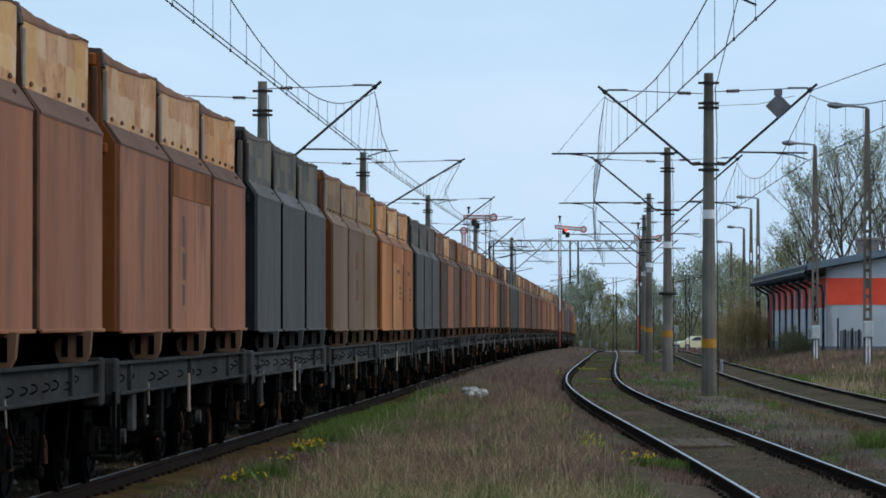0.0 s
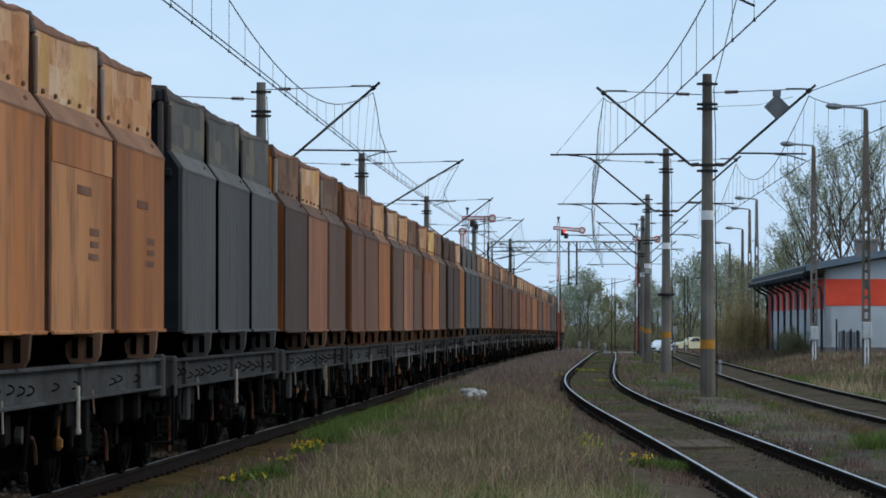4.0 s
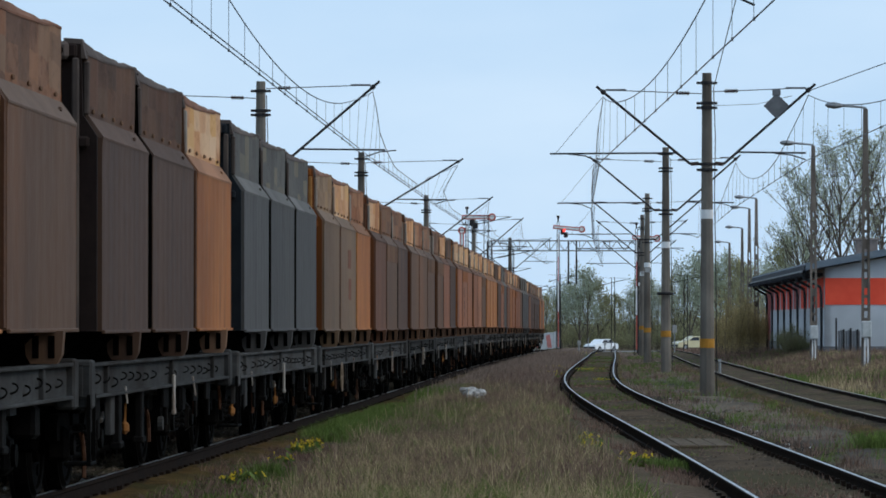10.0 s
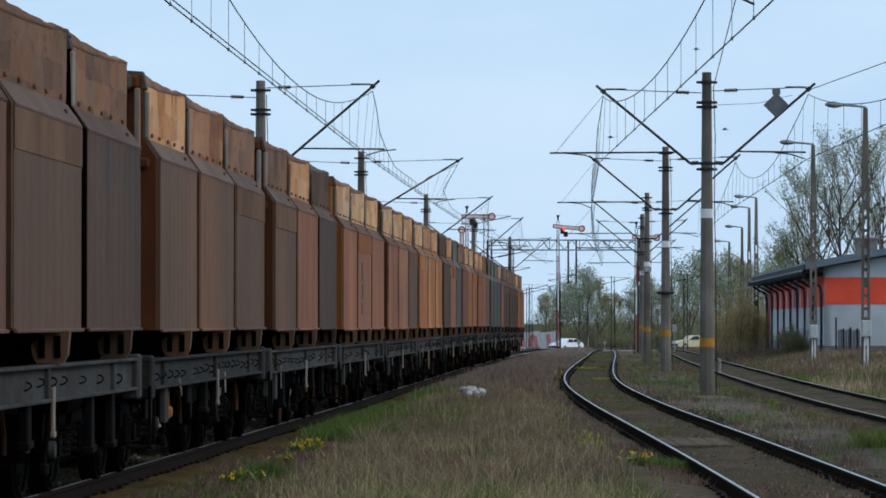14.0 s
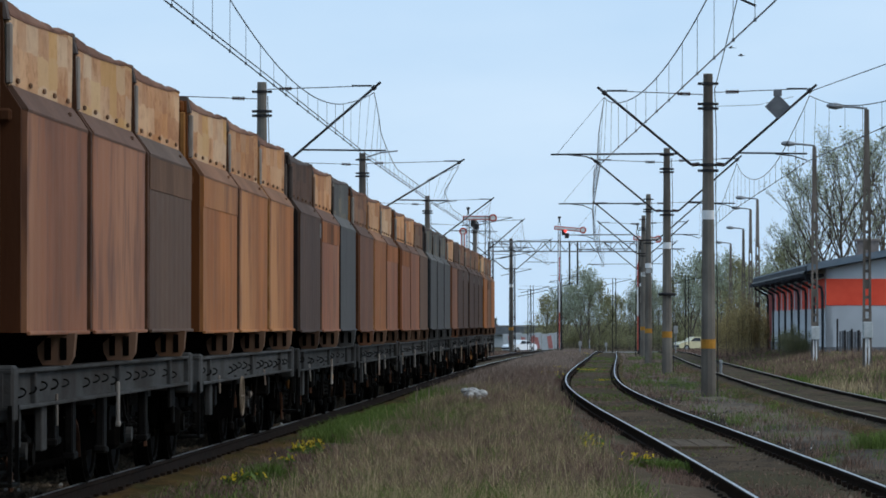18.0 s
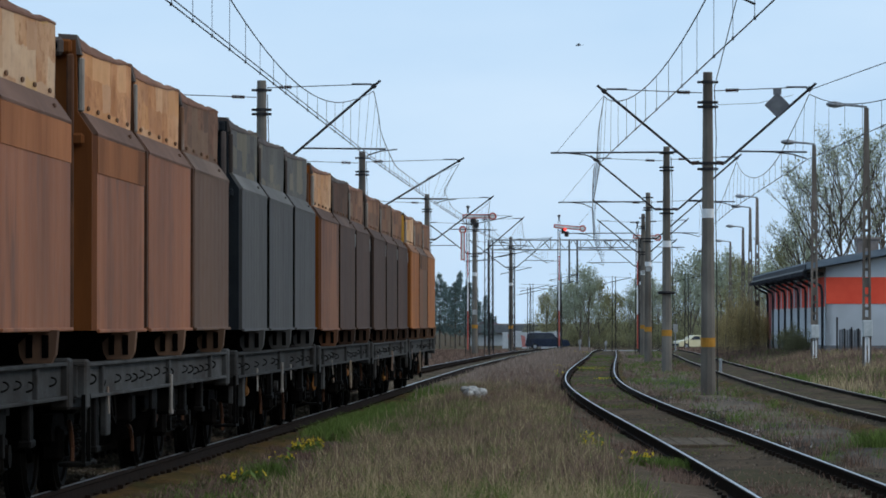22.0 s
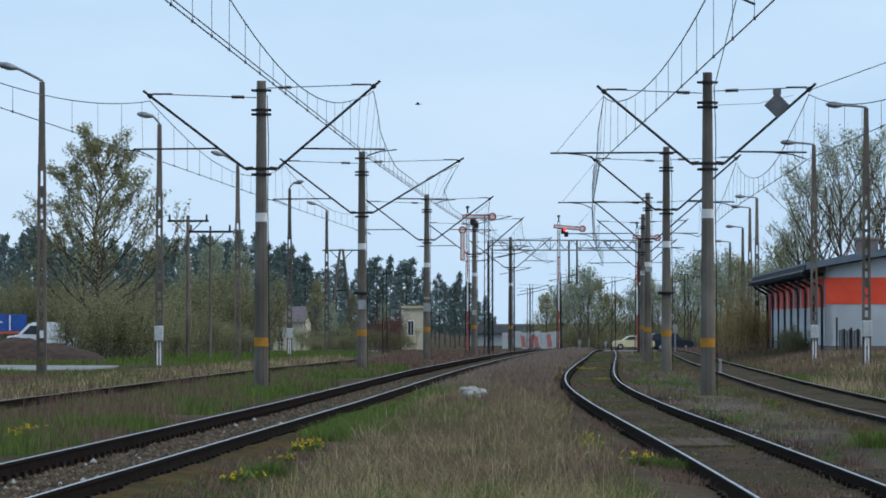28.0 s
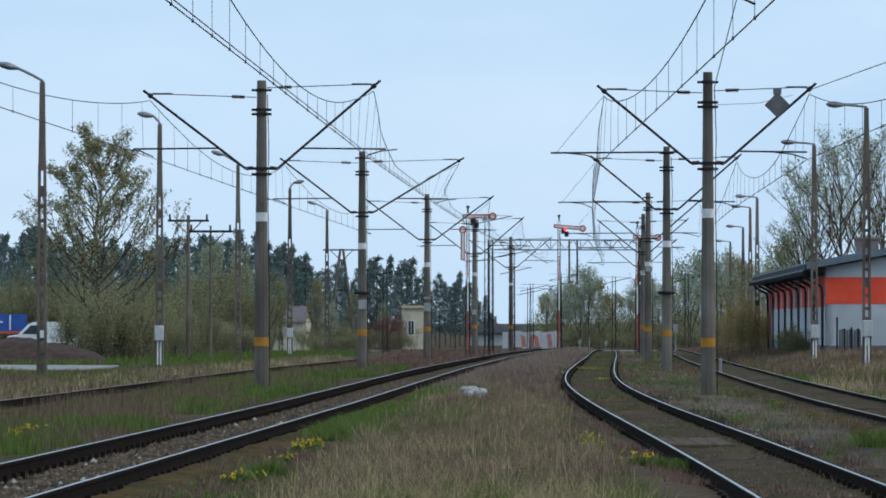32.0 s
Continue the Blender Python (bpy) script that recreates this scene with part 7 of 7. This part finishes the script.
def blades(name, x, y, h, w, lean, material, label):
    """One joined mesh of bent grass blades standing at the given points."""
    n = len(x)
    z = ground_many(x, y) - 0.02
    a = nr.uniform(0, 6.283, n)
    l = nr.uniform(0, 6.283, n)
    dx, dy = np.cos(a) * w / 2, np.sin(a) * w / 2
    lx, ly = np.cos(l) * lean * h, np.sin(l) * lean * h
    v = np.empty((n, 5, 3), np.float32)
    v[:, 0] = np.stack([x - dx, y - dy, z], 1)
    v[:, 1] = np.stack([x + dx, y + dy, z], 1)
    v[:, 2] = np.stack([x + dx * 0.7 + lx * 0.35, y + dy * 0.7 + ly * 0.35, z + h * 0.6], 1)
    v[:, 3] = np.stack([x - dx * 0.7 + lx * 0.35, y - dy * 0.7 + ly * 0.35, z + h * 0.6], 1)
    v[:, 4] = np.stack([x + lx, y + ly, z + h], 1)
    base = np.arange(n, dtype=np.int32)[:, None] * 5
    loops = np.concatenate([base + 0, base + 1, base + 2, base + 3, base + 3, base + 2, base + 4], 1).ravel()
    starts = (np.arange(n, dtype=np.int32)[:, None] * 7 + np.array([[0, 4]], np.int32)).ravel()
    me = bpy.data.meshes.new(name)
    me.vertices.add(n * 5)
    me.vertices.foreach_set("co", v.ravel())
    me.loops.add(n * 7)
    me.loops.foreach_set("vertex_index", loops.astype(np.int32))
    me.polygons.add(n * 2)
    me.polygons.foreach_set("loop_start", starts.astype(np.int32))
    me.materials.append(material)
    me.update(calc_edges=True)
    ob = new(name, me)
    return tagged(ob, label, "grass", kind="stuff")


def curve_many(fn, y):
    g = np.linspace(20, 430, 206)
    return np.interp(y, g, [fn(float(q)) for q in g])


def scatter(n, y0, y1, lo, hi, power=1.0):
    """Points between two lines of the plan, thicker towards the near end."""
    y = y0 + (y1 - y0) * nr.uniform(0, 1, n) ** power
    a, b = lo(y), hi(y)
    return a + (b - a) * nr.uniform(0, 1, n), y


mx = lambda y: curve_many(main_x, y)
sx = lambda y: curve_many(second_x, y)
gx_ = lambda y: curve_many(siding_x, y)
tx = lambda y: curve_many(stub_x, y)


def sow(name, mat, label, n, y0, y1, lo, hi, h, w, keep=None, power=1.6, lean=0.5, seed=1, scale=0.9, fade=None):
    x, y = scatter(n, y0, y1, lo, hi, power)
    # gathered into tufts
    x = x + nr.normal(0, 0.05, n)
    if keep is not None:
        k = patchiness(x, y, scale, seed)
        m = keep(k) > nr.uniform(0, 1, n)
        x, y = x[m], y[m]
    if fade:
        m = nr.uniform(0, 1, len(x)) < np.clip((y - fade[0]) / (fade[1] - fade[0]), 0, 1)
        x, y = x[m], y[m]
    hh = h[0] + (h[1] - h[0]) * nr.uniform(0, 1, len(x)) ** 1.8
    ww = w * (1 + np.maximum(0, y - 60) / 90.0) * nr.uniform(0.7, 1.3, len(x))
    return blades(name, x, y, hh, ww, lean * nr.uniform(0.2, 1.0, len(x)), M[mat], label)


inner_l = lambda y: mx(y) + 2.1 + 0.95 * np.clip((62 - y) / 25.0, 0, 1) * nr.uniform(0.3, 1.0, len(y))
inner_r = lambda y: sx(y) - 1.25 - 0.9 * np.clip((90 - y) / 30.0, 0, 1) * nr.uniform(0.4, 1.0, len(y))
ramp01 = lambda a, b: (lambda k: np.clip((k - a) / (b - a), 0, 1))
sow("dry_grass", "straw", "dry straw-coloured grass between the tracks", 56000, 34, 118, inner_l, inner_r, (0.04, 0.27), 0.010, ramp01(0.42, 0.62), 1.5, 1.0, 3, 0.7, (118, 84))
sow("grass_patches", "grass", "fresh green grass patches between the tracks", 90000, 34, 118, inner_l, inner_r, (0.05, 0.22), 0.010, ramp01(0.48, 0.60), 1.2, 0.9, 8, 0.55, (120, 88))
sow("dead_weeds", "deadweed", "purple-brown dead weeds between the tracks", 100000, 36, 140, inner_l, inner_r, (0.06, 0.30), 0.011, ramp01(0.38, 0.56), 1.2, 0.9, 14)
sow("far_weeds", "paleweed", "dense brown dead weeds along the tracks", 70000, 82, 330, lambda y: mx(y) + 1.35, lambda y: sx(y) - 1.15, (0.12, 0.42), 0.014, None, 1.3, 0.5, fade=(82, 122))
sow("verge_grass", "grass", "green grass verge beside the main track", 95000, 40, 150, lambda y: tx(y) + 0.9, lambda y: mx(y) - 2.1, (0.06, 0.34), 0.013, ramp01(0.38, 0.56), 1.2, 0.5, 21)
sow("verge_weeds", "deadweed", "dark dead weeds on the verge", 80000, 40, 330, lambda y: np.minimum(tx(y) + 0.8, mx(y) - 3), lambda y: mx(y) - 2.1, (0.10, 0.36), 0.013, ramp01(0.42, 0.60), 1.3, 0.6, 33, 0.9)
sow("bank_grass", "straw", "dry grass on the bank beyond the side track", 8000, 60, 118, lambda y: tx(y) - 8, lambda y: tx(y) - 0.5, (0.04, 0.16), 0.014, ramp01(0.25, 0.5), 1.1, 0.5, 41)
sow("bank_green", "grass", "green grass on the bank beyond the side track", 45000, 136, 260, lambda y: tx(y) - 12, lambda y: tx(y) - 0.6, (0.10, 0.32), 0.016, ramp01(0.40, 0.6), 1.1, 0.5, 47)
sow("bank_mix", "grass", "green growth on the bank beyond the side track", 60000, 60, 118, lambda y: tx(y) - 8, lambda y: tx(y) - 0.5, (0.06, 0.22), 0.014, ramp01(0.40, 0.6), 1.1, 0.5, 43)
sow("bank_weeds", "deadweed", "brown weeds on the bank beyond the side track", 42000, 60, 118, lambda y: tx(y) - 9, lambda y: tx(y) - 0.5, (0.06, 0.22), 0.014, ramp01(0.36, 0.56), 1.1, 0.5, 45)
sow("stub_grass", "straw", "dry grass growing through the side track", 9000, 50, 175, lambda y: tx(y) - 1.0, lambda y: tx(y) + 0.6, (0.08, 0.30), 0.012, None, 1.2, 0.5)
sow("stub_weeds", "deadweed", "brown weeds growing through the side track", 16000, 50, 175, lambda y: tx(y) - 1.4, lambda y: tx(y) + 0.6, (0.08, 0.30), 0.012, ramp01(0.35, 0.55), 1.2, 0.5, 111)
sow("stub_green", "grass", "green grass growing through the side track", 14000, 50, 175, lambda y: tx(y) - 1.4, lambda y: tx(y) + 0.6, (0.06, 0.24), 0.012, ramp01(0.48, 0.6), 1.2, 0.5, 113)
sow("verge_stalks", "deadweed", "tall dark stalks standing in the verge grass", 16000, 42, 110, lambda y: tx(y) + 0.7, lambda y: mx(y) - 2.8, (0.20, 0.50), 0.009, ramp01(0.40, 0.6), 1.2, 0.3, 115, 0.7)
sow("russet_weeds", "deadweed", "russet dead weeds where the tracks draw together", 42000, 76, 140, lambda y: mx(y) + 2.4, lambda y: sx(y) - 1.2, (0.10, 0.34), 0.013, None, 1.1, 0.5)
sow("green_mid", "grass", "green grass across the middle of the verge", 36000, 58, 80, lambda y: mx(y) + 2.0, lambda y: sx(y) - 1.6, (0.08, 0.26), 0.011, ramp01(0.42, 0.60), 1.0, 0.7, 117, 0.5)
sow("siding_weeds", "paleweed", "sparse weeds in the cinders beside the siding", 34000, 46, 300, lambda y: sx(y) + 1.1, lambda y: gx_(y) - 0.9, (0.04, 0.20), 0.013, ramp01(0.42, 0.7), 1.2, 0.6, 52)
sow("siding_grass", "grass", "green tufts beside the siding", 30000, 60, 300, lambda y: sx(y) + 1.4, lambda y: gx_(y) + 0.9, (0.05, 0.24), 0.014, ramp01(0.55, 0.72), 1.2, 0.6, 57)
sow("yard_straw", "straw", "tall dry grass below the building", 30000, 88, 175, lambda y: gx_(y) + 1.3, lambda y: gx_(y) + 7, (0.08, 0.36), 0.016, ramp01(0.25, 0.5), 1.0, 0.5, 61)
sow("yard_rust", "deadweed", "rust-brown dead grass below the building", 50000, 88, 175, lambda y: gx_(y) + 1.6, lambda y: gx_(y) + 7, (0.08, 0.34), 0.016, ramp01(0.40, 0.6), 1.0, 0.5, 63)
sow("yard_green", "grass", "green grass beside the siding", 80000, 66, 200, lambda y: gx_(y) + 1.0, lambda y: gx_(y) + 5, (0.08, 0.32), 0.015, ramp01(0.35, 0.6), 1.0, 0.5, 66)
sow("far_yard_weeds", "deadweed", "brown weeds beyond the siding", 40000, 120, 340, lambda y: gx_(y) + 1.0, lambda y: gx_(y) + 9, (0.15, 0.50), 0.016, None, 1.1, 0.5)
sow("track_litter", "deadweed", "dead grass between the rails of the second track", 24000, 38, 200, lambda y: sx(y) - 0.65, lambda y: sx(y) + 0.65, (0.05, 0.13), 0.016, ramp01(0.42, 0.66), 1.3, 0.9, 74)
sow("main_litter", "straw", "dead grass between the rails of the main track", 8000, 36, 200, lambda y: mx(y) - 0.6, lambda y: mx(y) + 0.6, (0.02, 0.09), 0.016, ramp01(0.48, 0.62), 1.3, 0.7, 77)
sow("cess_litter", "deadweed", "brown litter along the ballast edge", 30000, 34, 150, lambda y: mx(y) + 1.05, lambda y: mx(y) + 2.6, (0.02, 0.10), 0.014, ramp01(0.30, 0.6), 1.4, 1.2, 83, 1.6)
sow("cess_moss", "grass", "mossy growth along the ballast edge", 22000, 34, 150, lambda y: mx(y) + 1.15, lambda y: mx(y) + 2.5, (0.02, 0.10), 0.018, ramp01(0.52, 0.66), 1.4, 0.7, 79)
sow("track_moss", "grass", "moss and grass between the rails of the second track", 20000, 42, 240, lambda y: sx(y) - 0.6, lambda y: sx(y) + 0.6, (0.05, 0.14), 0.016, ramp01(0.52, 0.7), 1.2, 0.8, 71)


sow("green_band", "grass", "bright green grass strip beside the main rail", 100000, 54, 98, lambda y: mx(y) + 1.25, lambda y: mx(y) + 3.3, (0.10, 0.27), 0.012, ramp01(0.28, 0.50), 1.0, 0.9, 91, 0.6)
sow("green_tail", "grass", "green grass strip beside the second track", 24000, 66, 96, lambda y: sx(y) - 2.6, lambda y: sx(y) - 1.3, (0.05, 0.18), 0.012, ramp01(0.42, 0.62), 1.0, 0.9, 93, 0.6)
sow("pale_straw", "straw", "pale bleached grass in the near foreground", 26000, 33, 48, inner_l, inner_r, (0.06, 0.30), 0.009, ramp01(0.35, 0.6), 1.0, 1.0, 97, 0.8)
sow("bed_weeds", "deadweed", "dry weeds on the shoulders of the second track", 15000, 40, 180, lambda y: sx(y) - 1.35, lambda y: sx(y) - 0.85, (0.03, 0.13), 0.014, ramp01(0.30, 0.6), 1.3, 0.8, 99)
sow("bed_moss", "grass", "green moss on the bed of the siding", 30000, 60, 200, lambda y: gx_(y) - 0.65, lambda y: gx_(y) + 0.65, (0.07, 0.18), 0.016, ramp01(0.42, 0.62), 1.2, 0.7, 101)


sow("dry_stalks", "straw", "single tall dry stalks between the tracks", 1500, 34, 100, inner_l, inner_r, (0.28, 0.55), 0.007, None, 1.5, 0.25)


def tussocks(name, mat, label, count, per, y0, y1, lo, hi, tall, spread, seed):
    """Dense little tufts whose blades lean outwards."""
    r = np.random.RandomState(seed)
    cy = y0 + (y1 - y0) * r.uniform(0, 1, count) ** 1.3
    a, b = lo(cy), hi(cy)
    cx = a + (b - a) * r.uniform(0, 1, count)
    size = r.uniform(0.5, 1.25, count)
    k = np.repeat(np.arange(count), per)
    x = cx[k] + r.normal(0, spread, count * per) * size[k]
    y = cy[k] + r.normal(0, spread, count * per) * size[k]
    h = tall * size[k] * r.uniform(0.45, 1.0, count * per)
    return blades(name, x, y, h, 0.010 * (1 + np.maximum(0, y - 60) / 90.0) * r.uniform(0.7, 1.3, count * per), r.uniform(0.2, 1.0, count * per), M[mat], label)


tussocks("straw_tussocks", "straw", "pale straw tussocks between the tracks", 300, 46, 34, 96, inner_l, inner_r, 0.34, 0.13, 5)
tussocks("green_tussocks", "grass", "green grass tussocks between the tracks", 700, 46, 34, 100, inner_l, inner_r, 0.26, 0.12, 6)
tussocks("brown_tussocks", "deadweed", "brown weed tussocks between the tracks", 420, 40, 36, 120, inner_l, inner_r, 0.36, 0.12, 7)
tussocks("cinder_tussocks", "grass", "green tufts on the cinders beside the siding", 150, 40, 48, 170, lambda y: sx(y) + 1.2, lambda y: gx_(y) - 1.0, 0.22, 0.12, 8)
tussocks("cinder_weeds", "deadweed", "brown tufts on the cinders beside the siding", 160, 36, 46, 170, lambda y: sx(y) + 1.2, lambda y: gx_(y) - 1.0, 0.24, 0.13, 9)
tussocks("cess_tussocks", "deadweed", "brown tufts along the near ballast edge", 90, 36, 36, 80, lambda y: mx(y) + 1.2, lambda y: mx(y) + 2.1, 0.16, 0.09, 10)


def flower_clump(x, y, n, r, tall):
    rng2 = random.Random(int(x * 100 + y * 7))
    z = ground_z(x, y)
    t = thing("flower_clump", pose(x, y, z), "clump of small yellow flowers on green stems", "flowers", "yellow flower clumps")
    b, s = Shape(), Shape()
    for _ in range(n):
        px, py, h = rng2.gauss(0, r), rng2.gauss(0, r), tall * rng2.uniform(0.6, 1.1)
        s.rod((px * 0.6, py * 0.6, -0.03), (px, py, h), 0.005, 0.004, 3, caps=False)
        b.add(*leaf_quads(rng2, (px, py, h), 3, 0.012, 0.024, 0.9))
        s.add(*leaf_quads(rng2, (px * 0.8, py * 0.8, h * 0.5), 2, 0.03, 0.05, 1.2))
    part("stalk_leaf", s, M["grass"], t)
    part("blossom", b, M["flower"], t, "yellow blossoms")


for x, y, n, r, h in ((-1.68, 50.2, 24, 0.10, 0.16), (-1.80, 49.6, 16, 0.08, 0.15), (-1.86, 45.6, 12, 0.08, 0.14), (-2.0, 40.8, 12, 0.09, 0.11), (-2.2, 40.2, 10, 0.05, 0.11), (-0.76, 41.0, 12, 0.05, 0.11),
                      (1.96, 53.0, 12, 0.08, 0.18), (1.82, 48.4, 10, 0.08, 0.15), (2.25, 45.0, 18, 0.08, 0.15), (-6.35, 58.0, 22, 0.10, 0.20), (-6.4, 60.7, 22, 0.10, 0.24),
                      (3.0, 122.0, 60, 0.4, 0.22), (3.6, 140.0, 60, 0.45, 0.22), (7.2, 222.0, 60, 0.5, 0.26), (8.0, 236.0, 60, 0.5, 0.26), (5.0, 121.0, 40, 0.25, 0.08), (5.6, 150.0, 50, 0.35, 0.1)):
    flower_clump(x, y, n, r, h)


def grass_tuft(x, y, n, r, tall, label, mat="grass"):
    xx, yy = x + nr.normal(0, r, n), y + nr.normal(0, r, n)
    ob = blades("grass_tuft", xx, yy, tall * nr.uniform(0.5, 1.0, n), 0.012 * nr.uniform(0.7, 1.3, n), nr.uniform(0.1, 0.6, n), M[mat], label)
    return tagged(ob, category="grass tuft")


grass_tuft(6.05, 54.5, 900, 0.20, 0.36, "lush green grass tuft beside the second track")
grass_tuft(2.62, 45.0, 500, 0.14, 0.20, "grey-green leafy tuft beside the rail")
grass_tuft(-1.85, 41.5, 500, 0.14, 0.26, "thick green grass tuft among dry grass")
grass_tuft(1.22, 80.0, 240, 0.12, 0.42, "dark dead weed stalks beside pale stones", "deadweed")


def pebble(rng2, c, r):
    """A rough stone of six corners."""
    vs = [(1, 0, 0), (-1, 0, 0), (0, 1, 0), (0, -1, 0), (0, 0, 0.8), (0, 0, -0.8)]
    a = rng2.uniform(0, 6.28)
    out = []
    for x, y, z in vs:
        k = r * rng2.uniform(0.6, 1.2)
        out.append((c[0] + (x * math.cos(a) - y * math.sin(a)) * k, c[1] + (x * math.sin(a) + y * math.cos(a)) * k, c[2] + z * k))
    return out, [(0, 2, 4), (2, 1, 4), (1, 3, 4), (3, 0, 4), (2, 0, 5), (1, 2, 5), (3, 1, 5), (0, 3, 5)]


def boulder(rng2, c, r):
    """A rounded block of three rings with uneven corners."""
    vs, a0 = [(c[0], c[1], c[2] - r * 0.7)], rng2.uniform(0, 6.28)
    for z, k in ((-0.5, 0.7), (0.05, 1.0), (0.5, 0.75)):
        for i in range(7):
            q, g = a0 + i * 0.8976, r * k * rng2.uniform(0.82, 1.15)
            vs.append((c[0] + g * math.cos(q), c[1] + g * math.sin(q), c[2] + r * z * rng2.uniform(0.85, 1.15)))
    vs.append((c[0], c[1], c[2] + r * 0.66))
    fs = [(0, 1 + (i + 1) % 7, 1 + i) for i in range(7)] + [(22, 15 + i, 15 + (i + 1) % 7) for i in range(7)]
    for b in (1, 8):
        fs += [(b + i, b + (i + 1) % 7, b + 7 + (i + 1) % 7, b + 7 + i) for i in range(7)]
    return vs, fs


def stones(name, mat, label, n, y0, y1, at_x, half, dz, size, seed, kind="stuff"):
    rng2 = random.Random(seed)
    s = Shape()
    for _ in range(n):
        y = y0 + (y1 - y0) * rng2.random() ** 1.4
        o = rng2.uniform(-half, half)
        s.add(*pebble(rng2, (at_x(y) + o, y, rail_z(y) + dz - 0.06 * max(0.0, abs(o) - 1.2)), rng2.uniform(*size)))
    return solid(name, s, M[mat], label, "stones", kind=kind)


stones("ballast_stones", "stone", "loose brown ballast stones on the main track", 6500, 33, 120, main_x, 0.72, -0.185, (0.018, 0.05), 3)
stones("pale_ballast_stones", "white_stone", "a few pale stones between the rails", 24, 34, 70, main_x, 0.6, -0.165, (0.02, 0.055), 4)
stones("second_ballast", "stone", "loose stones on the second track", 5200, 38, 120, second_x, 1.05, -0.235, (0.012, 0.032), 5)
stones("cinder_stones", "cinder", "dark cinders and gravel between second track and siding", 14000, 44, 120, lambda y: (second_x(y) + siding_x(y)) / 2, 1.7, -0.27, (0.015, 0.045), 6)
stones("cinder_pale", "white_stone", "pale chippings scattered on the cinders", 160, 55, 110, lambda y: (second_x(y) + siding_x(y)) / 2 + 0.5, 1.5, -0.25, (0.015, 0.035), 8)

rp = random.Random(9)
rock = thing("stone_pile", pose(0.70, 80, ground_z(0.70, 80)), "small pile of pale broken stones in the weeds", "stones")
for i in range(22):
    part("stone", Shape().add(*boulder(rp, (rp.uniform(-0.27, 0.27), rp.uniform(-0.25, 0.25), rp.uniform(0.14, 0.34)), rp.uniform(0.08, 0.13))), M["white_stone"], rock)

slab = thing("crossing_slab", pose(second_x(55.5), 55.5, rail_z(55.5) - 0.035), "worn timber foot-crossing boards between the rails", "crossing boards")
for i in range(4):
    part("board", Shape().box((-0.5 + 0.25 * i, 0, -0.185), (0.242, 3.2, 0.09), 0.012), M["crossboard"], slab)


def ground_post(x, y, h, label, top, lens=None):
    z = ground_z(x, y)
    t = thing("marker_post", pose(x, y, z), label, "marker post", "marker posts")
    part("post", Shape().rod((0, 0, -0.2), (0, 0, h), 0.045, 0.045, 8), M["galv"], t)
    part("head", Shape().box((0, -0.05, h + 0.06), top, 0.01), M["platewhite"], t)


ground_post(8.55, 245, 0.75, "low white marker post beside the track", (0.20, 0.05, 0.28))
ground_post(16.6, 280, 1.75, "white disc sign on a thin post", (0.32, 0.04, 0.55))
ground_post(8.78, 124, 0.55, "low marker post with a white head", (0.10, 0.06, 0.10))
ground_post(12.3, 330, 0.9, "thin white post beside the crossing", (0.06, 0.05, 0.5))
ground_post(13.5, 325, 0.7, "small white signal head near the rails", (0.2, 0.2, 0.3))


def motions():
    move_train()
    move_cars()
    move_birds()


motions()
